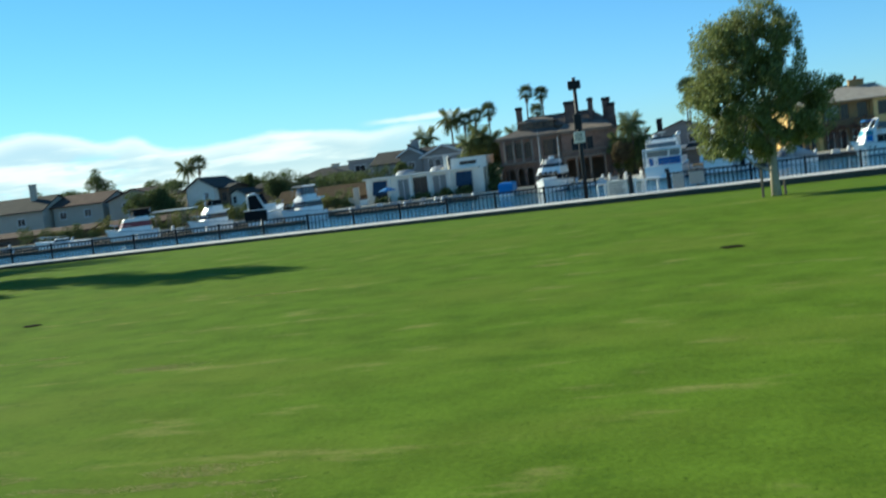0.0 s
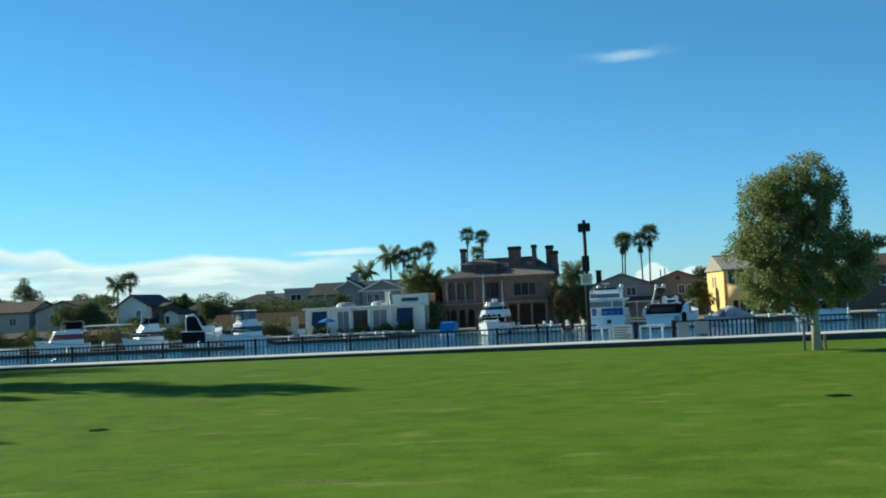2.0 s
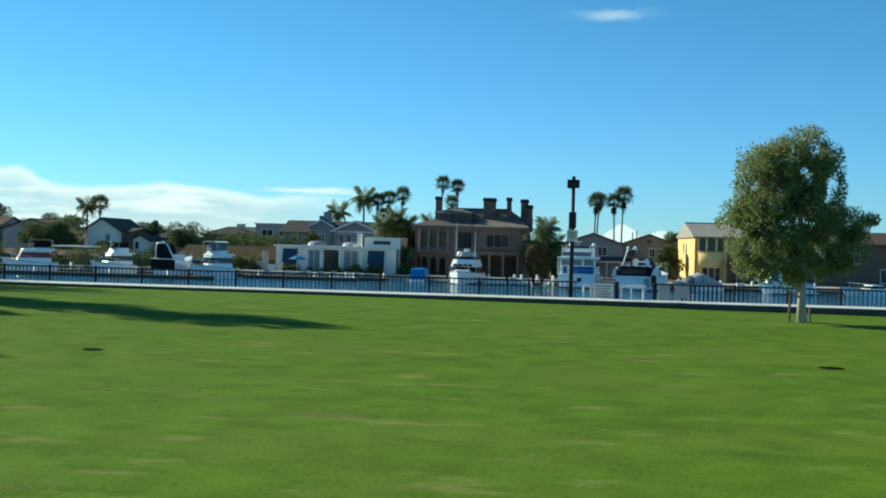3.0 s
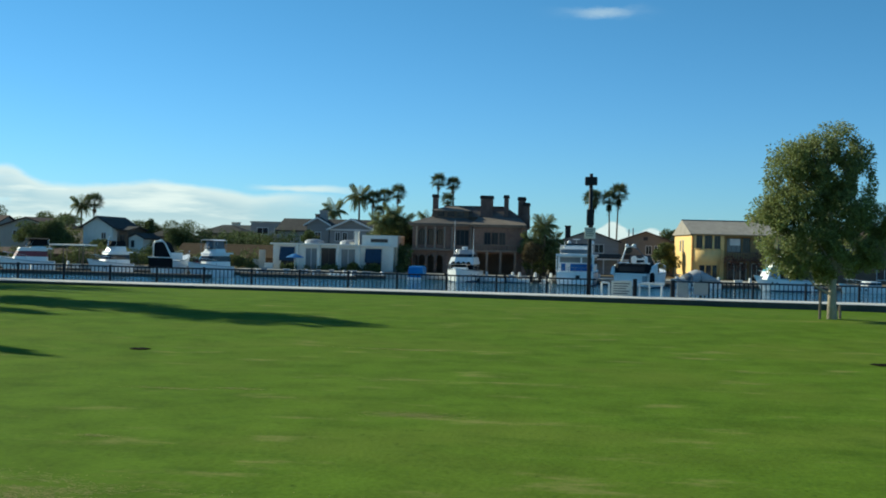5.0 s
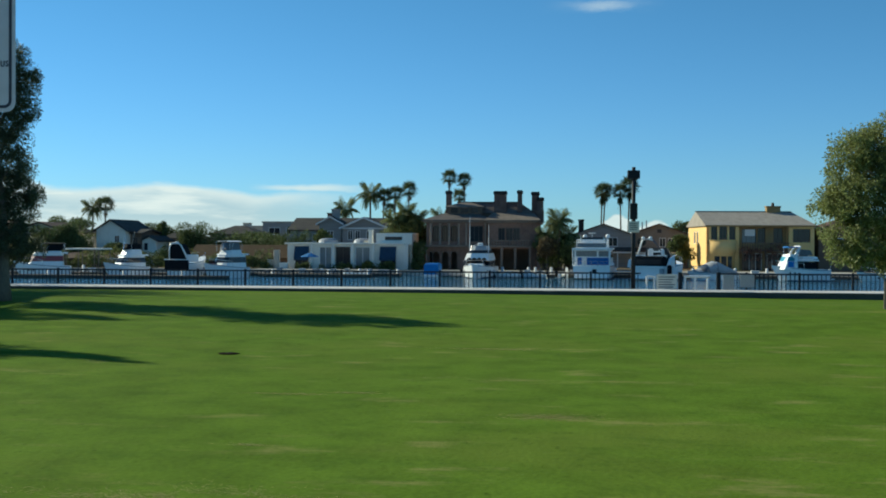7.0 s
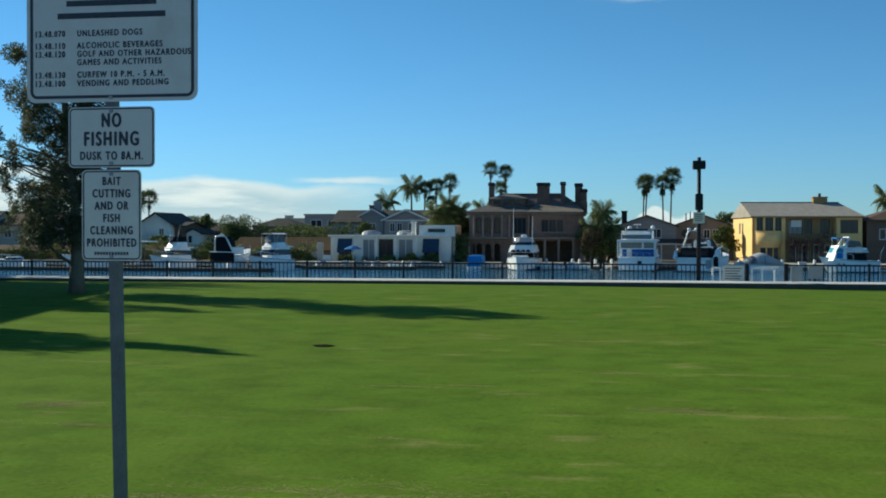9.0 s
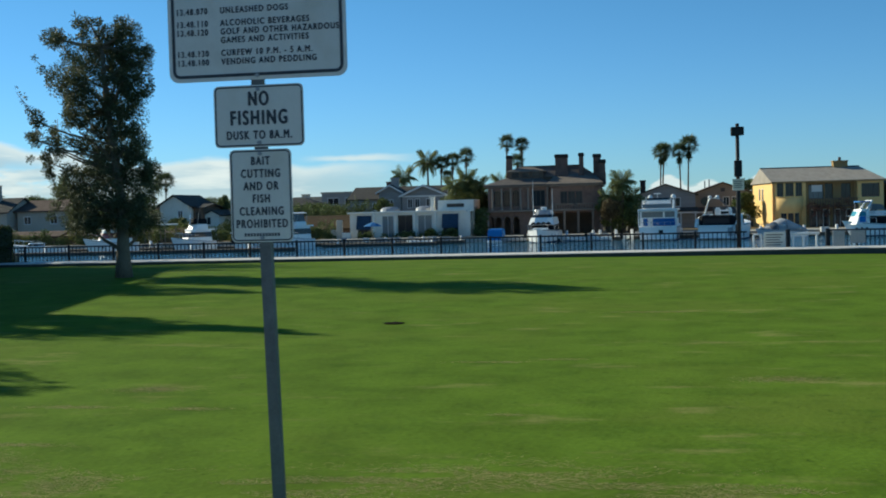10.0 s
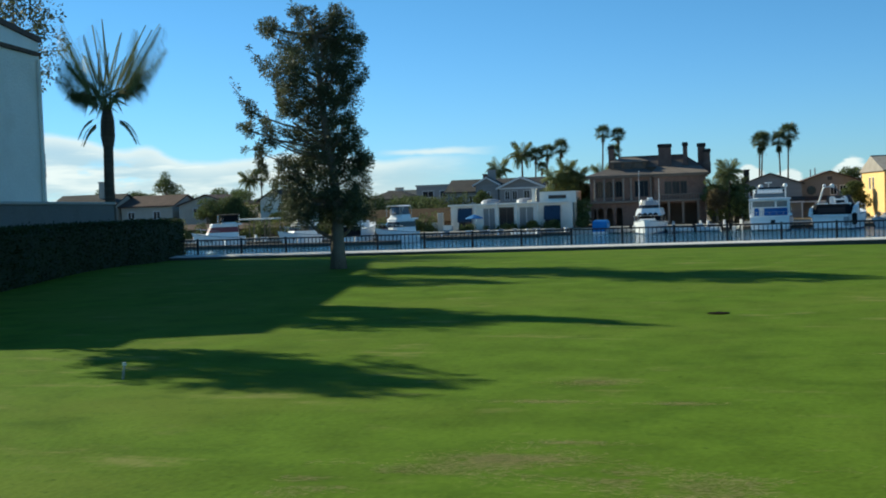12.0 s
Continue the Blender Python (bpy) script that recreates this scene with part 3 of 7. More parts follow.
def lawn_z(x, y=33.0):
    """The lawn swells into a low rise before the quay."""
    swell = np.interp(y, (4, 10, 14, 17, 20, 22.5, 25, 27.5, 30, 33), (-0.1, -0.125, -0.11, -0.06, 0.01, 0.06, 0.085, 0.05, -0.02, -0.07))
    dip = np.clip((x + 12.0) / 16.0, 0, 1) * np.clip((y - 25.0) / 5.0, 0, 1)
    return swell - 0.11 * dip


def quay_y(x):
    return 33.0 + 0.02 * (x + 10.0)


def sheet(corners, mat, name, label, category, nx=1, ny=1):
    """A flat four-cornered piece of ground, cut into a grid."""
    a, b, c, d = [Vector(p) for p in corners]
    bm = bmesh.new()
    grid = [[bm.verts.new(a.lerp(b, i / nx).lerp(d.lerp(c, i / nx), j / ny)) for j in range(ny + 1)] for i in range(nx + 1)]
    for i in range(nx):
        for j in range(ny):
            bm.faces.new((grid[i][j], grid[i + 1][j], grid[i + 1][j + 1], grid[i][j + 1]))
    return solo(name, bm, mat, (0, 0, 0), label, category, kind="structure")


sheet([(-3000, -3000, -6), (3000, -3000, -6), (3000, 3000, -6), (-3000, 3000, -6)], EARTH, "ground", "bare brown earth under land and harbour bed", "ground")
lawn = sheet([(-120, 4.3, 0), (110, 4.3, 0), (110, quay_y(110), 0), (-120, quay_y(-120), 0)], TURF, "lawn", "sunlit mown green lawn with drier yellow streaks", "lawn", 46, 40)
for v in lawn.data.vertices:
    v.co.z = lawn_z(v.co.x, v.co.y)
lawn.data.polygons.foreach_set("use_smooth", [True] * len(lawn.data.polygons))
sheet([(-120, -2.4, -0.22), (110, -2.4, -0.22), (110, 3.0, -0.22), (-120, 3.0, -0.22)], ASPHALT, "road", "grey asphalt road beside the lawn", "road")
sheet([(-120, -9.0, -0.22), (110, -9.0, -0.22), (110, -2.4, -0.22), (-120, -2.4, -0.22)], ASPHALT, "road", "grey asphalt road beside the lawn", "road")
solo("near_bank", box(-120, 110, -60, -9, -5.9, -0.2), EARTH, (0, 0, 0), "brown earth bank along the road", "ground", kind="structure")
solo("kerb", soft_box(-120, 110, 3.0, 3.16, -0.5, -0.07, 0.02), CONCRETE, (0, 0, 0), "pale concrete kerb along the road", "kerb", kind="structure")
solo("bank", box(-120, 110, -9, 4.9, -5.9, -0.5), EARTH, (0, 0, 0), "brown earth under the road", "ground", kind="structure")
sheet([(-4000, 14.0, WATER_Z), (4000, 14.0, WATER_Z), (4000, SHORE_Y + 1, WATER_Z), (-4000, SHORE_Y + 1, WATER_Z)], WATER, "water", "rippled blue harbour water reflecting the sky", "water")
sheet([(-2900, SHORE_Y, SHORE_Z + 0.1), (2900, SHORE_Y, SHORE_Z + 0.1), (2900, 2900, SHORE_Z + 0.1), (-2900, 2900, SHORE_Z + 0.1)], EARTH, "far_ground", "earth and gardens of the opposite shore", "ground", 4, 4)
solo("seawall", box(-300, 300, SHORE_Y - 0.4, SHORE_Y, -5.8, SHORE_Z + 0.2), CONCRETE, (0, 0, 0), "low weathered concrete seawall on the opposite shore", "wall", kind="structure")

# paved garden terraces along the opposite shore
for x0, x1, deep in ((-47.5, -30.8, 6.4), (-25.5, -11.5, 5.2), (-8.0, 24.0, 7.0)):
    solo("terrace", soft_box(x0, x1, SHORE_Y + 0.02, SHORE_Y + deep, SHORE_Z - 0.1, SHORE_Z + 0.16, 0.03), CONCRETE, (0, 0, 0), "pale paved garden terrace above the seawall", "terrace", kind="structure")

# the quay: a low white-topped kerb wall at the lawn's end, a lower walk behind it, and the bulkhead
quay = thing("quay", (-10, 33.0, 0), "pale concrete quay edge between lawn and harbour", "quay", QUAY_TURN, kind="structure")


def quay_run(outline):
    """A profile (y, z) drawn along the quay."""
    return loft([[(x, p, q) for p, q in outline] for x in (-110, 118)])


part("quay_walk", quay_run([(0.0, -1.0), (0.0, 0.02), (0.03, 0.035), (1.0, 0.05), (1.0, -1.0)]), PALE_KERB, quay)
# thin dark skin on the kerb's front: its shade, put in as colour
part("kerb_face", quay_run([(-0.004, -0.6), (-0.004, 0.018), (-0.0015, 0.018), (-0.0015, -0.6)]), DARK_CONCRETE, quay)
part("bulkhead", quay_run([(1.0, -5.8), (1.0, -0.5), (2.2, -0.5), (2.2, -5.8)]), PAVING, quay)

solo("neighbour_garden", box(-60, -34.0, 32.9, 44, -5.8, -0.1), EARTH, (0, 0, 0), "earth of the neighbouring garden beyond the quay", "ground", kind="structure")

# pavement slabs between kerb and lawn
slab = mesh_of("slab", soft_box(-0.745, 0.745, 3.165, 4.29, -0.3, -0.075, 0.012), PAVING)
pavement = thing("pavement", (0, 0, 0), "grey concrete slab pavement beside the road", "pavement", kind="structure")
for i in range(26):
    ob = new("slab", slab)
    ob.parent, ob.location = pavement, (-25 + 1.5 * i, 0, 0)
part("pavement_rest", box(-120, -25.75, 3.165, 4.29, -0.3, -0.077), PAVING, pavement)
part("pavement_rest", box(13.25, 110, 3.165, 4.29, -0.3, -0.077), PAVING, pavement)


# ---- the quay railing ----
STEP = 1.548
railing = thing("railing_section", (0, 0, 0), "black painted iron railing section on the quay", "railing", group="railing sections along the quay")
part("post", soft_box(-0.033, 0.033, -0.033, 0.033, 0, 1.06, 0.008), IRON, railing)
part("top_rail", soft_box(0.04, STEP - 0.04, -0.025, 0.025, 0.985, 1.03, 0.008), IRON, railing)
part("lower_rail", soft_box(0.04, STEP - 0.04, -0.018, 0.018, 0.12, 0.155, 0.006), IRON, railing)
bar_mesh = mesh_of("baluster", box(-0.011, 0.011, -0.011, 0.011, 0.155, 0.985), IRON)
for k in range(11):
    ob = new("baluster", bar_mesh)
    ob.parent, ob.location = railing, (STEP * (k + 1) / 12, 0, 0)
quay_m = pose(-10, 34.5, 0, 0, 0, QUAY_TURN)


def on_quay(u):
    return quay_m @ pose(u, 0, -0.5)


railing.matrix_basis = on_quay(-13.276 - 5 * STEP)
for i in range(-4, 12):
    copy_thing(railing, on_quay(-13.276 + STEP * i))
for i in range(14, 34):
    copy_thing(railing, on_quay(-13.276 + STEP * i))

# ---- lamp standard with boxes and a plate on the quay ----
lamp = thing("lamp_post", (-4.97, 34.62, -0.5), "dark iron lamp post with boxes and a pale plate", "lamp post")
part("pole", rod((0, 0, 0), (0, 0, 4.24), 0.07, 0.055, 12), IRON, lamp, smooth=True)
part("base_flange", rod((0, 0, 0), (0, 0, 0.12), 0.13, 0.11, 12), IRON, lamp)
head = part("lamp_head", soft_box(-0.19, 0.19, -0.1, 0.1, 3.885, 4.14, 0.02), IRON, lamp)
part("lens", soft_box(-0.17, -0.02, -0.085, 0.085, 3.87, 3.886, 0.003), GLASS, head)
part("control_box", soft_box(-0.115, 0.115, -0.17, -0.05, 2.65, 3.14, 0.02), IRON, lamp)
plate = part("notice_plate", soft_box(-0.17, 0.17, -0.1, -0.085, 2.25, 2.59, 0.006), SIGN_WHITE, lamp, "faded grey-white notice plate")
for k in range(4):
    part("lettering_bar", box(-0.12, 0.12 - 0.03 * (k % 2), -0.104, -0.1, 2.51 - 0.06 * k, 2.53 - 0.06 * k), SIGN_INK, plate)

# ---- gangway gate with its white rails and notice on the quay ----
gate = thing("gangway_gate", (-4.0, 34.45, -0.5), "grey gate and white handrails of a gangway", "gate", QUAY_TURN)
for x in (0.42, 1.55):
    part("gate_post", soft_box(x - 0.06, x + 0.06, -0.06, 0.06, 0, 1.06, 0.01), IRON, gate)
for x0 in (-0.58, -0.36, 0.55, 0.85, 1.22):
    part("handrail_post", rod((x0, -0.1, 0), (x0, -0.1, 0.93), 0.03, n=8), WHITE_TRIM, gate)
part("handrail", rod((-0.58, -0.1, 0.93), (-0.36, -0.1, 0.93), 0.03, n=8), WHITE_TRIM, gate)
part("handrail", rod((0.52, -0.1, 0.93), (1.3, -0.1, 0.93), 0.035, n=8), WHITE_TRIM, gate)
notice = part("notice", soft_box(-0.3, 0.32, -0.16, -0.13, 0.5, 1.0, 0.01), SIGN_WHITE, gate, "weathered white notice board with dark lines")
for k in range(5):
    part("lettering_bar", box(-0.23, 0.25 - 0.05 * (k % 3), -0.166, -0.16, 0.9 - 0.075 * k, 0.925 - 0.075 * k), SIGN_INK, notice)
part("notice", soft_box(1.66, 2.0, -0.16, -0.13, 0.42, 1.0, 0.01), GALV, gate, "grey metal back of a notice board")
part("notice", soft_box(2.15, 2.58, -0.16, -0.13, 0.62, 1.0, 0.01), GALV, gate, "grey metal back of a notice board")
part("lower_rail", soft_box(1.6, 4.3, -0.02, 0.02, 0.12, 0.16, 0.006), IRON, gate)
part("top_rail", soft_box(1.6, 4.3, -0.025, 0.025, 0.985, 1.03, 0.008), IRON, gate)
for k in range(20):
    part("baluster", box(1.7 + 0.129 * k, 1.722 + 0.129 * k, -0.011, 0.011, 0.16, 0.985), IRON, gate)


# ---- park sign by the pavement ----
def lettering(text, x, z, size, parent, y, wide=1.0, align="CENTER", mat=SIGN_INK):
    cu = bpy.data.curves.new("lettering", "FONT")
    cu.body, cu.size, cu.align_x, cu.align_y, cu.extrude = text, size, align, "CENTER", 0.0004
    cu.space_character = 1.3
    tmp = bpy.data.objects.new("lettering", cu)
    scene.collection.objects.link(tmp)
    bpy.context.view_layer.update()
    me = bpy.data.meshes.new_from_object(tmp.evaluated_get(bpy.context.evaluated_depsgraph_get()))
    bpy.data.objects.remove(tmp)
    me.transform(Matrix.Translation((x, y, z)) @ pose(0, 0, 0, 90) @ Matrix.Diagonal((wide, 1, 1, 1)))
    stroke = bmesh.new()  # a heavier stroke: thin layers laid a little aside of one another
    for k, (ax, az) in enumerate(((-0.042, 0.0), (0.042, 0.0), (0.0, 0.03), (0.0, -0.03), (0.0, 0.0))):
        me.transform(Matrix.Translation((ax * size, -0.0002 * k, az * size)))
        stroke.from_mesh(me)
        me.transform(Matrix.Translation((-ax * size, 0.0002 * k, -az * size)))
    stroke.to_mesh(me)
    stroke.free()
    me.materials.clear()
    me.materials.append(mat)
    ob = new("lettering", me)
    ob.parent = parent
    return ob


def rounded(x0, x1, z0, z1, r, y0, y1, n=5):
    pts = []
    for cx, cz, a0 in ((x1 - r, z1 - r, 0), (x0 + r, z1 - r, 90), (x0 + r, z0 + r, 180), (x1 - r, z0 + r, 270)):
        for i in range(n + 1):
            a = radians(a0 + 90 * i / n)
            pts.append((cx + r * math.cos(a), cz + r * math.sin(a)))
    return prism(pts, y0, y1, "y")


def rounded_ring(x0, x1, z0, z1, r, w, y0, y1, n=5):
    """A thin rounded border, as a closed band."""
    bm = bmesh.new()

    def loop(d):
        pts = []
        for cx, cz, a0 in ((x1 - r, z1 - r, 0), (x0 + r, z1 - r, 90), (x0 + r, z0 + r, 180), (x1 - r, z0 + r, 270)):
            for i in range(n + 1):
                a = radians(a0 + 90 * i / n)
                pts.append((cx + (r - d) * math.cos(a), cz + (r - d) * math.sin(a)))
        return pts

    o, i = loop(0), loop(w)
    rings = [[bm.verts.new((p, y, q)) for p, q in ring] for ring, y in ((o, y0), (o, y1), (i, y1), (i, y0))]
    m = len(o)
    for a in range(4):
        for k in range(m):
            bm.faces.new((rings[a][k], rings[a][(k + 1) % m], rings[(a + 1) % 4][(k + 1) % m], rings[(a + 1) % 4][k]))
    bmesh.ops.recalc_face_normals(bm, faces=bm.faces[:])
    return bm


def sign_panel(parent, x0, x1, z0, z1, label, border=0.007, inset=0.006, r=0.028):
    p = part("sign_panel", rounded(x0, x1, z0, z1, r, -0.002, 0.0), SIGN_WHITE, parent, label)
    part("border", rounded_ring(x0 + inset, x1 - inset, z0 + inset, z1 - inset, r - inset * 0.5, border, -0.0035, -0.0021), SIGN_INK, p)
    for z in (z0 + 0.022, z1 - 0.022):
        part("bolt", rod((0, -0.012, z), (0, -0.0021, z), 0.011, n=6), GALV, p)
    return p


park_sign = thing("park_sign", (-9.72, 5.56, -0.048), "galvanised post with three white park rule signs", "sign")
part("post", loft([[(x + dx, y, z) for x, y in ((-0.029, 0.002), (0.029, 0.002), (0.029, 0.05), (-0.029, 0.05))] for dx, z in ((0.042, -0.25), (-0.024, 2.92))]), POST_STEEL, park_sign)
low = sign_panel(park_sign, -0.166, 0.166, 1.32, 1.796, "white sign with faded black lettering on bait cutting")
for k, (line, size) in enumerate((("BAIT", 0.062), ("CUTTING", 0.062), ("AND OR", 0.062), ("FISH", 0.062), ("CLEANING", 0.062), ("PROHIBITED", 0.062))):
    lettering(line, 0, 1.735 - 0.0645 * k, size * 0.96, low, -0.003, 0.67)
for k in range(12):
    part("lettering_bar", box(-0.096 + 0.0162 * k, -0.085 + 0.0162 * k, -0.0035, -0.0021, 1.35, 1.366), SIGN_INK, low)
mid = sign_panel(park_sign, -0.24, 0.24, 1.808, 2.125, "white no fishing sign with faded black lettering")
lettering("NO", 0, 2.052, 0.102, mid, -0.003, 0.62)
lettering("FISHING", 0, 1.955, 0.102, mid, -0.003, 0.66)
lettering("DUSK TO 8A.M.", 0, 1.868, 0.06, mid, -0.003, 0.67)
top = sign_panel(park_sign, -0.476, 0.476, 2.152, 2.86, "large white park rules sign with dark border", border=0.016, inset=0.02, r=0.05)
rules = (("13.48.100", "VENDING AND PEDDLING"), ("13.48.130", "CURFEW 10 P.M. - 5 A.M."), ("", "GAMES AND ACTIVITIES"), ("13.48.120", "GOLF AND OTHER HAZARDOUS"), ("13.48.110", "ALCOHOLIC BEVERAGES"), ("13.48.070", "UNLEASHED DOGS"))
for k, (code, rule) in enumerate(rules):
    z = 2.15 + (0.1, 0.145, 0.21, 0.254, 0.298, 0.362)[k]
    if code:
        lettering(code, -0.43, z, 0.044, top, -0.003, 0.76, "LEFT")
    lettering(rule, -0.19, z, 0.044, top, -0.003, 0.78, "LEFT")
for k in range(3):
    part("lettering_bar", box(-0.3 + 0.05 * k, 0.3 - 0.05 * k, -0.0035, -0.0021, 2.59 + 0.065 * k, 2.62 + 0.065 * k), SIGN_INK, top)

# ---- turf: blades on the nearest stretch, bare hollows and a small stand-pipe ----
rng = np.random.default_rng(4)
N = 26000
gx = -24 + 30 * rng.random(N)
gy = 4.35 + 6 * rng.random(N) ** 1.3
gh = (0.003 + 0.005 * rng.random(N)) * np.clip(1.1 - (gy - 4.3) / 6, 0.1, 0.8)
ga = rng.random(N) * math.tau
gl = rng.normal(size=(N, 2)) * 0.02
gw = 0.004 + 0.0008 * (gy - 4.3)
base = np.stack([gx, gy, lawn_z(gx, gy) - 0.002], 1)
side = np.stack([np.cos(ga) * gw, np.sin(ga) * gw, np.zeros(N)], 1)
tip = base + np.stack([gl[:, 0], gl[:, 1], gh], 1)
gv = np.stack([base - side, base + side, tip], 1).reshape(-1, 3)
turf = bpy.data.meshes.new("grass")
turf.from_pydata(gv.tolist(), [], np.arange(N * 3).reshape(-1, 3).tolist())
turf.materials.append(BLADE)
tagged(new("grass", turf), "short mown grass blades on the lawn", "grass", kind="stuff")


DN = 42000
dx = -13.5 + 10 * rng.random(DN)
dy = 5.9 + rng.normal(size=DN) * 0.22 + 0.42 * np.exp(-((dx + 8.6) / 1.0) ** 2) + 0.55 * np.exp(-((dx + 12.2) / 0.6) ** 2)
keep = np.array([noise.noise(Vector((x * 1.3, y * 5.0, 7.0))) > (0.12 if abs(x + 8.6) > 0.85 and abs(x + 12.0) > 0.5 else -0.2) for x, y in zip(dx, dy)])
dx, dy = dx[keep], dy[keep]
# single worn patches further in: centre and half widths
for px_, py_, rx, ry in ((-12.3, 6.5, 0.4, 0.17), (-12.4, 8.47, 0.36, 0.07), (-12.1, 9.4, 0.3, 0.15), (-11.35, 8.42, 0.25, 0.07), (-12.0, 7.0, 0.28, 0.06), (-9.3, 11.1, 0.35, 0.05), (-8.65, 11.28, 0.25, 0.06), (-7.6, 15.8, 0.6, 0.07), (-6.6, 10.0, 0.35, 0.15), (-8.8, 8.25, 0.14, 0.05)):
    many = int(9000 * rx * ry * math.pi)
    dx, dy = np.append(dx, px_ + rng.normal(size=many) * rx * 0.6), np.append(dy, py_ + rng.normal(size=many) * ry * 0.6)
DN = len(dx)
db = np.stack([dx, dy, lawn_z(dx, dy) - 0.002], 1)
da = rng.random(DN) * math.tau
dside = np.stack([np.cos(da) * 0.004, np.sin(da) * 0.004, np.zeros(DN)], 1)
dtip = db + np.stack([rng.normal(size=DN) * 0.05, rng.normal(size=DN) * 0.02, 0.003 + 0.006 * rng.random(DN)], 1)
straw = bpy.data.meshes.new("dry_grass")
straw.from_pydata(np.stack([db - dside, db + dside, dtip], 1).reshape(-1, 3).tolist(), [], np.arange(DN * 3).reshape(-1, 3).tolist())
straw.materials.append(STRAW)
tagged(new("dry_grass", straw), "dry straw-coloured grass patches near the road", "grass", kind="stuff")


def hollow(place, rx, ry, seed):
    r = random.Random(seed)
    bm = bmesh.new()
    n = 18
    ring = [bm.verts.new((math.cos(k * math.tau / n) * rx * r.uniform(0.8, 1.15), math.sin(k * math.tau / n) * ry * r.uniform(0.8, 1.15), 0.006)) for k in range(n)]
    inner = [bm.verts.new((v.co.x * 0.7, v.co.y * 0.7, 0.012 + r.uniform(0, 0.008))) for v in ring]
    mid_v = bm.verts.new((0, 0, 0.014))
    for k in range(n):
        bm.faces.new((ring[k], ring[(k + 1) % n], inner[(k + 1) % n], inner[k]))
        bm.faces.new((inner[k], inner[(k + 1) % n], mid_v))
    return solo("soil_mound", bm, SOIL, place, "small dark mound of bare soil in the lawn", "soil mound", group="soil mounds in the lawn")


hollow((-11.1, 14.7, float(lawn_z(-11.1, 14.7))), 0.15, 0.13, 1)
hollow((-1.0, 16.0, float(lawn_z(-1.0, 16.0))), 0.17, 0.14, 2)
pipe = thing("stand_pipe", (-16.55, 9.5, float(lawn_z(-16.55, 9.5))), "short white stand-pipe with a cap in the lawn", "pipe")
part("pipe", rod((0, 0, 0), (0.02, 0, 0.13), 0.011, n=8), GALV, pipe)
part("cap", rod((0.02, 0, 0.13), (0.02, 0, 0.16), 0.017, n=8), PILE, pipe)

# ---- the young tree on the lawn, staked ----
YOUNG_TOP = [(-0.95, 0, 3.3, 0.5, 0.6, 0.55), (-1.0, 0.1, 2.7, 0.5, 0.6, 0.45), (-0.45, 0, 3.45, 0.55, 0.6, 0.52), (0.0, 0.1, 3.72, 0.5, 0.55, 0.46), (0.35, 0, 3.3, 0.45, 0.5, 0.55), (0.45, 0, 2.75, 0.4, 0.5, 0.45), (-0.4, 0.1, 2.75, 0.75, 0.8, 0.6), (0.1, 0, 2.5, 0.62, 0.8, 0.6)]
YOUNG_LOWER = [(-1.35, 0.1, 2.15, 0.42, 0.5, 0.42),
     (-1.1, -0.1, 1.7, 0.5, 0.6, 0.48), (-0.8, 0, 2.2, 0.66, 0.8, 0.5), (-1.0, -0.2, 1.2, 0.45, 0.5, 0.35), (-0.3, 0, 1.6, 0.7, 0.8, 0.58), (0.5, 0.1, 1.7, 0.62, 0.7, 0.52), (0.9, -0.1, 2.05, 0.38, 0.45, 0.4), (1.35, 0, 2.2, 0.17, 0.2, 0.15),
     (0.75, 0, 1.35, 0.36, 0.4, 0.32), (-0.1, 0.1, 1.0, 0.33, 0.35, 0.28), (-0.6, 0, 0.98, 0.33, 0.35, 0.22), (0.4, 0, 1.05, 0.28, 0.3, 0.22), (0.95, 0.05, 1.65, 0.42, 0.5, 0.5), (0.3, -0.1, 2.2, 0.55, 0.6, 0.5), (0.2, 0.0, 3.1, 0.5, 0.5, 0.5), (0.05, -0.1, 1.35, 0.5, 0.5, 0.4)]
young = tree("lawn_tree", (0.07, 24.4, float(lawn_z(0, 24.4))), [(0.02, 0, -0.1), (0.0, 0, 0.5), (0.03, 0.02, 1.1), (-0.03, 0, 1.8), (-0.1, 0, 2.6), (-0.15, 0, 3.4)], 0.095,
    YOUNG_TOP + YOUNG_LOWER,
    150000, 0.056, 21, "young leafy evergreen tree with a thick olive crown", LEAF_LIGHT, PALE_BARK, group="trees on the lawn", gaps=0.93, hollow=0.12, grain=3.0)
for x, y, h in ((-0.26, -0.1, 0.62), (0.21, 0.15, 0.3)):
    part("stake", rod((x, y, -0.1), (x * 0.95, y, h), 0.03, n=6), TIMBER, young)

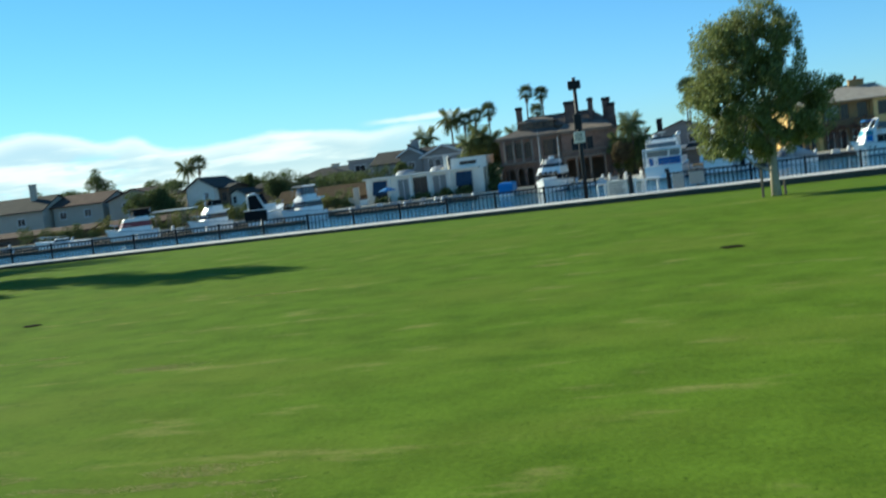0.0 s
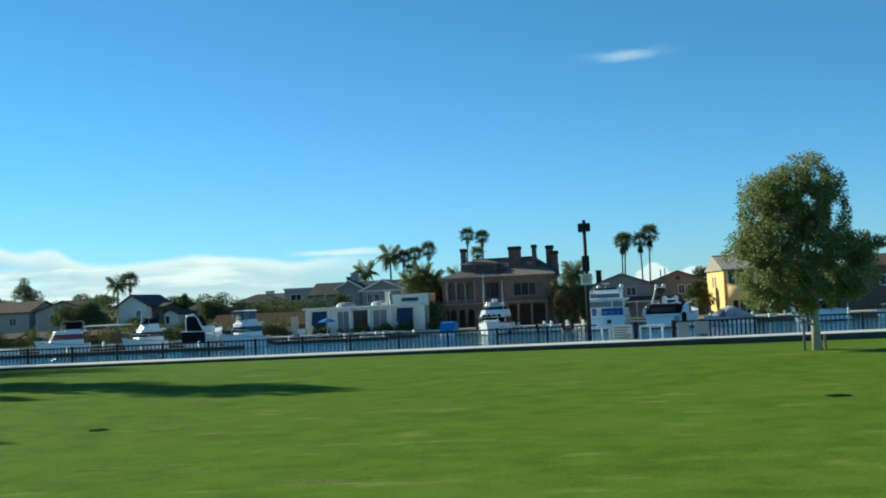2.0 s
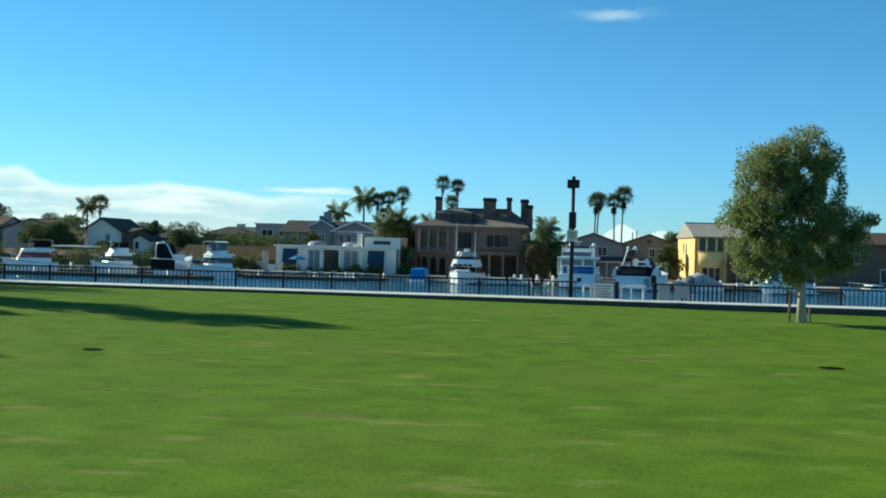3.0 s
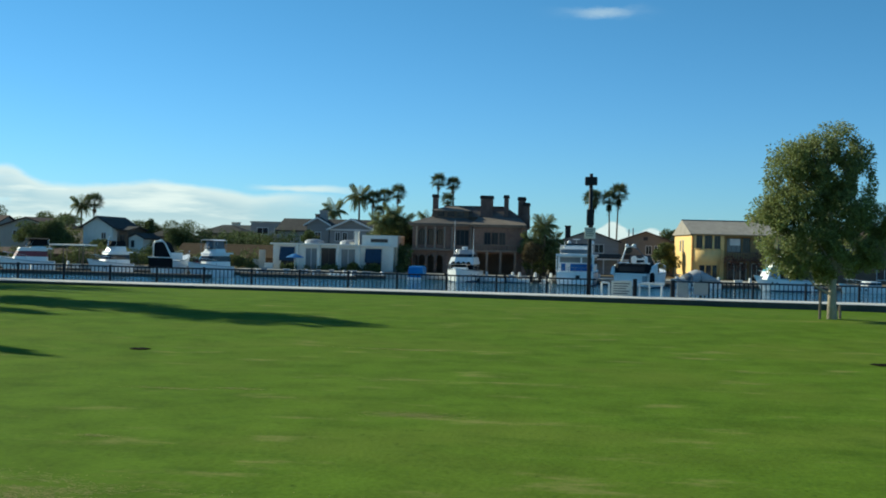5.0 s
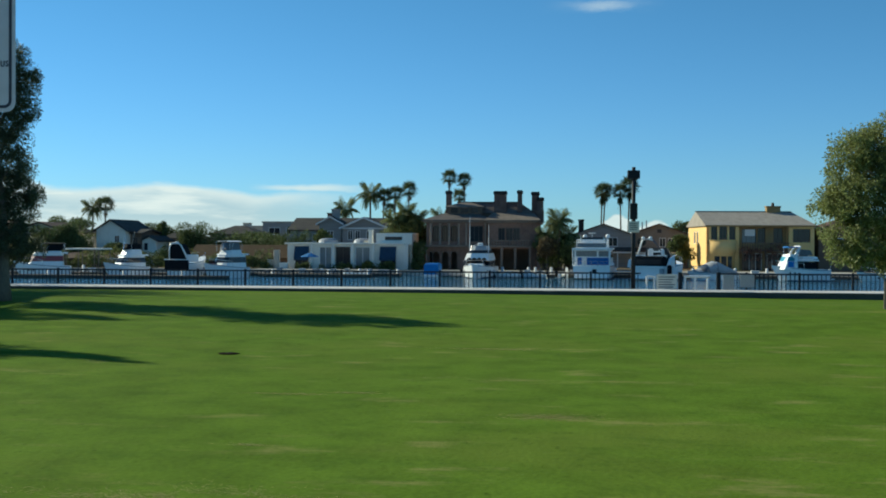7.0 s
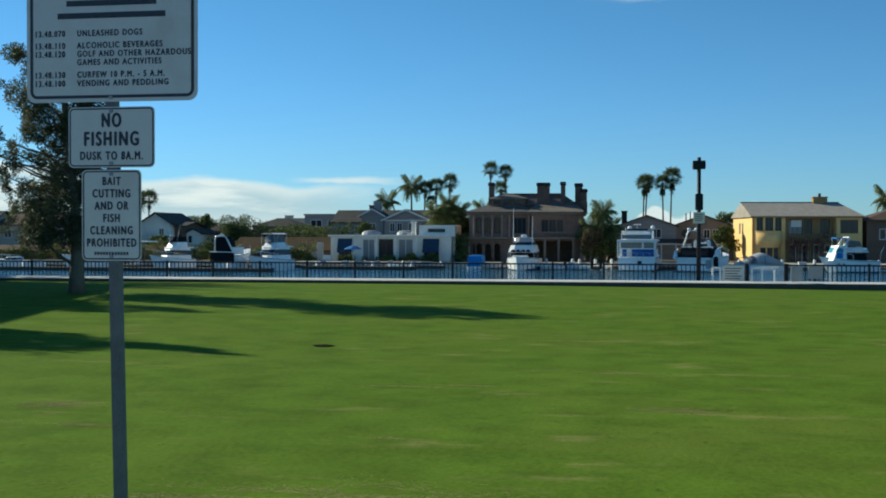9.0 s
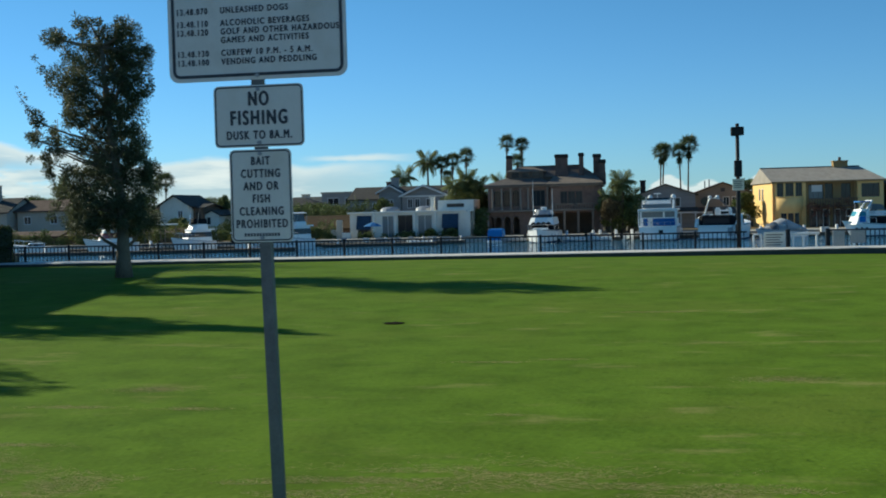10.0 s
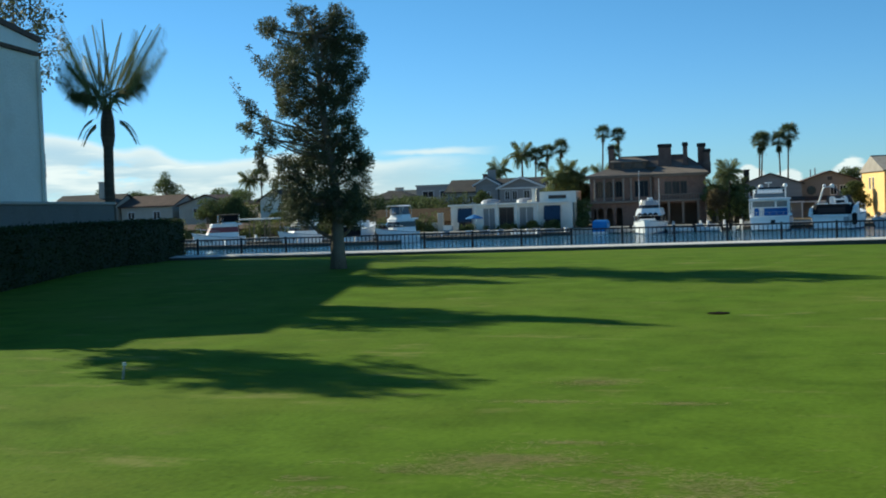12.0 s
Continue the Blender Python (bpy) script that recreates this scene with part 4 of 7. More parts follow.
# ---- the taller tree, dark against the light ----
TALL_TOP = [(-0.61, 5.67, 0.2, 0.2), (0.17, 5.58, 0.29, 0.26), (-0.2, 5.41, 0.4, 0.29), (-1.27, 5.37, 0.29, 0.22), (0.45, 5.05, 0.29, 0.34), (-0.89, 5.03, 0.46, 0.34), (-0.16, 4.87, 0.63, 0.46), (-0.73, 4.39, 0.57, 0.51),
    (0.06, 4.34, 0.57, 0.51), (-0.63, 3.75, 0.6, 0.51), (0.16, 3.7, 0.46, 0.51)]
TALL_LOWER = [(-0.36, 3.04, 0.66, 0.51), (-0.96, 3.3, 0.34, 0.46), (0.25, 3.07, 0.34, 0.4), (-0.81, 2.54, 0.46, 0.46), (-0.14, 2.4, 0.63, 0.46),
    (-0.1, 1.82, 0.63, 0.46), (-0.84, 1.85, 0.43, 0.46), (0.56, 1.85, 0.27, 0.37), (-0.55, 1.32, 0.46, 0.31), (0.18, 1.35, 0.51, 0.34), (0.47, 2.37, 0.29, 0.31), (-0.75, 1.22, 0.4, 0.3), (0.3, 1.2, 0.42, 0.3), (-0.2, 1.15, 0.42, 0.28), (-1.0, 2.15, 0.3, 0.4), (-1.05, 1.5, 0.33, 0.34), (0.52, 1.4, 0.3, 0.32)]
# outer sprays: foot, tip, width of each
TALL_SPRAYS = [((-1.3, 2.95), (-1.85, 3.7), 0.17), ((-1.7, 3.5), (-2.33, 4.25), 0.2), ((-1.5, 3.2), (-1.95, 3.5), 0.12), ((-1.9, 3.15), (-2.3, 3.3), 0.15), ((-1.1, 4.1), (-1.8, 5.0), 0.2), ((-0.9, 4.7), (-1.62, 5.6), 0.2), ((-0.55, 5.2), (-0.68, 5.82), 0.2), ((-0.05, 4.9), (0.2, 5.7), 0.24), ((0.15, 4.3), (0.66, 5.0), 0.18), ((0.2, 3.6), (0.78, 4.3), 0.2),
    ((-1.4, 2.9), (-1.9, 2.7), 0.17), ((-1.85, 2.65), (-1.75, 2.15), 0.16), ((-1.1, 2.4), (-1.3, 1.4), 0.2), ((0.3, 2.6), (0.85, 2.95), 0.22), ((0.4, 2.2), (0.8, 2.4), 0.18), ((-0.3, 5.2), (-0.25, 5.75), 0.16), ((-1.0, 3.6), (-1.45, 4.1), 0.16)]
rt = random.Random(33)
tall_blobs = [(x, rt.uniform(-0.65, 0.65), z, r * 1.08, max(0.45, r * 1.3), h * 1.08) for x, z, r, h in TALL_TOP + TALL_LOWER]
tall = tree("lawn_tree", (-19.35, 23.7, float(lawn_z(-19.35, 23.7))), [(0, 0, -0.1), (0.0, 0, 0.6), (0.03, 0, 1.4), (-0.1, 0, 2.6), (-0.25, 0, 3.8), (-0.35, 0, 5.2)], 0.17,
    tall_blobs, 175000, 0.06, 33, "tall airy evergreen tree, dark against the light", LEAF_DARK, BARK, group="trees on the lawn", gaps=0.97, hollow=0.05, grain=4.4, flat=0.1, slim=0.17)
spray_blobs = []
for (x0, z0), (x1, z1), r in TALL_SPRAYS:
    foot, tip = Vector((x0, rt.uniform(-0.4, 0.4), z0)), Vector((x1, rt.uniform(-0.7, 0.7), z1))
    a = Vector((-0.2, 0, z0 - 0.5))
    part("limb", tube([a, a.lerp(foot, 0.6) + Vector((0, 0, -0.05)), foot, tip], [0.03, 0.022, 0.014, 0.005], 6), BARK, tall, smooth=True)
    for k in range(5):
        p = foot.lerp(tip, k / 4) + Vector((rt.uniform(-0.07, 0.07), rt.uniform(-0.1, 0.1), rt.uniform(-0.06, 0.06)))
        g = r * (1.05 - 0.13 * k) * rt.uniform(0.75, 1.1)
        spray_blobs.append((p.x, p.y, p.z, g, g, g * 1.15))
crown(tall, spray_blobs, 26000, 0.065, 34, LEAF_DARK, name="outer_sprays", flat=-0.3, hollow=0.05, gaps=0.92, grain=5.0, slim=0.17)

# ---- the neighbouring plot at the lawn's left end: hedge, garden wall, house, palm ----
hedge_len, hedge_turn = 28.0, 103.9
hedge = thing("hedge", (-22.45, 7.4, float(lawn_z(-22.45, 7.4))), "long clipped dark green hedge along the lawn", "hedge", hedge_turn)
rows_h = []
for i in range(57):
    u = hedge_len * i / 56
    w = 0.5 + 0.05 * noise.noise(Vector((u * 0.9, 3, 0)))
    h = 1.3 + 0.05 * noise.noise(Vector((u * 0.7, 9, 0)))
    rows_h.append([(u, -w, 0), (u, -w, h - 0.1), (u, -w + 0.12, h), (u, w - 0.12, h), (u, w, h - 0.1), (u, w, 0)])
part("core", loft(rows_h), HEDGE_LEAF, hedge)
hr = np.random.default_rng(8)
HN = 60000
hu, hs = hedge_len * hr.random(HN), hr.random(HN)
hy = np.where(hs < 0.62, 0.5, 0.5 - (hs - 0.62) / 0.38)
hz = np.where(hs < 0.62, 1.32 * hr.random(HN), 1.3)
ends = hr.random(HN) < 0.05
hu, hy, hz = np.where(ends, hedge_len, hu), np.where(ends, 0.5 - hr.random(HN), hy), np.where(ends, 1.3 * hr.random(HN), hz)
hy = np.where(hr.random(HN) < 0.5, hy, -hy)
c = np.stack([hu, hy, hz], 1) + hr.normal(size=(HN, 3)) * 0.035
o = hr.normal(size=(HN, 3))
o /= np.linalg.norm(o, axis=1, keepdims=True)
s = np.cross(o, hr.normal(size=(HN, 3)))
s /= np.linalg.norm(s, axis=1, keepdims=True)
hv = np.stack([c, c + o * 0.04 + s * 0.018, c + o * 0.08, c + o * 0.04 - s * 0.018], 1).reshape(-1, 3)
ob = new("foliage", leaf_mesh("foliage", (hv, np.arange(HN * 4).reshape(-1, 4)), HEDGE_LEAF))
ob.parent = hedge

garden_wall = thing("garden_wall", (-24.0, 9.4, float(lawn_z(-24.0, 9.4))), "plain cream stucco garden wall behind the hedge", "wall", hedge_turn)
part("wall_body", box(0, 23.0, 0.0, 0.2, 0, 1.9), DULL, garden_wall)
part("coping", soft_box(-0.05, 23.05, -0.05, 0.25, 1.9, 1.98, 0.02), CONCRETE, garden_wall)

# the wall that faces the lawn runs along local x; the house stands on its far side
VW, VH = 8.5, 5.7
villa = thing("white_house", (-27.2, 17.7, float(lawn_z(-27.2, 17.7))), "two-storey white stucco house with a tiled roof", "house", 97.3)
villa_holes = [(0.9, 2.1, 3.3, 4.8), (3.2, 4.4, 3.3, 4.8)]
part("wall", pierced(0, VW, 0, VH, 0, 0.25, villa_holes), STUCCO, villa)
part("wall", box(0, 0.25, 0.25, 3.7, 0, VH), STUCCO, villa)
part("wall", box(VW - 0.25, VW, 0.25, 3.7, 0, VH), STUCCO, villa)
part("roof", loft([[(-0.05, -0.08, VH), (VW + 0.05, -0.08, VH), (VW + 0.05, 3.74, VH + 0.6), (-0.05, 3.74, VH + 0.6)], [(-0.05, -0.08, VH + 0.1), (VW + 0.05, -0.08, VH + 0.1), (VW + 0.05, 3.74, VH + 0.7), (-0.05, 3.74, VH + 0.7)]]), ROOF_BROWN, villa)
upper = part("upper_storey", box(3.5, 12.6, 3.75, 9.8, 0, 7.75), STUCCO, villa)
wing = part("rear_wing", loft([[(12.62, 3.95, z), (18.9, 5.05, z), (18.9, 9.8, z), (12.62, 9.8, z)] for z in (0, 7.75)]), STUCCO, villa)
part("wing_roof", loft([[(12.62, 3.87, z), (19.0, 4.97, z), (19.0, 9.9, z), (12.62, 9.9, z)] for z in (7.76, 7.95)]), ROOF_BROWN, wing)
part("upper_roof", hip_roof(3.5, 12.6, 3.75, 9.8, 7.75, 1.2, 3.0, over=0.12), ROOF_BROWN, upper)
for h in villa_holes:
    window(villa, *h)
part("downpipe", rod((VW - 0.1, -0.07, 0.2), (VW - 0.1, -0.07, VH - 0.1), 0.05, n=8), STUCCO, villa)
part("wall_lantern", soft_box(VW + 0.02, VW + 0.3, 0.02, 0.3, 2.45, 3.25, 0.08, 2), IRON, villa, "dark wall lantern")
# a lean-to at the road end, its roof falling away from the house
lean_to = part("lean_to", loft([[(0.0, 0.05, 0), (-2.5, -0.85, 0), (-2.5, 6.0, 0), (0.0, 6.0, 0)], [(0.0, 0.05, 4.7), (-2.5, -0.85, 4.3), (-2.5, 6.0, 4.3), (0.0, 6.0, 4.7)]]), STUCCO, villa)
part("lean_to_roof", loft([[(0.0, -0.03, 4.72), (-2.58, -0.93, 4.31), (-2.58, 6.1, 4.31), (0.0, 6.1, 4.72)], [(0.0, -0.03, 4.82), (-2.58, -0.93, 4.41), (-2.58, 6.1, 4.41), (0.0, 6.1, 4.82)]]), ROOF_BROWN, lean_to)

near_palm = thing("palm_tree", (-29.9, 32.2, float(lawn_z(-29.9, 32.2))), "feather palm with steep fronds behind the hedge", "palm tree", group="palm trees along the shore")
part("trunk", tube([(0, 0, -0.1), (-0.02, 0, 1.2), (-0.03, 0, 2.4), (0, 0, 3.6), (0.02, 0, 4.5)], [0.2, 0.165, 0.15, 0.145, 0.12], 12), PALM_BARK, near_palm, smooth=True)
part("trunk_boot", tube([(0, 0, 3.5), (0, 0, 3.85), (0.01, 0, 4.3), (0.02, 0, 4.75)], [0.16, 0.215, 0.2, 0.11], 12), PALM_BARK, near_palm)
steep = [mesh_of("frond", frond(1.35, d, 0.62, 54, False, u, 70 + k, start=0.4, slim=0.02), FROND) for k, (d, u) in enumerate(((0.3, 2.0), (0.55, 1.55), (1.0, 1.5), (0.2, 1.8)))]
rp = random.Random(17)
for i in range(40):
    ob = new("frond", steep[i % 4])
    ob.parent = near_palm
    ob.matrix_basis = Matrix.Translation((0, 0, 4.45)) @ pose(0, 0, 0, 0, 0, i * 137.5) @ pose(0, 0, 0, rp.uniform(-22, 22), rp.uniform(-14, 12), 0) @ Matrix.Scale(rp.uniform(0.85, 1.25), 4)
hanging = mesh_of("frond", frond(1.25, 1.0, 0.3, 40, False, 0.45, 77, start=0.4, slim=0.07), FROND)
for turn_deg, high, size in ((-8, 4.28, 1.0), (176, 4.2, 0.85), (205, 4.35, 0.8), (20, 4.75, 0.7)):
    ob = new("frond", hanging)
    ob.parent = near_palm
    ob.matrix_basis = pose(0, 0, high, 0, 0 if high < 4.7 else -55, turn_deg) @ Matrix.Scale(size, 4)

near_palm.scale = (1.05, 1.05, 1.05)


def slender_tree(x, y, clumps, seed, label):
    """A garden tree on a thin stem; clumps: height, radius and how far each sits off the stem."""
    rr = random.Random(seed)
    top_z = clumps[-1][0]
    blobs = [(rr.uniform(-0.2, 0.2) * r, dy + rr.uniform(-0.2, 0.2) * r, z, r, r, max(0.3, r * 0.55)) for z, r, dy in clumps]
    stem = [(0, 0, -0.1), (0, 0, top_z * 0.3), (0, clumps[0][2] * 0.5, top_z * 0.6), (0, clumps[-1][2], top_z)]
    return tree("garden_tree", (x, y, float(lawn_z(x, y))), stem, 0.11, blobs, 9000, 0.15, seed, label, LEAF_DARK, BARK, group="slender garden trees", limbs=False, hollow=0.2, gaps=1.0, grain=2.2)


slender_tree(-27.0, 20.3, [(5.2, 0.35, 0), (5.8, 0.4, 0), (6.3, 0.42, 0), (6.8, 0.36, 0), (7.3, 0.28, 0), (7.7, 0.22, 0), (8.1, 0.15, 0)], 61, "tall thin dark garden tree beside the white house")
slender_tree(-26.8, 19.4, [(5.3, 0.6, 0.1), (5.7, 1.0, -0.1), (6.1, 1.15, 0.0), (6.4, 1.0, 0.1), (6.7, 0.55, 0.2)], 63, "round-headed dark garden tree beside the white house")
slender_tree(-36.8, 37.6, [(6.5, 0.9, 0), (7.1, 1.3, 0.3), (7.7, 1.5, -0.3), (8.2, 1.5, 0.4), (8.8, 1.6, -0.4), (9.3, 1.4, 0.4), (9.8, 1.2, -0.2), (10.3, 0.9, 0.1), (10.7, 0.6, 0)], 64, "tall dark garden tree behind the white house")
slender_tree(-38.8, 29.6, [(10.6, 0.2, 0), (11.2, 0.5, 0), (11.7, 0.8, 0.1), (12.2, 0.8, -0.1), (12.7, 0.5, 0.3), (13.1, 0.25, 0.4)], 65, "very tall thin garden tree behind the white house")
slender_tree(-24.9, 14.5, [(3.4, 0.2, 0), (4.1, 0.35, -0.05), (4.6, 0.7, -0.2), (5.0, 1.05, -0.3), (5.4, 1.1, -0.45), (5.8, 0.8, -0.3), (6.0, 0.4, -0.1), (6.2, 0.22, 0)], 62, "leafy dark garden tree between hedge and wall")


# ---- houses of the opposite shore ----
def house(name, x, y, w, d, h, label, wall_mat, roof_mat, roof="gable_x", rise=1.6, windows=(), z=SHORE_Z, turn=0.0, chim=None, chim_mat=None, frame_mat=None, over=0.4):
    """A walled block with pierced front, windows with frames and panes, and a roof."""
    root = thing(name, (x, y, z), label, "house", turn, group="houses of the opposite shore")
    part("wall", pierced(0, w, 0, h, 0, 0.25, [q[:4] for q in windows]), wall_mat, root)
    part("wall", box(0, 0.25, 0.25, d - 0.25, 0, h), wall_mat, root)
    part("wall", box(w - 0.25, w, 0.25, d - 0.25, 0, h), wall_mat, root)
    part("wall", box(0, w, d - 0.25, d, 0, h), wall_mat, root)
    for q in windows:
        window(root, *q[:4], frame_mat=frame_mat, bars=q[4] if len(q) > 4 else 1)
    if roof == "gable_x":
        part("roof", gable_roof(0, w, 0, d, h + 0.12, rise, over), roof_mat, root)
        for x0 in (0.0, w - 0.25):
            part("gable", prism([(0, h), (d, h), (d / 2, h + rise * 0.97)], x0, x0 + 0.25, "x"), wall_mat, root)
    elif roof == "gable_y":
        part("roof", gable_roof(0, w, 0, d, h + 0.12, rise, over, "y"), roof_mat, root)
        for y0 in (0.0, d - 0.25):
            part("gable", prism([(0, h), (w, h), (w / 2, h + rise * 0.97)], y0, y0 + 0.25, "y"), wall_mat, root)
    elif roof == "hip":
        part("roof", hip_roof(0, w, 0, d, h + 0.12, rise, min(w, d) * 0.42, over), roof_mat, root)
    else:
        part("roof", soft_box(-0.15, w + 0.15, -0.15, d + 0.15, h, h + 0.25, 0.03), roof_mat, root)
    if chim:
        chimney(root, *chim, mat=chim_mat)
    return root


# white modern house with navy awnings
modern = thing("modern_house", (-44.3, 138, SHORE_Z), "low white flat-roofed house with navy awnings", "house", group="houses of the opposite shore")
bays = [(1.0, 2.7, 0.1, 3.1), (4.1, 5.7, 0.1, 3.1), (6.2, 8.1, 0.1, 3.1), (8.7, 10.6, 0.1, 3.1), (11.95, 13.9, 0.1, 3.1)]
part("wall", pierced(0, 15.4, 0, 3.4, 0, 0.3, bays), STUCCO, modern)
part("wall", box(0, 0.3, 0.3, 9, 0, 3.4), STUCCO, modern)
part("wall", box(15.1, 15.4, 0.3, 9, 0, 3.4), STUCCO, modern)
part("wall", box(0, 15.4, 9, 9.3, 0, 3.4), STUCCO, modern)
part("roof_slab", soft_box(-0.25, 15.0, -0.45, 9.5, 3.4, 3.62, 0.03), STUCCO, modern)
for b in bays:
    sheer = 4 < b[0] < 5 or 8.5 < b[0] < 9
    window(modern, *b, y=0.12, frame_mat=WHITE_TRIM if sheer else DARK_TRIM, bars=1, pane_mat=SHEER if sheer else None)
for x0, x1 in ((0.95, 2.8), (11.9, 13.95)):
    part("awning", prism([(-0.02, 3.15), (-0.55, 1.75), (-0.55, 1.4), (-0.5, 1.4), (-0.5, 1.72), (-0.02, 3.0)], x0, x1, "x"), AWNING, modern, "navy blue canvas awning")
for x0 in (3.0, 5.8, 8.25, 10.9):
    part("column", soft_box(x0, x0 + 0.32, -0.35, -0.02, 0, 3.4, 0.02), STUCCO, modern)
block = part("upper_block", pierced(11.3, 15.8, 3.4, 4.75, 0.5, 0.8, [(12.4, 14.6, 3.95, 4.4)]), STUCCO, modern)
part("wall", box(11.3, 11.6, 0.8, 6, 3.62, 4.75), STUCCO, block)
part("wall", box(15.5, 15.8, 0.8, 6, 0, 4.75), CREAM, block)
part("roof", box(11.3, 15.8, 0.5, 6, 4.75, 4.85), STUCCO, block)
window(block, 12.4, 14.6, 3.95, 4.4, y=0.55, frame_mat=DARK_TRIM)
chimney(modern, 10.3, 10.75, 0.6, 1.4, 3.62, 5.3, STUCCO)
for cx in (4.6, 9.2):
    dome = bmesh.new()
    loft([[(cx + 1.3 * r * math.cos(a * math.tau / 14), 3 + 1.3 * r * math.sin(a * math.tau / 14), 3.62 + zz) for a in range(14)] for r, zz in ((1, 0), (0.95, 0.3), (0.7, 0.5), (0.3, 0.58))], dome)
    part("skylight", dome, GALV, modern, "grey domed skylight")

# brown stone mansion: an arcaded left half, a projecting right half, a stepped roof and tall chimneys
man = thing("mansion", (-27.0, 141, SHORE_Z), "large brown stone mansion with tall chimneys", "house", group="houses of the opposite shore")
arches = [(c - 0.4, c + 0.4, 0.1, 2.45) for c in (0.35, 1.25, 2.4, 3.55)]
loggia = [(c - 0.43, c + 0.43, 3.75, 5.75) for c in (1.2, 2.35, 3.55)] + [(5.5, 7.2, 3.7, 5.7)]
right_holes = [(9.2, 10.05, 3.85, 5.45), (10.15, 11.0, 3.85, 5.45), (11.1, 11.9, 3.85, 5.45), (8.3, 13.1, 0.2, 2.75)]
part("wall", pierced(0, 8.0, 0, 6.3, 0, 0.45, arches + loggia), STONE, man)
part("wall", pierced(8.0, 14.0, 0, 6.3, -0.9, -0.45, right_holes), STONE, man)
part("wall", box(8.0, 8.4, -0.45, 0.45, 0, 6.3), STONE, man)
for x0, y0 in ((0.0, 0.45), (13.6, -0.45)):
    part("wall", box(x0, x0 + 0.4, y0, 10.6, 0, 6.3), STONE, man)
part("wall", box(0, 14.0, 10.6, 11, 0, 6.3), STONE, man)
part("inner_wall", box(0.4, 13.6, 2.6, 2.8, 0, 6.2), BROWNWALL, man)
part("inner_floor", box(0.4, 13.6, 0.45, 2.6, 3.1, 3.3), BROWNWALL, man)
for a in arches + loggia[:3]:
    m, w2 = (a[0] + a[1]) / 2, (a[1] - a[0]) / 2
    ring = [(m - w2, a[3] - 0.4)] + [(m - w2 * math.cos(k * math.pi / 8), a[3] - 0.4 + 0.4 * math.sin(k * math.pi / 8)) for k in range(1, 8)] + [(m + w2, a[3] - 0.4)]
    bm = bmesh.new()
    for p, q in zip(ring, ring[1:]):
        loft([[(p[0], yy, p[1]), (q[0], yy, q[1]), (q[0], yy, a[3] + 0.001), (p[0], yy, a[3] + 0.001)] for yy in (-0.03, 0.4)], bm)
    part("arch", bm, STONE_TRIM, man)
for x0, x1, z0, z1 in loggia[:3]:
    window(man, x0, x1, z0, z1, y=0.55, frame_mat=DARK_TRIM, bars=1)
window(man, *loggia[3], y=0.25, frame_mat=DARK_TRIM, bars=2)
for h in right_holes[:3]:
    window(man, *h, y=-0.75, frame_mat=DARK_TRIM, bars=1)
for x0 in (0.6, 1.76, 2.92, 4.15, 5.1, 7.55):
    col = part("column", rod((x0, -0.22, 3.45), (x0, -0.22, 5.85), 0.12, 0.1, 10), PALE_COLUMN, man, "pale stone column")
    part("capital", soft_box(x0 - 0.17, x0 + 0.17, -0.39, -0.05, 5.85, 6.0, 0.03), PALE_COLUMN, col)
    part("plinth", soft_box(x0 - 0.17, x0 + 0.17, -0.39, -0.05, 3.3, 3.45, 0.03), PALE_COLUMN, col)
part("balcony", soft_box(-0.2, 8.0, -0.7, -0.004, 3.0, 3.28, 0.03), STONE_TRIM, man)
part("balcony", soft_box(7.9, 14.2, -1.8, -0.904, 3.0, 3.25, 0.03), STONE_TRIM, man)
for k in range(19):
    part("baluster", rod((8.05 + 0.33 * k, -1.7, 3.25), (8.05 + 0.33 * k, -1.7, 3.8), 0.06, 0.05, 6), STONE_TRIM, man)
part("balcony_rail", soft_box(7.9, 14.2, -1.8, -1.6, 3.8, 3.92, 0.02), STONE_TRIM, man)
for x0 in (8.3, 9.7, 11.4, 13.2):
    part("porch_post", soft_box(x0 - 0.14, x0 + 0.14, -1.78, -1.5, 0, 3.0, 0.02), STONE_TRIM, man)
part("cornice", soft_box(-0.3, 8.0, -0.4, 11.3, 6.1, 6.3, 0.04), STONE_TRIM, man)
part("cornice", soft_box(7.8, 14.3, -1.3, 11.3, 6.05, 6.28, 0.04), STONE_TRIM, man)
part("lower_roof", hip_roof(0, 8.2, 0, 11, 6.45, 0.95, 2.2, over=0.55), ROOF_SLATE, man)
part("lower_roof", loft([[(7.5, -1.45, 6.3), (14.5, -1.45, 6.3), (14.5, 11, 6.3), (7.5, 11, 6.3)], [(7.5, -1.45, 6.42), (14.5, -1.45, 6.42), (14.5, 11, 6.42), (7.5, 11, 6.42)], [(8.2, 2.0, 7.4), (13.5, 2.0, 7.4), (13.5, 9, 7.4), (8.2, 9, 7.4)]]), ROOF_WORN, man, "paler tiled roof slope")
part("attic", box(2.5, 13.2, 2.3, 8.6, 6.9, 7.5), BROWNWALL, man)
part("attic_front", box(2.5, 6.9, 1.7, 2.3, 7.2, 8.15), BROWNWALL, man)
for x0 in (2.9, 4.2, 5.5):
    part("attic_window", box(x0, x0 + 0.9, 1.66, 1.7, 7.4, 8.0), GLASS, man)
part("dormer_roof", hip_roof(2.5, 6.9, 1.7, 5.0, 8.2, 0.55, 1.5, over=0.3), ROOF_WORN, man, "small pale hipped roof")
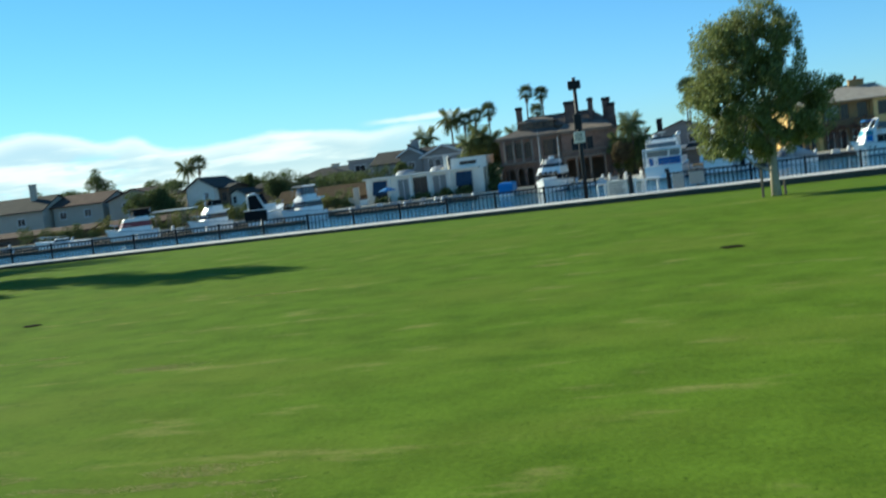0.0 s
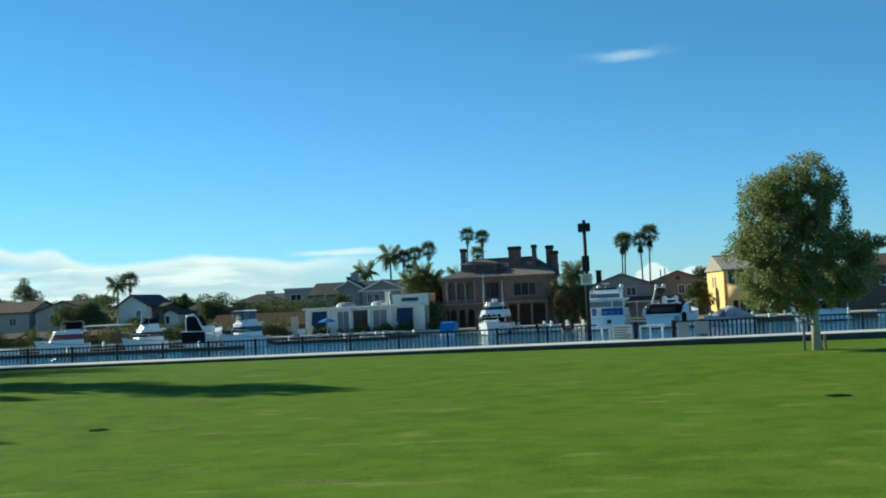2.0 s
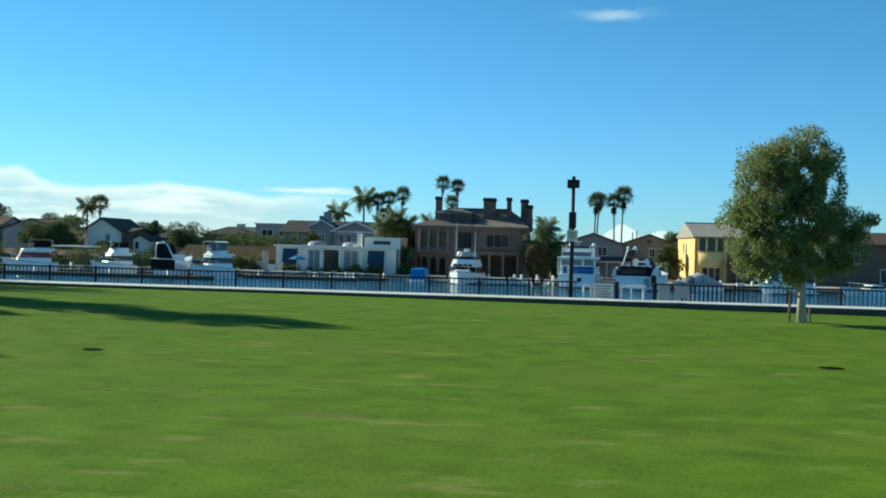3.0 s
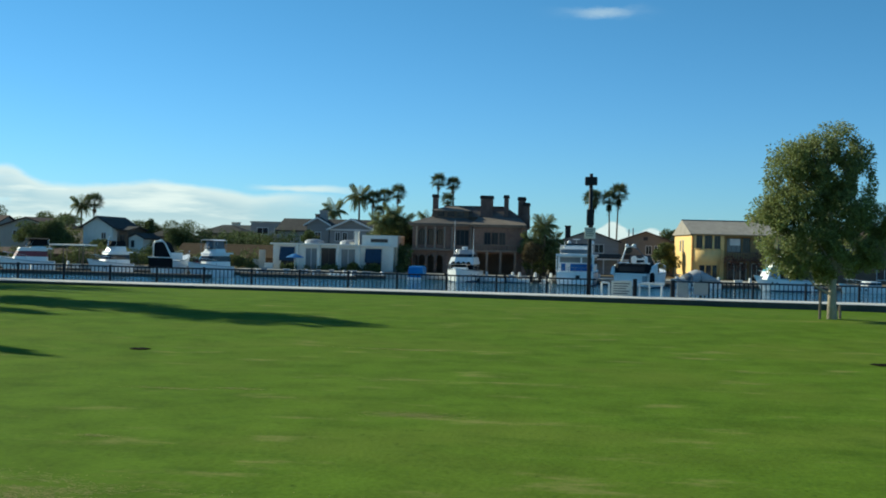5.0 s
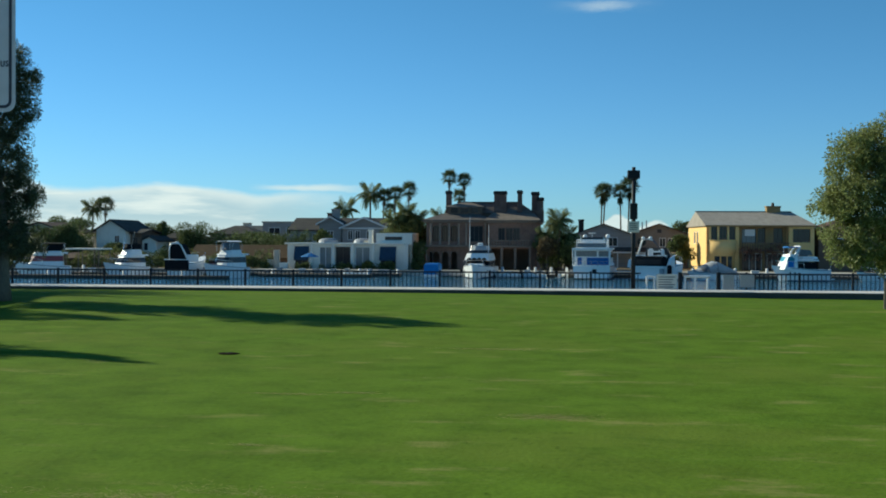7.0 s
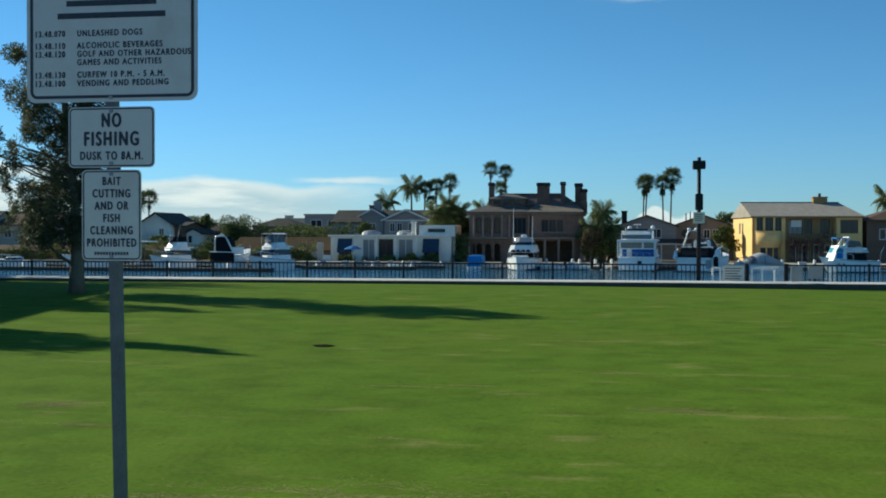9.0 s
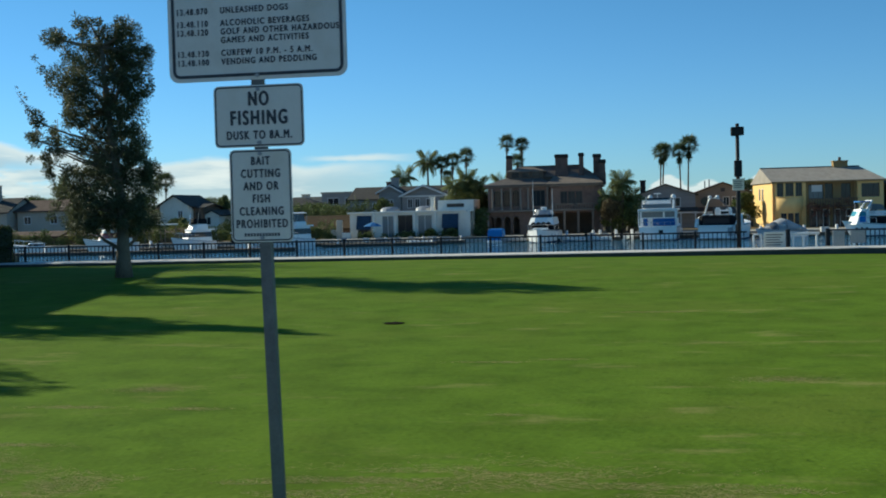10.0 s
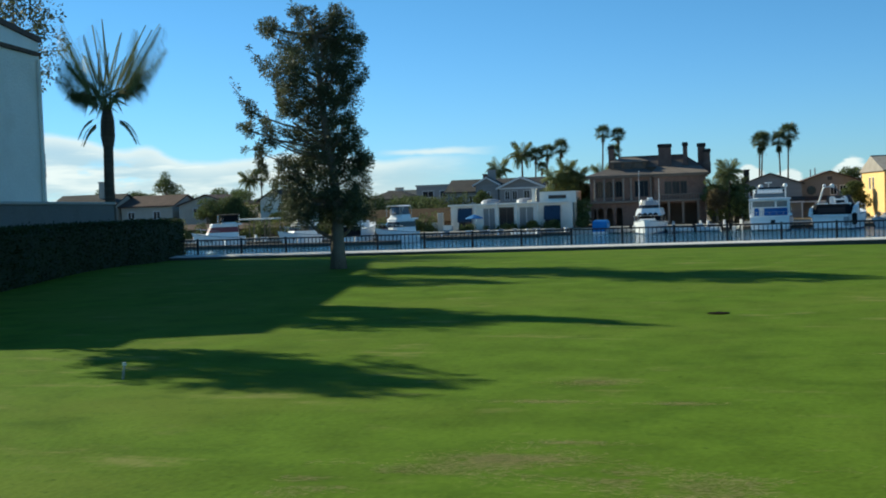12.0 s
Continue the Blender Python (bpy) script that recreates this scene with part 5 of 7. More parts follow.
part("upper_roof", loft([[(2.3, 2.1, 7.4), (13.6, 2.1, 7.4), (13.6, 8.8, 7.4), (2.3, 8.8, 7.4)], [(3.6, 3.6, 8.75), (11.6, 3.6, 8.75), (11.6, 7.4, 8.75), (3.6, 7.4, 8.75)]]), ROOF_SLATE, man)
part("roof_ridge", soft_box(3.5, 11.7, 3.5, 7.5, 8.75, 8.88, 0.03), SOOTY, man)
for x0, x1, top_z in ((2.2, 2.85, 10.25), (8.4, 9.95, 10.2), (11.4, 11.95, 10.3), (13.2, 14.1, 10.1), (13.95, 14.7, 9.35)):
    yf = 2.2 if x0 < 13.5 else 1.4
    stack = part("chimney", loft([[(x0 - g, yf - g, z), (x1 + g, yf - g, z), (x1 + g, yf + 0.9 + g, z), (x0 - g, yf + 0.9 + g, z)] for g, z in ((0.06, 6.3), (0.06, 7.6), (0.0, 7.9), (0.0, top_z - 0.45))]), BRICK, man)
    part("chimney_cap", loft([[(x0 - g, yf - g, z), (x1 + g, yf - g, z), (x1 + g, yf + 0.9 + g, z), (x0 - g, yf + 0.9 + g, z)] for g, z in ((0.0, top_z - 0.45), (0.09, top_z - 0.4), (0.09, top_z - 0.12), (0.03, top_z - 0.08), (0.03, top_z))]), SOOTY, stack, "sooty brick chimney cap")

# yellow house with a pale tiled roof
yel = thing("yellow_house", (8.3, 146, SHORE_Z - 0.3), "yellow stucco house with a pale tiled roof", "house", 6.0, group="houses of the opposite shore")
yw = [(0.55, 1.35, 4.2, 5.9), (1.6, 2.6, 4.2, 5.9), (2.85, 3.65, 4.2, 5.9), (4.6, 6.45, 3.8, 5.6), (6.6, 7.6, 3.8, 5.7), (8.6, 9.8, 3.8, 5.7), (10.9, 13.1, 3.9, 5.6), (4.8, 7.2, 0.1, 2.5), (7.8, 9.9, 0.1, 2.5), (2.0, 3.4, 0.5, 2.3), (11.2, 12.9, 0.4, 2.4)]
part("wall", pierced(0, 4.1, 0, 6.05, 0, 0.3, [q for q in yw if q[1] < 4]), YELLOW, yel)
part("wall", pierced(4.1, 10.4, 0, 6.05, 0.7, 1.0, [q for q in yw if 4 < q[0] < 10]), OCHRE, yel)
part("wall", pierced(10.4, 13.6, 0, 6.05, 0, 0.3, [q for q in yw if q[0] > 10.5]), YELLOW, yel)
for x0 in (4.1, 10.1):
    part("wall", box(x0, x0 + 0.3, 0.3, 0.7, 0, 6.05), OCHRE, yel)
part("wall", pierced(-12.0, 0, 0, 6.05, 0, 0.3, [(-8.2, -7.2, 3.7, 5.3), (-6.4, -5.4, 3.7, 5.3)]), YELLOW, yel).matrix_basis = pose(0, 0, 0, 0, 0, -90)
part("wall", box(13.3, 13.6, 0.3, 12, 0, 6.05), YELLOW, yel)
part("wall", box(0.3, 13.3, 11.7, 12, 0, 6.05), YELLOW, yel)
part("gable", prism([(0, 6.05), (12, 6.05), (6, 7.76)], 0.0, 0.3, "x"), YELLOW, yel)
tiles = part("roof", loft([[(-0.25, -0.25, z), (13.85, -0.25, z), (13.85, 12.25, z), (-0.25, 12.25, z)] for z in (5.95, 6.08)] + [[(-0.25, 5.9, 7.93), (12.3, 5.9, 7.93), (12.3, 6.1, 7.93), (-0.25, 6.1, 7.93)]]), ROOF_PALE, yel)
part("ridge_cap", soft_box(-0.26, 12.35, 5.8, 6.2, 7.84, 8.02, 0.04), SOOTY, tiles, "dark ridge tiles")
part("fascia", box(-0.25, 13.85, -0.29, -0.254, 5.87, 6.06), OCHRE, tiles)
bay = part("corner_bay", tube([(2.0, 0.95, 0), (2.0, 0.95, 2.4), (2.0, 0.95, 2.6), (2.0, 0.95, 4.1)], [1.85, 1.85, 2.0, 2.0], 28), YELLOW, yel, smooth=True)
for turn_deg in (-26, 0, 26):
    pane = part("bay_window", soft_box(-0.33, 0.33, -1.86, -1.78, 0.5, 2.1, 0.02), GLASS, bay)
    pane.matrix_basis = pose(2.0, 0.95, 0, 0, 0, turn_deg)
part("bay_sill", rod((2.0, 0.95, 4.1), (2.0, 0.95, 4.2), 2.06, n=28), YELLOW, bay)
for q in yw:
    window(yel, *q, y=0.8 if 4 < q[0] < 10 else 0.1, frame_mat=WHITE_TRIM if q[2] < 1 else DARK_TRIM, bars=1 if q[1] - q[0] < 1.5 else 2, pane_mat=SHEER if q[0] == 4.6 else None)
part("blind", box(5.0, 6.3, 0.78, 0.8, 4.7, 5.55), WHITE_TRIM, yel, "drawn white window blind")
side_w = [window(yel, a, b, 3.7, 5.3, frame_mat=WHITE_TRIM) for a, b in ((-8.2, -7.2), (-6.4, -5.4))]
for w in side_w:
    w.matrix_basis = pose(0, 0, 0, 0, 0, -90)
part("balcony", box(4.2, 10.2, -1.1, 0, 2.75, 2.95), BROWNWALL, yel)
for k in range(19):
    part("baluster", box(4.25 + 0.32 * k, 4.33 + 0.32 * k, -1.08, -1.0, 2.95, 3.75), BROWNWALL, yel)
part("balcony_rail", box(4.2, 10.2, -1.1, -0.98, 3.75, 3.87), BROWNWALL, yel)
for x0 in (4.25, 7.1, 10.0):
    part("column", box(x0, x0 + 0.2, -1.08, -0.88, 0, 2.75), BROWNWALL, yel)
stack = chimney(yel, 9.0, 10.8, 5.5, 6.4, 7.4, 8.7, OCHRE)
part("chimney_pot", rod((9.9, 5.95, 8.7), (9.9, 5.95, 9.15), 0.2, 0.16, 10), ROOF_BROWN, stack)
for x, y, z, r, n in ((13.6, 144.4, 0.55, 1.5, 700), (16.8, 144.9, 0.7, 1.4, 600)):
    vine = thing("climbing_shrub", (x, y, SHORE_Z - 0.3), "reddish climbing shrub over a yellow house's balcony", "shrub", group="shrubs on the far shore")
    part("stem", rod((0, 0, 0), (0.2, 0, z - SHORE_Z + 0.3), 0.07, 0.03, 6), BARK, vine)
    crown(vine, [(0, 0, z - SHORE_Z + 0.3, r, 0.5, 0.75), (r * 0.4, -0.1, z - SHORE_Z - 0.4, r * 0.6, 0.45, 0.8), (-r * 0.5, 0, z - SHORE_Z - 0.2, r * 0.4, 0.4, 0.9)], n, 0.28, int(x * 7), BLOSSOM, name="foliage", hollow=0.3, gaps=0.95)

# the rest of the shore, from the far left to the right
house("grey_house", -51.3, 165, 14, 10, 5.6, "grey two-storey house with a gabled roof", GREYWALL, ROOF_GREY, "gable_x", 1.75, [(1.5, 2.5, 3.8, 5.0), (3.4, 4.4, 3.8, 5.0), (7.6, 8.7, 3.7, 5.1), (9.3, 10.4, 3.7, 5.1), (11.5, 12.6, 3.7, 5.1)], chim=(5.0, 5.7, 3, 3.7, 6.5, 8.2))
wing = house("grey_house_wing", -42.9, 163.2, 6.6, 5, 5.9, "gabled grey house wing with white bargeboards", GREYWALL, ROOF_GREY, "gable_y", 1.4, [(0.8, 1.6, 4.0, 5.4), (1.9, 2.7, 4.0, 5.4), (3.6, 4.6, 4.0, 5.4)])
part("band_board", box(-0.05, 6.65, -0.06, -0.004, 5.62, 5.85), WHITE_TRIM, wing)
porch = house("grey_house_gable", -46.6, 164.0, 3.4, 4, 6.5, "small grey gable with white bargeboards and a chimney", GREYWALL, ROOF_GREY, "gable_y", 1.0, [(1.2, 2.2, 4.3, 5.4)], chim=(1.5, 2.6, 1.8, 2.6, 6.8, 8.7), chim_mat=GREYWALL)
for a, b in (((-0.4, 6.45), (1.7, 7.6)), ((1.7, 7.6), (3.8, 6.45))):
    part("bargeboard", prism([a, b, (b[0], b[1] - 0.24), (a[0], a[1] - 0.24)], -0.5, -0.42, "y"), WHITE_TRIM, porch)
for sgn in (0, 1):
    a, b = ((-0.42, 5.85), (3.3, 7.45)) if not sgn else ((3.3, 7.45), (7.02, 5.85))
    part("bargeboard", prism([a, b, (b[0], b[1] - 0.28), (a[0], a[1] - 0.28)], -0.5, -0.42, "y"), WHITE_TRIM, wing)
house("white_house_far", -75.2, 150, 4.3, 9, 5.5, "white house with a dark gabled roof", STUCCO, ROOF_GREY, "gable_y", 1.35, [(2.6, 3.4, 3.7, 4.7)], over=0.5)
house("low_house", -70.85, 151.5, 1.5, 7, 5.0, "narrow dark house wing beside a white house", BROWNWALL, ROOF_GREY, "gable_x", 0.5, [(0.4, 1.1, 3.2, 4.4)], frame_mat=DARK_TRIM)
house("low_house", -69.3, 152.0, 2.1, 6, 4.0, "small white gabled house wing", STUCCO, ROOF_GREY, "gable_y", 0.55, [(0.3, 0.8, 2.6, 3.6)], frame_mat=DARK_TRIM)
house("low_house", -69.6, 160.0, 5.2, 7, 4.2, "low grey house with a shallow tiled roof", DUSKY, ROOF_GREY, "hip", 1.15, [(1.0, 2.0, 2.6, 3.6)], frame_mat=DARK_TRIM)
house("low_house", -65.6, 170.0, 7.6, 7, 4.9, "low grey house with a shallow tiled roof", DUSKY, ROOF_GREY, "hip", 1.3, [(1.0, 2.0, 2.8, 4.0), (4.0, 5.2, 2.8, 4.0)], frame_mat=DARK_TRIM)
house("tan_house", -88.5, 151, 8.6, 9, 5.2, "cream house with a shallow gable", CREAM, ROOF_BROWN, "gable_y", 1.4, [(2.2, 3.4, 3.6, 4.8), (5.2, 6.4, 3.6, 4.8)])
house("tan_house", -98.5, 152, 8.4, 9, 5.4, "pale house with a brown tiled roof", CREAM, ROOF_BROWN, "gable_x", 1.5, [(1.0, 2.2, 3.4, 4.6), (5.2, 6.4, 3.4, 4.6)])
house("dark_roof_house", -109.5, 150, 10.5, 9, 5.4, "house with a dark steep roof and a chimney", CREAM, ROOF_GREY, "gable_x", 2.0, [(1.5, 2.7, 3.2, 4.4), (6, 7.4, 3.2, 4.4)], chim=(6.8, 7.6, 3, 3.8, 6.4, 9.4), chim_mat=CREAM)
house("dark_roof_house", -124, 150, 12, 9, 5.6, "house with a dark tiled roof", GREYWALL, ROOF_GREY, "hip", 2.0, [(2, 3.4, 3.2, 4.6), (7, 8.4, 3.2, 4.6)])
house("flat_house", -68.0, 190, 9, 8, 6.4, "far pale flat-roofed house", CREAM, CONCRETE, "flat", 0, [(2, 4, 3.6, 5.4), (5.5, 7.5, 3.6, 5.4)], chim=(0.4, 1.7, 3, 4, 6.6, 7.2), chim_mat=CREAM)
house("flat_house", -60.7, 182, 10.5, 8, 6.95, "far pale flat-roofed house", GREYWALL, CONCRETE, "flat", 0, [(1, 3, 5.0, 6.2), (4, 6, 5.0, 6.2), (7.5, 9.5, 5.0, 6.2)])
house("shingle_house", -60.0, 147, 14.0, 6, 1.8, "low boathouse with a tan shingle roof", BROWNWALL, SHINGLE, "gable_x", 1.45, [(1, 2.4, 0.5, 1.5), (5, 6.4, 0.5, 1.5), (10, 11.4, 0.5, 1.5)], over=0.6)
for k in range(7):
    shrub((-61.5 + 2.4 * k, 155 + 0.5 * (k % 2), SHORE_Z), 1.7, 1.2, 2.7 + 0.35 * ((k * 3) % 4) / 3, 300 + k, None, 1500, 0.26, "tall dark green screening shrub behind a boathouse")
house("brown_house", -84.0, 140, 16.0, 5, 1.7, "long low brown house by the docks", BROWNWALL, ROOF_BROWN, "gable_x", 0.6, [(2, 4, 0.5, 1.3), (7, 9, 0.5, 1.3), (12, 14, 0.5, 1.3)], frame_mat=DARK_TRIM)
house("brown_house", -103.0, 141, 17.0, 5, 1.8, "long low brown house by the docks", BROWNWALL, ROOF_BROWN, "gable_x", 0.6, [(2, 4, 0.5, 1.3), (7, 9, 0.5, 1.3), (12, 14, 0.5, 1.3)], frame_mat=DARK_TRIM)
grey_back = house("grey_house", -8.6, 158, 8.0, 10, 4.7, "grey two-storey house behind the boats", GREYWALL, ROOF_GREY, "gable_y", 1.4, [(1.2, 2.4, 3.0, 4.3), (4.6, 6.0, 3.0, 4.3), (1.2, 3.2, 0.4, 2.0)], chim=(0.55, 1.3, 1.0, 1.8, 3.0, 6.8), chim_mat=SOOTY)
tan_gable = house("brown_gable_house", -1.0, 160, 8.4, 11, 4.6, "tan house with a broad brown gable", DUSKY, ROOF_BROWN, "gable_y", 1.5, [(4.2, 5.1, 2.9, 4.2), (5.4, 6.3, 2.9, 4.2), (6.8, 7.7, 2.9, 4.2), (5.5, 7.0, 0.4, 2.0)], over=0.6)
def porch_front(root, w, z, deep, mat):
    """A lean-to porch along a house front: sloping roof, beam and posts."""
    roof = part("porch_roof", loft([[(-0.3, -deep, z), (w + 0.3, -deep, z), (w + 0.3, -0.004, z + 0.5), (-0.3, -0.004, z + 0.5)], [(-0.3, -deep, z + 0.12), (w + 0.3, -deep, z + 0.12), (w + 0.3, -0.004, z + 0.62), (-0.3, -0.004, z + 0.62)]]), mat, root)
    part("porch_beam", box(-0.2, w + 0.2, -deep + 0.05, -deep + 0.2, z - 0.2, z), WHITE_TRIM, roof)
    for k in range(5):
        part("porch_post", box(0.0 + k * (w - 0.15) / 4, 0.15 + k * (w - 0.15) / 4, -deep + 0.05, -deep + 0.2, 0, z - 0.2), WHITE_TRIM, roof)


porch_front(grey_back, 8.0, 2.3, 1.6, ROOF_GREY)
porch_front(tan_gable, 8.4, 2.2, 1.8, ROOF_BROWN)
arch_window = part("arched_window", rod((1.8, -0.05, 3.6), (1.8, -0.004, 3.6), 0.62, n=16), DARK_TRIM, tan_gable)
part("pane", rod((1.8, -0.07, 3.6), (1.8, -0.051, 3.6), 0.5, n=16), GLASS, arch_window)
part("gable_vent", soft_box(3.9, 4.5, -0.05, -0.004, 4.9, 5.4, 0.02), DARK_TRIM, tan_gable)
part("vent_pipe", rod((2.0, 4.0, 5.2), (2.0, 4.0, 6.5), 0.09, n=8), GALV, tan_gable)
part("vent_pipe", rod((2.6, 4.0, 5.4), (2.6, 4.0, 6.7), 0.09, n=8), GALV, tan_gable)
house("dark_house", 22.4, 147.6, 16.6, 10, 5.2, "dark brown house with a low hipped roof", BROWNWALL, ROOF_BROWN, "hip", 1.6, [(1.5, 3, 2.8, 4.2), (5, 6.5, 2.8, 4.2), (9, 11, 0.4, 2.2)])
house("grey_house", 41.0, 150, 13.0, 10, 5.4, "grey house with a gabled roof", GREYWALL, ROOF_GREY, "gable_x", 1.7, [(2, 3.4, 3.4, 4.8), (6, 7.4, 3.4, 4.8)])
house("tan_house", -33.0, 172, 9.0, 9, 5.0, "cream house behind the palms", CREAM, ROOF_GREY, "hip", 1.6, [(2, 3.4, 3.4, 4.6), (6, 7.4, 3.4, 4.6)])


# ---- boats ----
def hull_rings(L, B, fb, flare=0.9, rise=0.35, depth=0.55):
    rings = []
    for i in range(13):
        t = i / 12
        b = B / 2 * (0.9 + 0.1 * math.sin(t * 3.0)) * (1 if t < 0.5 else max(0.015, 1 - ((t - 0.5) / 0.5) ** 2.2))
        top_z = fb * (1 + rise * t * t)
        x = -L / 2 + L * t
        rake = flare * max(0, t - 0.55) / 0.45

        def at(y, z):
            return (x + rake * (z - fb) * 0.6, y, z)

        rings.append([at(b, top_z), at(b * 0.99, top_z * 0.6), at(b * 0.93, 0.12), at(0.012, -depth * (1 - 0.6 * t)), at(-b * 0.93, 0.12), at(-b * 0.99, top_z * 0.6), at(-b, top_z)])
    return rings


def cabin_part(name, parent, x0, x1, w, z0, z1, front=0.8, back=0.1, taper=0.14, mat=None, lo=0.0, hi=1.0, grow=0.0, label=""):
    """A cabin block that narrows upwards; lo and hi cut a band out of its height, grow lays it proud."""
    def ring(k):
        z = z0 + (z1 - z0) * k
        a, b, c = x0 + back * k - grow, x1 - front * k + grow, w / 2 - taper * k + grow
        n = min(0.35, (b - a) * 0.2)
        return [(a, -c, z), (b - n, -c, z), (b, -c * 0.55, z), (b, c * 0.55, z), (b - n, c, z), (a, c, z)]

    return part(name, loft([ring(lo), ring(hi)]), mat or GELCOAT, parent, label)


def rail_line(parent, pts, h=0.55):
    bm = bmesh.new()
    for p, q in zip(pts, pts[1:]):
        rod((p[0], p[1], p[2] + h), (q[0], q[1], q[2] + h), 0.022, n=5, bm=bm)
    rail = part("bow_rail", bm, STEEL, parent, "thin steel bow rail")
    for p in pts[::2]:
        part("stanchion", rod(p, (p[0], p[1], p[2] + h), 0.018, n=5), STEEL, rail)


def boat(name, place, turn, L, B, fb, label, hull_mat=None, stripe=None, cabin=None, band=None, fly=None, arch=False, canvas=None, cover=None, bimini=None, mast=0.0, curtain=None, band_at=(0.45, 0.85), cabin_taper=0.14, cabin_w=0.78):
    """A motor yacht: lofted hull, deck, cabin with a glass band, flying bridge, arch, canvas and rails. The bow points along +x."""
    b = thing(name, place, label, "boat", turn, group="boats moored along the opposite shore")
    rings = hull_rings(L, B, fb)
    hull = part("hull", loft(rings), hull_mat or GELCOAT, b, smooth=False)
    part("rub_rail", loft([[(r[0][0], r[0][1] + 0.03, r[0][2] - 0.1), (r[0][0], r[0][1] + 0.03, r[0][2] - 0.02), (r[0][0], r[0][1] - 0.03, r[0][2] - 0.02), (r[0][0], r[0][1] - 0.03, r[0][2] - 0.1)] for r in rings[:-1]]), stripe or GELGREY, hull)
    part("rub_rail", loft([[(r[6][0], r[6][1] - 0.03, r[6][2] - 0.1), (r[6][0], r[6][1] - 0.03, r[6][2] - 0.02), (r[6][0], r[6][1] + 0.03, r[6][2] - 0.02), (r[6][0], r[6][1] + 0.03, r[6][2] - 0.1)] for r in rings[:-1]]), stripe or GELGREY, hull)
    part("boot_top", loft([[(r[2][0], r[2][1] * 1.015, 0.14), (r[2][0], r[2][1] * 1.015, -0.05), (r[4][0], r[4][1] * 1.015, -0.05), (r[4][0], r[4][1] * 1.015, 0.14)] for r in rings[:-2]]), AWNING if stripe is None else stripe, hull)
    for s in (1, -1):
        for k in (8, 9):
            p = rings[k][1]
            part("porthole", rod((p[0], s * (abs(p[1]) - 0.03), p[2]), (p[0], s * (abs(p[1]) + 0.03), p[2]), 0.11, n=8), GLASS, hull)
    part("swim_platform", soft_box(-L / 2 - 0.7, -L / 2, -B * 0.4, B * 0.4, 0.18, 0.28, 0.03), GELCOAT, b)
    z = fb
    if cabin:
        x0, x1, h = cabin
        cab = cabin_part("cabin", b, x0, x1, B * cabin_w, z * 0.9, z + h, front=min(1.0, (x1 - x0) * 0.3), taper=cabin_taper)
        cabin_part("window_band", cab, x0, x1, B * cabin_w, z * 0.9, z + h, front=min(1.0, (x1 - x0) * 0.3), taper=cabin_taper, mat=band or GLASS, lo=band_at[0], hi=band_at[1], grow=0.02)
        z += h
        if fly:
            f0, f1, fh = fly
            cabin_part("bridge_deck", b, x0 - 0.5, x1 - 0.9, B * (cabin_w + 0.02), z, z + 0.14, front=0.2, taper=0.02)
            cabin_part("flying_bridge", b, f0, f1, B * 0.66, z + 0.14, z + fh, front=0.45, taper=0.08)
            cabin_part("bridge_screen", b, f0 + 0.1, f1 - 0.3, B * 0.6, z + fh, z + fh + 0.35, front=0.3, mat=cover if cover else GLASS, taper=0.06)
            z += fh
            part("helm_seat", soft_box(f0 + 0.5, f0 + 1.0, -0.5, 0.5, z - 0.2, z + 0.35, 0.06), GELCOAT, b)
    if canvas:
        c0, c1, ch, cm = canvas
        cabin_part("canvas_enclosure", b, c0, c1, B * 0.82, fb, fb + ch, front=0.5, back=0.25, mat=cm, taper=0.18, label="fitted canvas enclosure")
    if curtain:
        c0, c1, lo_z, hi_z, cw, cm = curtain
        cabin_part("curtain", b, c0, c1, B * cw, lo_z, hi_z, front=0.35, back=0.1, mat=cm, taper=0.08, label="canvas curtain round the helm")
    if arch:
        ax, ah = arch
        bm = bmesh.new()
        for s in (1, -1):
            tube([(ax + 0.9, s * B * 0.42, fb), (ax + 0.2, s * B * 0.39, fb + ah * 0.6), (ax - 0.3, s * B * 0.3, fb + ah)], [0.16, 0.14, 0.11], 6, bm)
        tube([(ax - 0.3, -B * 0.3, fb + ah), (ax - 0.35, 0, fb + ah + 0.08), (ax - 0.3, B * 0.3, fb + ah)], [0.11, 0.12, 0.11], 6, bm)
        ar = part("radar_arch", bm, GELCOAT, b, smooth=True)
        part("radar_dome", loft([[(ax - 0.3 + r * math.cos(k * math.tau / 12), r * math.sin(k * math.tau / 12), fb + ah + zz) for k in range(12)] for r, zz in ((0.3, 0.14), (0.32, 0.26), (0.2, 0.38), (0.05, 0.4))]), GELCOAT, ar, smooth=True)
    if bimini:
        b0, b1, bz, bmat = bimini
        top_c = part("bimini_top", loft([[(x, -B * 0.38, bz), (x, -B * 0.2, bz + 0.12), (x, B * 0.2, bz + 0.12), (x, B * 0.38, bz), (x, B * 0.2, bz + 0.08), (x, -B * 0.2, bz + 0.08)] for x in (b0, (b0 + b1) / 2, b1)]), bmat, b, "canvas sun top")
        for x in (b0 + 0.1, b1 - 0.1):
            for s in (1, -1):
                part("strut", rod((x, s * B * 0.37, z - 0.2), (x, s * B * 0.37, bz + 0.02), 0.02, n=5), STEEL, top_c)
    if mast:
        part("mast", rod((0.2, 0, z), (0.0, 0, z + mast), 0.05, 0.02, 6), STEEL, b)
        part("antenna", rod((-0.3, B * 0.3, z - 0.2), (-0.8, B * 0.34, z + mast * 1.5), 0.02, 0.008, 5), WHITE_TRIM, b)
        part("antenna", rod((-0.3, -B * 0.3, z - 0.2), (-0.8, -B * 0.34, z + mast * 1.3), 0.02, 0.008, 5), WHITE_TRIM, b)
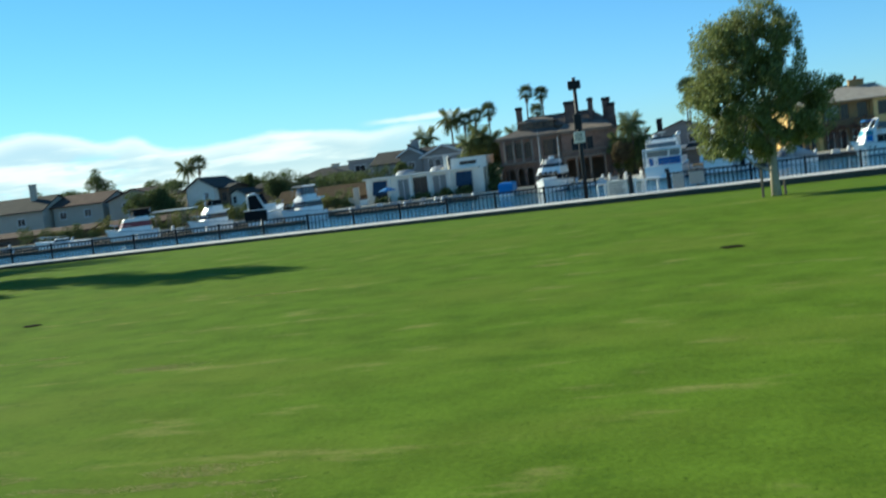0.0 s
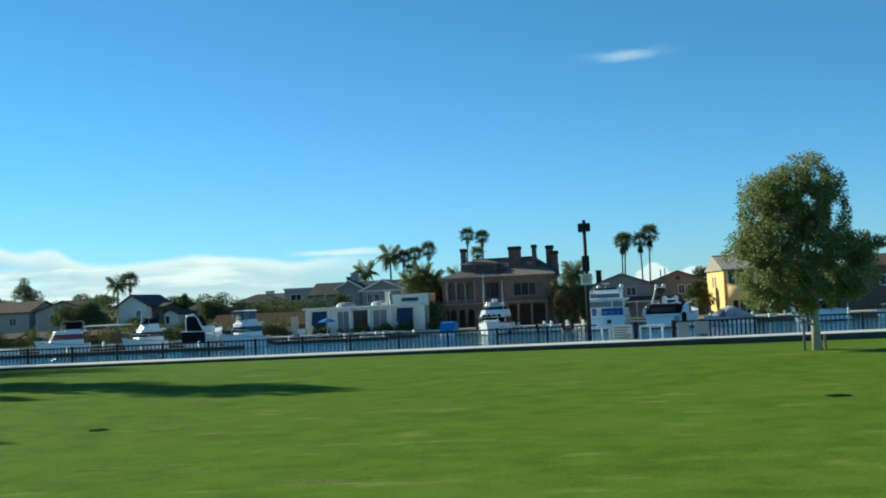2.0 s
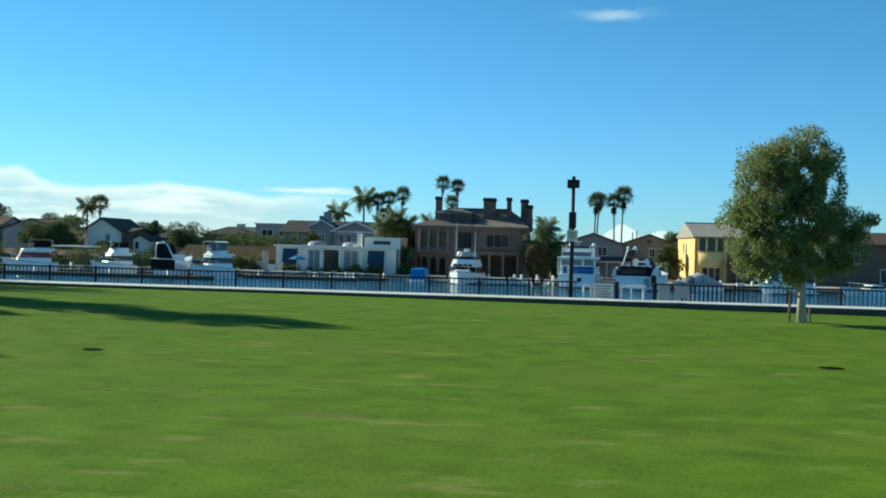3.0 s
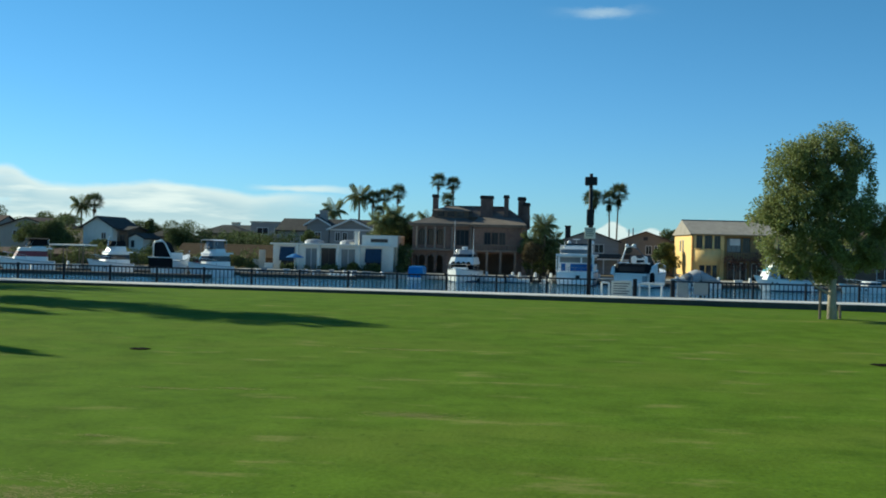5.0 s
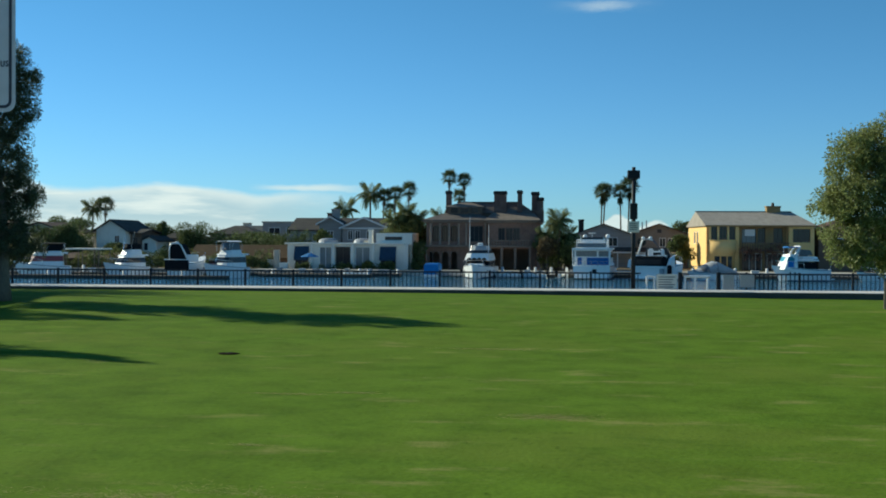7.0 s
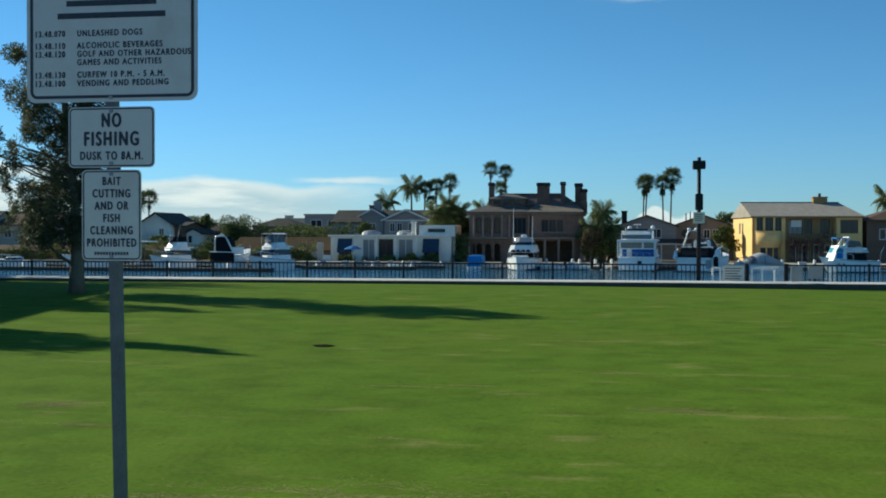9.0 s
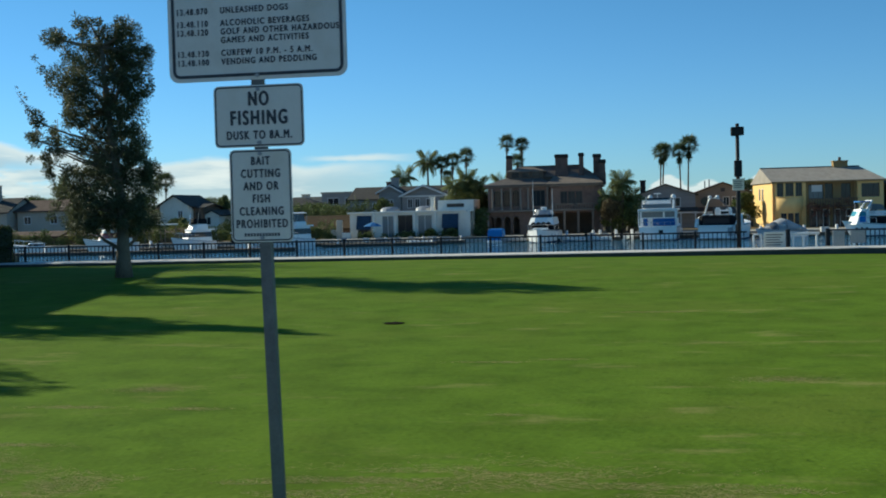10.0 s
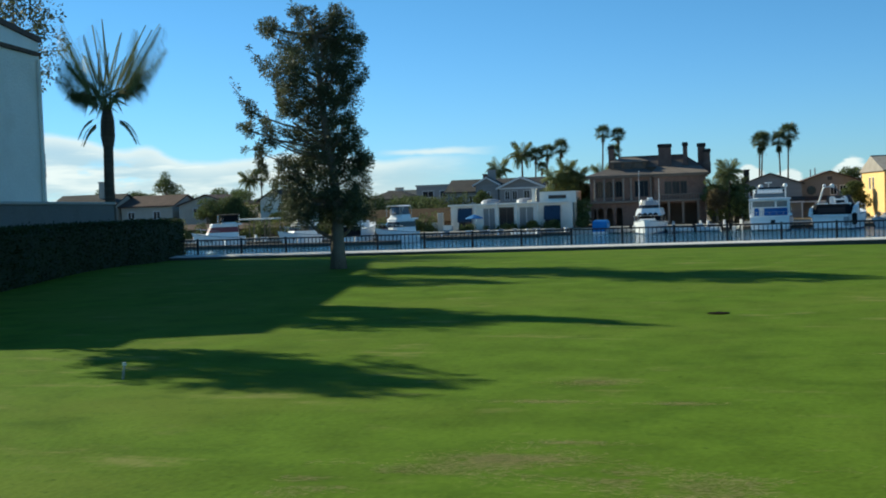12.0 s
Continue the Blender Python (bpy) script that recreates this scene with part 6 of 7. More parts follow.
    rail_line(b, [(r[0][0] - 0.05, r[0][1] - 0.06, r[0][2]) for r in rings[6:12]])
    rail_line(b, [(r[6][0] - 0.05, r[6][1] + 0.06, r[6][2]) for r in rings[6:12]])
    return b


W = WATER_Z
DEEP = W - 0.35  # the older boats lie deep in the water
maroon = boat("motor_cruiser", (-66.2, 117, DEEP), 202, 7.2, 3.2, 1.55, "white motor cruiser with a maroon window band", cabin=(-2.7, 2.2, 1.35), band=MAROON, fly=(-2.4, -0.2, 0.3), cover=BLACK_CANVAS, bimini=(-2.9, 0.2, 4.0, BLACK_CANVAS), curtain=(-2.8, 0.0, 3.35, 3.98, 0.6, BLACK_CANVAS), mast=0.4)
cruiser = boat("motor_cruiser", (-57.2, 118, DEEP), 240, 6.6, 3.2, 1.5, "white cabin cruiser with a flying bridge", cabin=(-2.7, 1.5, 1.2), fly=(-2.2, 0.3, 0.7), mast=1.3, cover=BLACK_CANVAS, curtain=(-2.2, 0.2, 3.4, 4.0, 0.55, BLACK_CANVAS))
sport = boat("sport_boat", (-49.7, 118, DEEP), 72, 5.6, 3.5, 2.0, "white sport boat with a black stern cover and dark helm curtain")
part("stern_cover", soft_box(-3.0, -2.62, -1.9, 1.9, 1.2, 2.3, 0.08, 2), BLACK_CANVAS, sport, "black canvas cover over the stern")
part("stern_rail", rod((-2.94, -1.95, 2.36), (-2.94, 1.95, 2.36), 0.05, n=8), GELCOAT, sport)
frame_line = [(-2.8, 1.2, 2.3), (-2.75, 1.23, 3.6), (-2.7, 1.1, 4.0), (-2.7, 0.7, 4.1), (-2.7, -0.2, 4.1), (-2.7, -0.65, 3.85), (-2.8, -1.75, 2.5)]
hardtop = part("hardtop_frame", tube(frame_line, [0.1, 0.09, 0.09, 0.09, 0.09, 0.09, 0.13], 8), GELCOAT, sport, "white frame round the helm", smooth=True)
part("curtain", prism([(1.15, 2.2), (1.15, 3.9), (-0.2, 4.02), (-0.6, 3.75), (-1.6, 2.2)], -2.65, -1.3, "x"), BLACK_CANVAS, sport, "dark canvas curtain round the helm")
part("radar_dome", rod((-2.5, 0.2, 4.1), (-2.5, 0.2, 4.3), 0.25, 0.2, 12), GELCOAT, sport)
part("side_fairing", soft_box(-2.9, -0.4, -1.75, -1.6, 2.1, 2.9, 0.06), GELCOAT, sport)
white_fisher = boat("sport_fisher", (-45.9, 118, DEEP), 244, 6.8, 3.2, 1.5, "white sport fisher with dark bridge curtains", cabin=(-2.9, 1.3, 1.35), fly=(-2.2, 0.2, 0.55), cover=SMOKE, bimini=(-2.2, 0.2, 4.3, GELCOAT), curtain=(-2.1, 0.2, 3.5, 4.28, 0.55, SMOKE), mast=0.7)
yacht = boat("motor_yacht", (-18.9, 127.5, W), 268, 11.5, 3.9, 1.15, "white motor yacht moored bow out with tall antennas", cabin=(-4.4, 2.4, 0.85), band_at=(0.15, 0.9), cabin_w=0.78, cabin_taper=0.12, band=BLACK_CANVAS)
brow = cabin_part("flying_bridge", yacht, -3.6, 2.3, 3.25, 2.0, 2.75, front=0.5, taper=0.22)
cabin_part("bridge_screen", yacht, -2.8, 1.5, 2.6, 2.76, 3.1, front=0.35, mat=GLASS, taper=0.15)
for k in range(4):
    part("screen_cover", loft([[(2.32, -1.3 + 0.65 * k, 2.0), (2.32, -0.65 + 0.65 * k, 2.0), (2.24, -0.72 + 0.65 * k, 2.16), (2.18, -0.975 + 0.65 * k, 2.3), (2.24, -1.23 + 0.65 * k, 2.16)], [(2.36, -1.3 + 0.65 * k, 2.0), (2.36, -0.65 + 0.65 * k, 2.0), (2.28, -0.72 + 0.65 * k, 2.16), (2.22, -0.975 + 0.65 * k, 2.3), (2.28, -1.23 + 0.65 * k, 2.16)]]), BLACK_CANVAS, brow, "scalloped black screen cover")
cabin_part("canvas_enclosure", yacht, -2.9, 0.4, 2.1, 3.1, 3.6, front=0.4, mat=GELGREY, taper=0.2, label="grey canvas round the upper helm")
part("bimini_frame", tube([(0.2, -1.1, 3.0), (-0.1, -1.05, 3.62), (-0.1, 0, 3.75), (-0.1, 1.05, 3.62), (0.2, 1.1, 3.0)], [0.035] * 5, 6), STEEL, yacht)
part("helm_seat", soft_box(-1.0, -0.5, -0.35, 0.35, 3.5, 3.95, 0.08), GELCOAT, yacht)
for y, h in ((-1.2, 7.0), (1.3, 6.0)):
    part("antenna", rod((0.6, y, 2.7), (0.4, y, h), 0.045, 0.02, 6), WHITE_TRIM, yacht)
part("anchor_pulpit", soft_box(5.0, 6.3, -0.25, 0.25, 1.5, 1.6, 0.04), GELCOAT, yacht)
part("foredeck_trunk", soft_box(1.6, 3.4, -1.0, 1.0, 1.3, 1.62, 0.12, 2), GELCOAT, yacht, "white foredeck hatch trunk")
for y in (-1.75, 1.75):
    part("side_rail", rod((-4.0, y, 1.9), (2.6, y, 1.9), 0.025, n=6), STEEL, yacht)
    part("fender", rod((0.5, y * 1.12, 0.35), (0.5, y * 1.12, 0.95), 0.13, n=8), PILE, yacht)
trawler = boat("trawler_yacht", (-5.85, 127.4, W), 86, 10.8, 4.4, 1.5, "white trawler yacht with blue stern window covers", cabin=(-4.2, 2.8, 1.7), band=GLASS, band_at=(0.55, 0.9), cabin_taper=0.04, cabin_w=0.88)
part("saloon_bulkhead", pierced(-1.94, 1.94, 1.5, 3.2, -0.04, 0.04, [(-1.75, 0.55, 1.62, 2.36), (1.15, 1.55, 1.62, 2.36), (-1.75, 0.5, 2.5, 3.1), (0.7, 1.75, 2.5, 3.1)]), GELCOAT, trawler).matrix_basis = pose(-4.27, 0, 0, 0, 0, -90)
for y0, y1 in ((-0.5, 1.75), (-1.75, -0.7)):
    part("stern_window", box(-4.26, -4.22, y0, y1, 2.5, 3.1), SHEER, trawler)
part("window_cover", soft_box(-4.36, -4.3, -1.78, 0.58, 1.6, 2.38, 0.02), BLUE_CANVAS, trawler, "royal blue canvas window cover")
part("window_cover", soft_box(-4.36, -4.3, 1.12, 1.58, 1.6, 2.38, 0.02), BLUE_CANVAS, trawler, "royal blue canvas window cover")
part("transom_hatch", soft_box(-5.46, -5.4, -0.55, -0.1, 0.75, 1.15, 0.02), GLASS, trawler)
for y in (-2.0, -1.35, -0.7, 0.0, 0.7, 1.35, 2.0):
    part("rail_post", rod((-5.3, y, 1.45), (-5.3, y, 2.0), 0.022, n=6), STEEL, trawler)
part("cockpit_rail", rod((-5.3, -2.0, 2.0), (-5.3, 2.0, 2.0), 0.03, n=6), STEEL, trawler)
part("roof_overhang", soft_box(-5.4, 2.2, -2.1, 2.1, 3.22, 3.42, 0.06, 2), GELCOAT, trawler)
for y in (-2.0, 2.0):
    part("roof_post", rod((-5.3, y, 1.5), (-5.3, y, 3.25), 0.05, n=8), GELCOAT, trawler)
part("bridge_rail", rod((-5.1, -1.6, 4.35), (-5.1, 1.6, 4.35), 0.04, n=6), GELCOAT, trawler)
for z in (3.75, 4.05):
    part("bridge_rail", rod((-5.1, -1.6, z), (-5.1, 1.6, z), 0.025, n=6), GELCOAT, trawler)
for y in (-1.6, 1.6):
    part("bridge_rail", rod((-5.1, y, 4.35), (-1.0, y, 4.35), 0.04, n=6), GELCOAT, trawler)
for x in (-5.1, -3.7, -2.4, -1.0):
    for y in (-1.6, 1.6) if x > -5 else (-1.6, -0.8, 0.0, 0.8, 1.6):
        part("bridge_post", rod((x, y, 3.42), (x, y, 4.35), 0.03, n=6), GELCOAT, trawler)
cabin_part("flying_bridge", trawler, -3.3, -0.4, 2.7, 3.42, 4.3, front=0.5, taper=0.12)
cabin_part("bridge_screen", trawler, -2.9, -0.8, 2.4, 4.3, 4.6, front=0.4, mat=GLASS, taper=0.1)
part("weather_cloth", soft_box(-5.14, -5.1, -1.55, 1.55, 3.5, 3.95, 0.01), SHEER, trawler, "pale weather cloth on the bridge rail")
part("radar_mast", rod((-2.0, 0.15, 4.3), (-2.1, 0.15, 5.0), 0.06, 0.04, 8), GELCOAT, trawler)
part("radar_bar", soft_box(-2.4, -1.8, -0.25, 0.55, 5.0, 5.12, 0.04), GELCOAT, trawler)
for y, z in ((-1.55, 4.55), (0.95, 4.5)):
    part("radar_dome", loft([[(-2.0 + r * math.cos(k * math.tau / 10), y + r * math.sin(k * math.tau / 10), z + zz) for k in range(10)] for r, zz in ((0.2, 0.0), (0.27, 0.14), (0.2, 0.34), (0.05, 0.42))]), GELCOAT, trawler, "white radar dome", smooth=True)
    part("dome_stalk", rod((-2.0, y, 3.42), (-2.0, y, z), 0.04, n=6), GELCOAT, trawler)
part("dinghy_davit", tube([(-4.6, 1.2, 3.42), (-4.6, 1.2, 4.4), (-5.0, 1.2, 4.75)], [0.05, 0.05, 0.03], 6), GELCOAT, trawler)
express = boat("motor_yacht", (1.35, 125.0, W), 70, 9.0, 4.4, 1.55, "white express yacht with a black cockpit cover")
# a rounded black cover over the cockpit behind a raised white rim
def cover_ring(k, z, grow=0.0):
    w, a, b = 1.98 - 0.14 * k + grow, -4.62 + 0.1 * k - grow, -0.4 - 0.5 * k
    return [(a + 0.35, -w, z), (a, -w + 0.4, z), (a, w - 0.4, z), (a + 0.35, w, z), (b, w * 0.92, z), (b, -w * 0.92, z)]


cover = part("cockpit_cover", loft([cover_ring(k, z) for k, z in ((0.0, 1.45), (0.2, 2.0), (0.5, 2.42), (1.2, 2.6))]), BLACK_CANVAS, express, "tight black canvas cockpit cover")
part("cover_window", soft_box(-4.64, -4.56, -1.35, 1.35, 1.75, 2.25, 0.02), GLASS, cover, "dark plastic cover window")
part("transom_rim", loft([cover_ring(0.0, z, g) for z, g in ((1.3, 0.05), (1.52, 0.09), (1.56, 0.02))]), GELCOAT, express)
for s_ in (1, -1):
    part("coaming", tube([(-4.5, s_ * 2.05, 1.6), (-3.6, s_ * 2.1, 2.3), (-2.0, s_ * 2.0, 2.62), (0.6, s_ * 1.5, 2.7)], [0.12, 0.16, 0.12, 0.06], 8), GELCOAT, express, smooth=True)
    part("stern_wing", loft([[(-4.6, s_ * 2.05, 1.3), (-4.6, s_ * 2.35, 1.45), (-4.3, s_ * 2.3, 2.2), (-4.2, s_ * 2.05, 2.3)], [(-2.6, s_ * 2.05, 1.3), (-2.6, s_ * 2.3, 1.45), (-2.6, s_ * 2.25, 2.45), (-2.6, s_ * 2.05, 2.5)]]), GELCOAT, express)
arch = part("radar_arch", tube([(-2.4, 1.95, 2.2), (-2.7, 1.72, 2.9), (-3.1, 1.35, 3.7), (-3.3, 1.1, 4.3), (-3.35, 0.5, 4.42), (-3.3, -0.05, 4.3)], [0.13, 0.1, 0.085, 0.08, 0.07, 0.07], 8), GELCOAT, express, smooth=True)
# the leg turned from the sun: its shade is given by the dark material
part("arch_leg", tube([(-3.3, -0.05, 4.3), (-2.9, -0.5, 3.7), (-2.5, -0.8, 3.0), (-2.3, -1.0, 2.4)], [0.09, 0.06, 0.06, 0.07], 8), SMOKE, arch, "arch leg with its shade as a dark colour", smooth=True)
part("helm_screen", loft([[(x0, -w, 2.55), (x0, w, 2.55), (x1, w * 0.8, 3.45), (x1, -w * 0.8, 3.45)] for x0, x1, w in ((-1.2, -1.7, 1.45), (0.3, -0.9, 1.2))]), SMOKE, express, "smoked helm windscreen")
for y in (-0.75, 0.45):
    part("helm_seat", soft_box(-2.6, -2.2, y - 0.3, y + 0.3, 2.5, 3.4, 0.12, 2), GELCOAT, express)
for y, r0 in ((1.0, 0.2), (0.2, 0.22)):
    part("radar_dome", loft([[(-3.35 + r * r0 * math.cos(k * math.tau / 12), y + r * r0 * math.sin(k * math.tau / 12), 4.42 + zz * r0) for k in range(12)] for r, zz in ((0.85, 0.0), (1.0, 0.6), (0.7, 1.15), (0.2, 1.3))]), GELCOAT, arch, smooth=True)
wet_bar = part("wet_bar", soft_box(-3.9, -3.2, -1.35, -0.1, 2.55, 3.15, 0.1, 2), GELCOAT, express)
part("bar_lid", soft_box(-3.95, -3.85, -1.15, -0.3, 2.7, 3.0, 0.03), GLASS, wet_bar)
for y in (-1.7, -1.0, -0.2, 0.6, 1.4):
    part("seat_back", soft_box(-4.35, -4.05, y - 0.22, y + 0.22, 2.5, 2.74, 0.09, 2), GELCOAT, express)
part("transom_door", soft_box(-4.68, -4.6, -1.7, -1.2, 0.4, 1.3, 0.03), GELGREY, express)
part("outboard", soft_box(-5.2, -4.75, -2.6, -2.15, 0.5, 1.7, 0.1, 2), BLACK_CANVAS, express)
covered = boat("covered_boat", (6.9, 127, DEEP), 205, 5.6, 2.6, 1.0, "small boat under a grey fitted cover")
# the cover: humped over the windscreen, drawn tight to the gunwale fore and aft
def cover_section(x, w, h, n=11):
    return [(x, w * math.cos(math.pi * k / (n - 1)), 0.98 + (h - 0.98) * math.sin(math.pi * k / (n - 1)) ** 0.7) for k in range(n)]


part("fitted_cover", loft([cover_section(*row) for row in ((-2.85, 1.1, 1.15), (-2.3, 1.3, 1.55), (-1.5, 1.32, 1.9), (-0.7, 1.3, 2.3), (-0.2, 1.26, 2.38), (0.4, 1.2, 2.2), (1.1, 1.0, 1.75), (1.8, 0.66, 1.5), (2.5, 0.2, 1.3))]), GELGREY, covered, "taut grey fitted cover", smooth=True)
part("cover_seam", tube([(-0.2, 1.29 * math.cos(math.pi * k / 10), 1.0 + 1.4 * math.sin(math.pi * k / 10) ** 0.7) for k in range(11)], [0.03] * 11, 6), SMOKE, covered)
part("bow_cover", loft([cover_section(*row, 9) for row in ((0.75, 1.14, 2.03), (1.15, 1.0, 1.78), (1.5, 0.84, 1.66))]), SMOKE, covered, "dark windscreen panel of the cover", smooth=True)
fisher = boat("sport_fisher", (15.75, 123.6, W), 188, 5.6, 3.0, 1.25, "white sport fisher with blue windows and blue top")
house_block = cabin_part("deckhouse", fisher, 0.55, 2.3, 2.5, 1.25, 2.85, front=0.75, back=0.0, taper=0.12)
part("side_window", soft_box(0.95, 1.6, 1.16, 1.26, 1.5, 2.1, 0.02), BLUE_TARP, house_block, "bright blue side window cover")
cabin_part("windscreen", house_block, 0.9, 2.3, 2.5, 1.25, 2.85, front=0.75, back=0.0, taper=0.12, mat=TEAL, lo=0.55, hi=0.85, grow=0.015)
part("cockpit_curtain", loft([[(-1.6, y, 1.3), (0.5, y, 1.3), (0.5, y, 2.1), (-1.3, y, 2.05)] for y in (-1.2, 1.25)]), BLACK_CANVAS, fisher, "black canvas cockpit curtain")
part("hardtop", soft_box(-1.7, 0.6, -1.3, 1.3, 2.12, 2.3, 0.05), GELCOAT, fisher)
part("top_dinghy", loft([[(x, -0.7 * w, 2.35), (x, 0.7 * w, 2.35), (x, 0.62 * w, 2.55 + 0.1 * w), (x, -0.62 * w, 2.55 + 0.1 * w)] for x, w in ((-1.9, 0.3), (-1.4, 0.9), (-0.2, 1.0), (0.4, 0.7))]), GELCOAT, fisher, "small white dinghy on the top")
for s_ in (1, -1):
    part("arch_leg", tube([(1.0, s_ * 1.1, 2.5), (0.55, s_ * 1.05, 3.1), (0.2, s_ * 0.95, 3.7)], [0.12, 0.1, 0.08], 6), GELCOAT, fisher, smooth=True)
part("arch_top", rod((0.2, -0.95, 3.7), (0.2, 0.95, 3.7), 0.08, n=8), GELCOAT, fisher)
part("bridge_curtain", loft([[(-1.2, y, 2.75), (0.35, y, 2.75), (0.1, y, 3.4), (-0.9, y, 3.3)] for y in (-0.8, 0.8)]), SMOKE, fisher, "dark canvas curtain")
part("bimini_top", soft_box(0.35, 1.5, -1.0, 1.0, 3.55, 3.68, 0.05), BLUE_TARP, fisher, "blue canvas sun top")
for x in (0.5, 1.4):
    for y in (-0.95, 0.95):
        part("strut", rod((x, y, 2.6), (x, y, 3.6), 0.025, n=5), STEEL, fisher)
part("rod_holder", tube([(-2.9, 1.2, 1.4), (-3.0, 1.3, 2.2), (-3.3, 1.35, 2.9)], [0.03, 0.025, 0.012], 5), STEEL, fisher)
boat("runabout", (-76.0, 118, DEEP), 188, 6.5, 2.3, 1.2, "small white open runabout", cabin=(-0.6, 1.2, 0.5))
boat("runabout", (25.5, 126, DEEP), 195, 7.0, 2.5, 1.0, "small white open runabout", cabin=(-0.8, 1.4, 0.6))

part("deck_cover", soft_box(1.5, 2.4, -0.7, 0.5, 1.6, 2.25, 0.2, 2), BLACK_CANVAS, white_fisher, "dark canvas bundle on the foredeck")
part("deck_cover", soft_box(2.0, 2.5, -0.2, 0.7, 1.6, 1.95, 0.12, 2), MAROON, white_fisher, "red bundle on the foredeck")
yacht.scale = (1.0, 0.87, 1.0)
for b, k in ((maroon, 0.8), (cruiser, 0.78), (sport, 0.82), (white_fisher, 0.84)):
    b.scale = (k, k, 1.0)

# cream terrace wall and steps beside the white house
terrace = thing("terrace_wall", (-46.1, 136.5, SHORE_Z), "stepped cream stucco terrace wall by the dock", "wall")
part("pillar", soft_box(0.4, 1.1, 0, 0.7, 0, 2.7, 0.05), CREAM, terrace)
part("wall_body", soft_box(1.1, 2.2, 0.1, 0.6, 0, 1.1, 0.04), STUCCO, terrace)
part("wall_body", soft_box(-0.4, 0.4, 0.1, 0.6, 0, 1.5, 0.04), CREAM, terrace)

# covered craft on a lift
lift = thing("covered_craft", (-24.6, 130.0, W), "small craft under a bright blue tarpaulin", "boat")
part("float", soft_box(-0.9, 0.9, -1.6, 1.6, -0.2, 0.25, 0.06), GELCOAT, lift)
part("tarpaulin", loft([[(x * k, y * k2, z) for x, y in ((-0.85, -1.5), (0.85, -1.5), (0.85, 1.5), (-0.85, 1.5))] for k, k2, z in ((1.0, 1.0, 0.25), (1.0, 1.0, 1.1), (0.94, 0.96, 1.4), (0.8, 0.85, 1.55))]), BLUE_TARP, lift, "bright blue tarpaulin")

# ---- docks and their piles ----
def dock(x, y, w, d, piles, pile_top=1.1):
    root = thing("dock", (x, y, W), "grey timber floating dock", "dock", group="docks along the shore")
    part("float", box(-w / 2, w / 2, -d / 2, d / 2, -0.3, 0.28), DARK_CONCRETE, root)
    part("decking", soft_box(-w / 2 - 0.05, w / 2 + 0.05, -d / 2 - 0.05, d / 2 + 0.05, 0.28, 0.38, 0.02), TIMBER, root)
    for px_, py_ in piles:
        pl = part("mooring_post", rod((px_, py_, -2.8), (px_, py_, pile_top), 0.16, n=10), PILE, root, smooth=True)
        part("post_cap", rod((px_, py_, pile_top), (px_, py_, pile_top + 0.08), 0.17, 0.1, 10), PILE, pl)
    return root


dock(-38.0, 127.5, 20, 1.8, [(-9, 0.9), (-4.5, 0.9), (0.5, 0.9), (5, 0.9), (9.5, 0.9)], 0.8)
dock(-14.0, 128.5, 7.5, 1.8, [(-2.4, 0.9), (0.6, 0.9), (1.4, 0.9), (3.2, 0.9)], 1.1)
dock(2.0, 130.0, 26, 1.8, [(-11, -0.9), (-5.5, 0.9), (3.3, 0.9), (8, 0.9), (11.5, 0.9)])
dock(-60.0, 123.5, 30, 1.8, [(-13, 0.9), (-5, 0.9), (2, 0.9), (8, 0.9), (13, 0.9)])
dock(-63.0, 113.4, 38, 1.3, [(-17, 0.5), (-9.5, 0.5), (-1, 0.5), (7.5, 0.5), (14, 0.5)], 0.9)
dock(-37.0, 123.0, 13, 1.3, [(-5, 0.5), (1.5, 0.5), (6, 0.5)], 0.8)
dock(-88.0, 124.0, 22, 1.8, [(-9, 0.9), (0, 0.9), (9, 0.9)])
dock(27.0, 130.0, 18, 1.8, [(-7, -0.9), (0, 0.9), (7, 0.9)])

def dock_box(x, y, w, h, mat, label, name="dock_box"):
    root = thing(name, (x, y, W + 0.38), label, "dock box", group="boxes on the docks")
    part("body", soft_box(-w / 2, w / 2, -0.35, 0.35, 0, h * 0.75, 0.03), mat, root)
    part("lid", soft_box(-w / 2 - 0.04, w / 2 + 0.04, -0.39, 0.39, h * 0.75, h, 0.04, 2), mat, root)


rb = random.Random(3)
for x0, y0, n, span in ((-38.0, 127.5, 9, 18), (-14.0, 128.5, 3, 6), (2.0, 130.0, 7, 24), (-60.0, 123.5, 9, 28), (-88.0, 124.0, 5, 20)):
    for i in range(n):
        dock_box(x0 - span / 2 + span * (i + 0.5) / n + rb.uniform(-0.6, 0.6), y0 - 0.2, rb.uniform(0.4, 1.0), rb.uniform(0.3, 0.6), PILE if rb.random() < 0.35 else GELGREY, "pale moulded locker on a dock")


def dinghy(x, y, turn, mat, label):
    root = thing("dinghy", (x, y, W), label, "dinghy", turn, group="dinghies at the docks")
    rings = hull_rings(2.9, 1.4, 0.45, 0.5, 0.3, 0.2)
    part("hull", loft(rings), mat, root)
    part("thwart", soft_box(-0.3, 0.0, -0.55, 0.55, 0.46, 0.52, 0.01), TIMBER, root)
    part("outboard", soft_box(-1.65, -1.35, -0.16, 0.16, 0.1, 0.85, 0.06), BLACK_CANVAS, root)


dinghy(-15.6, 126.9, 185, GELCOAT, "small white dinghy beside a dock")
dinghy(-12.6, 126.8, 170, GELCOAT, "small white dinghy beside a dock")
dinghy(-22.6, 128.9, 200, GELGREY, "small grey dinghy beside a dock")
dinghy(-33.0, 126.0, 182, GELCOAT, "small white dinghy beside a dock")
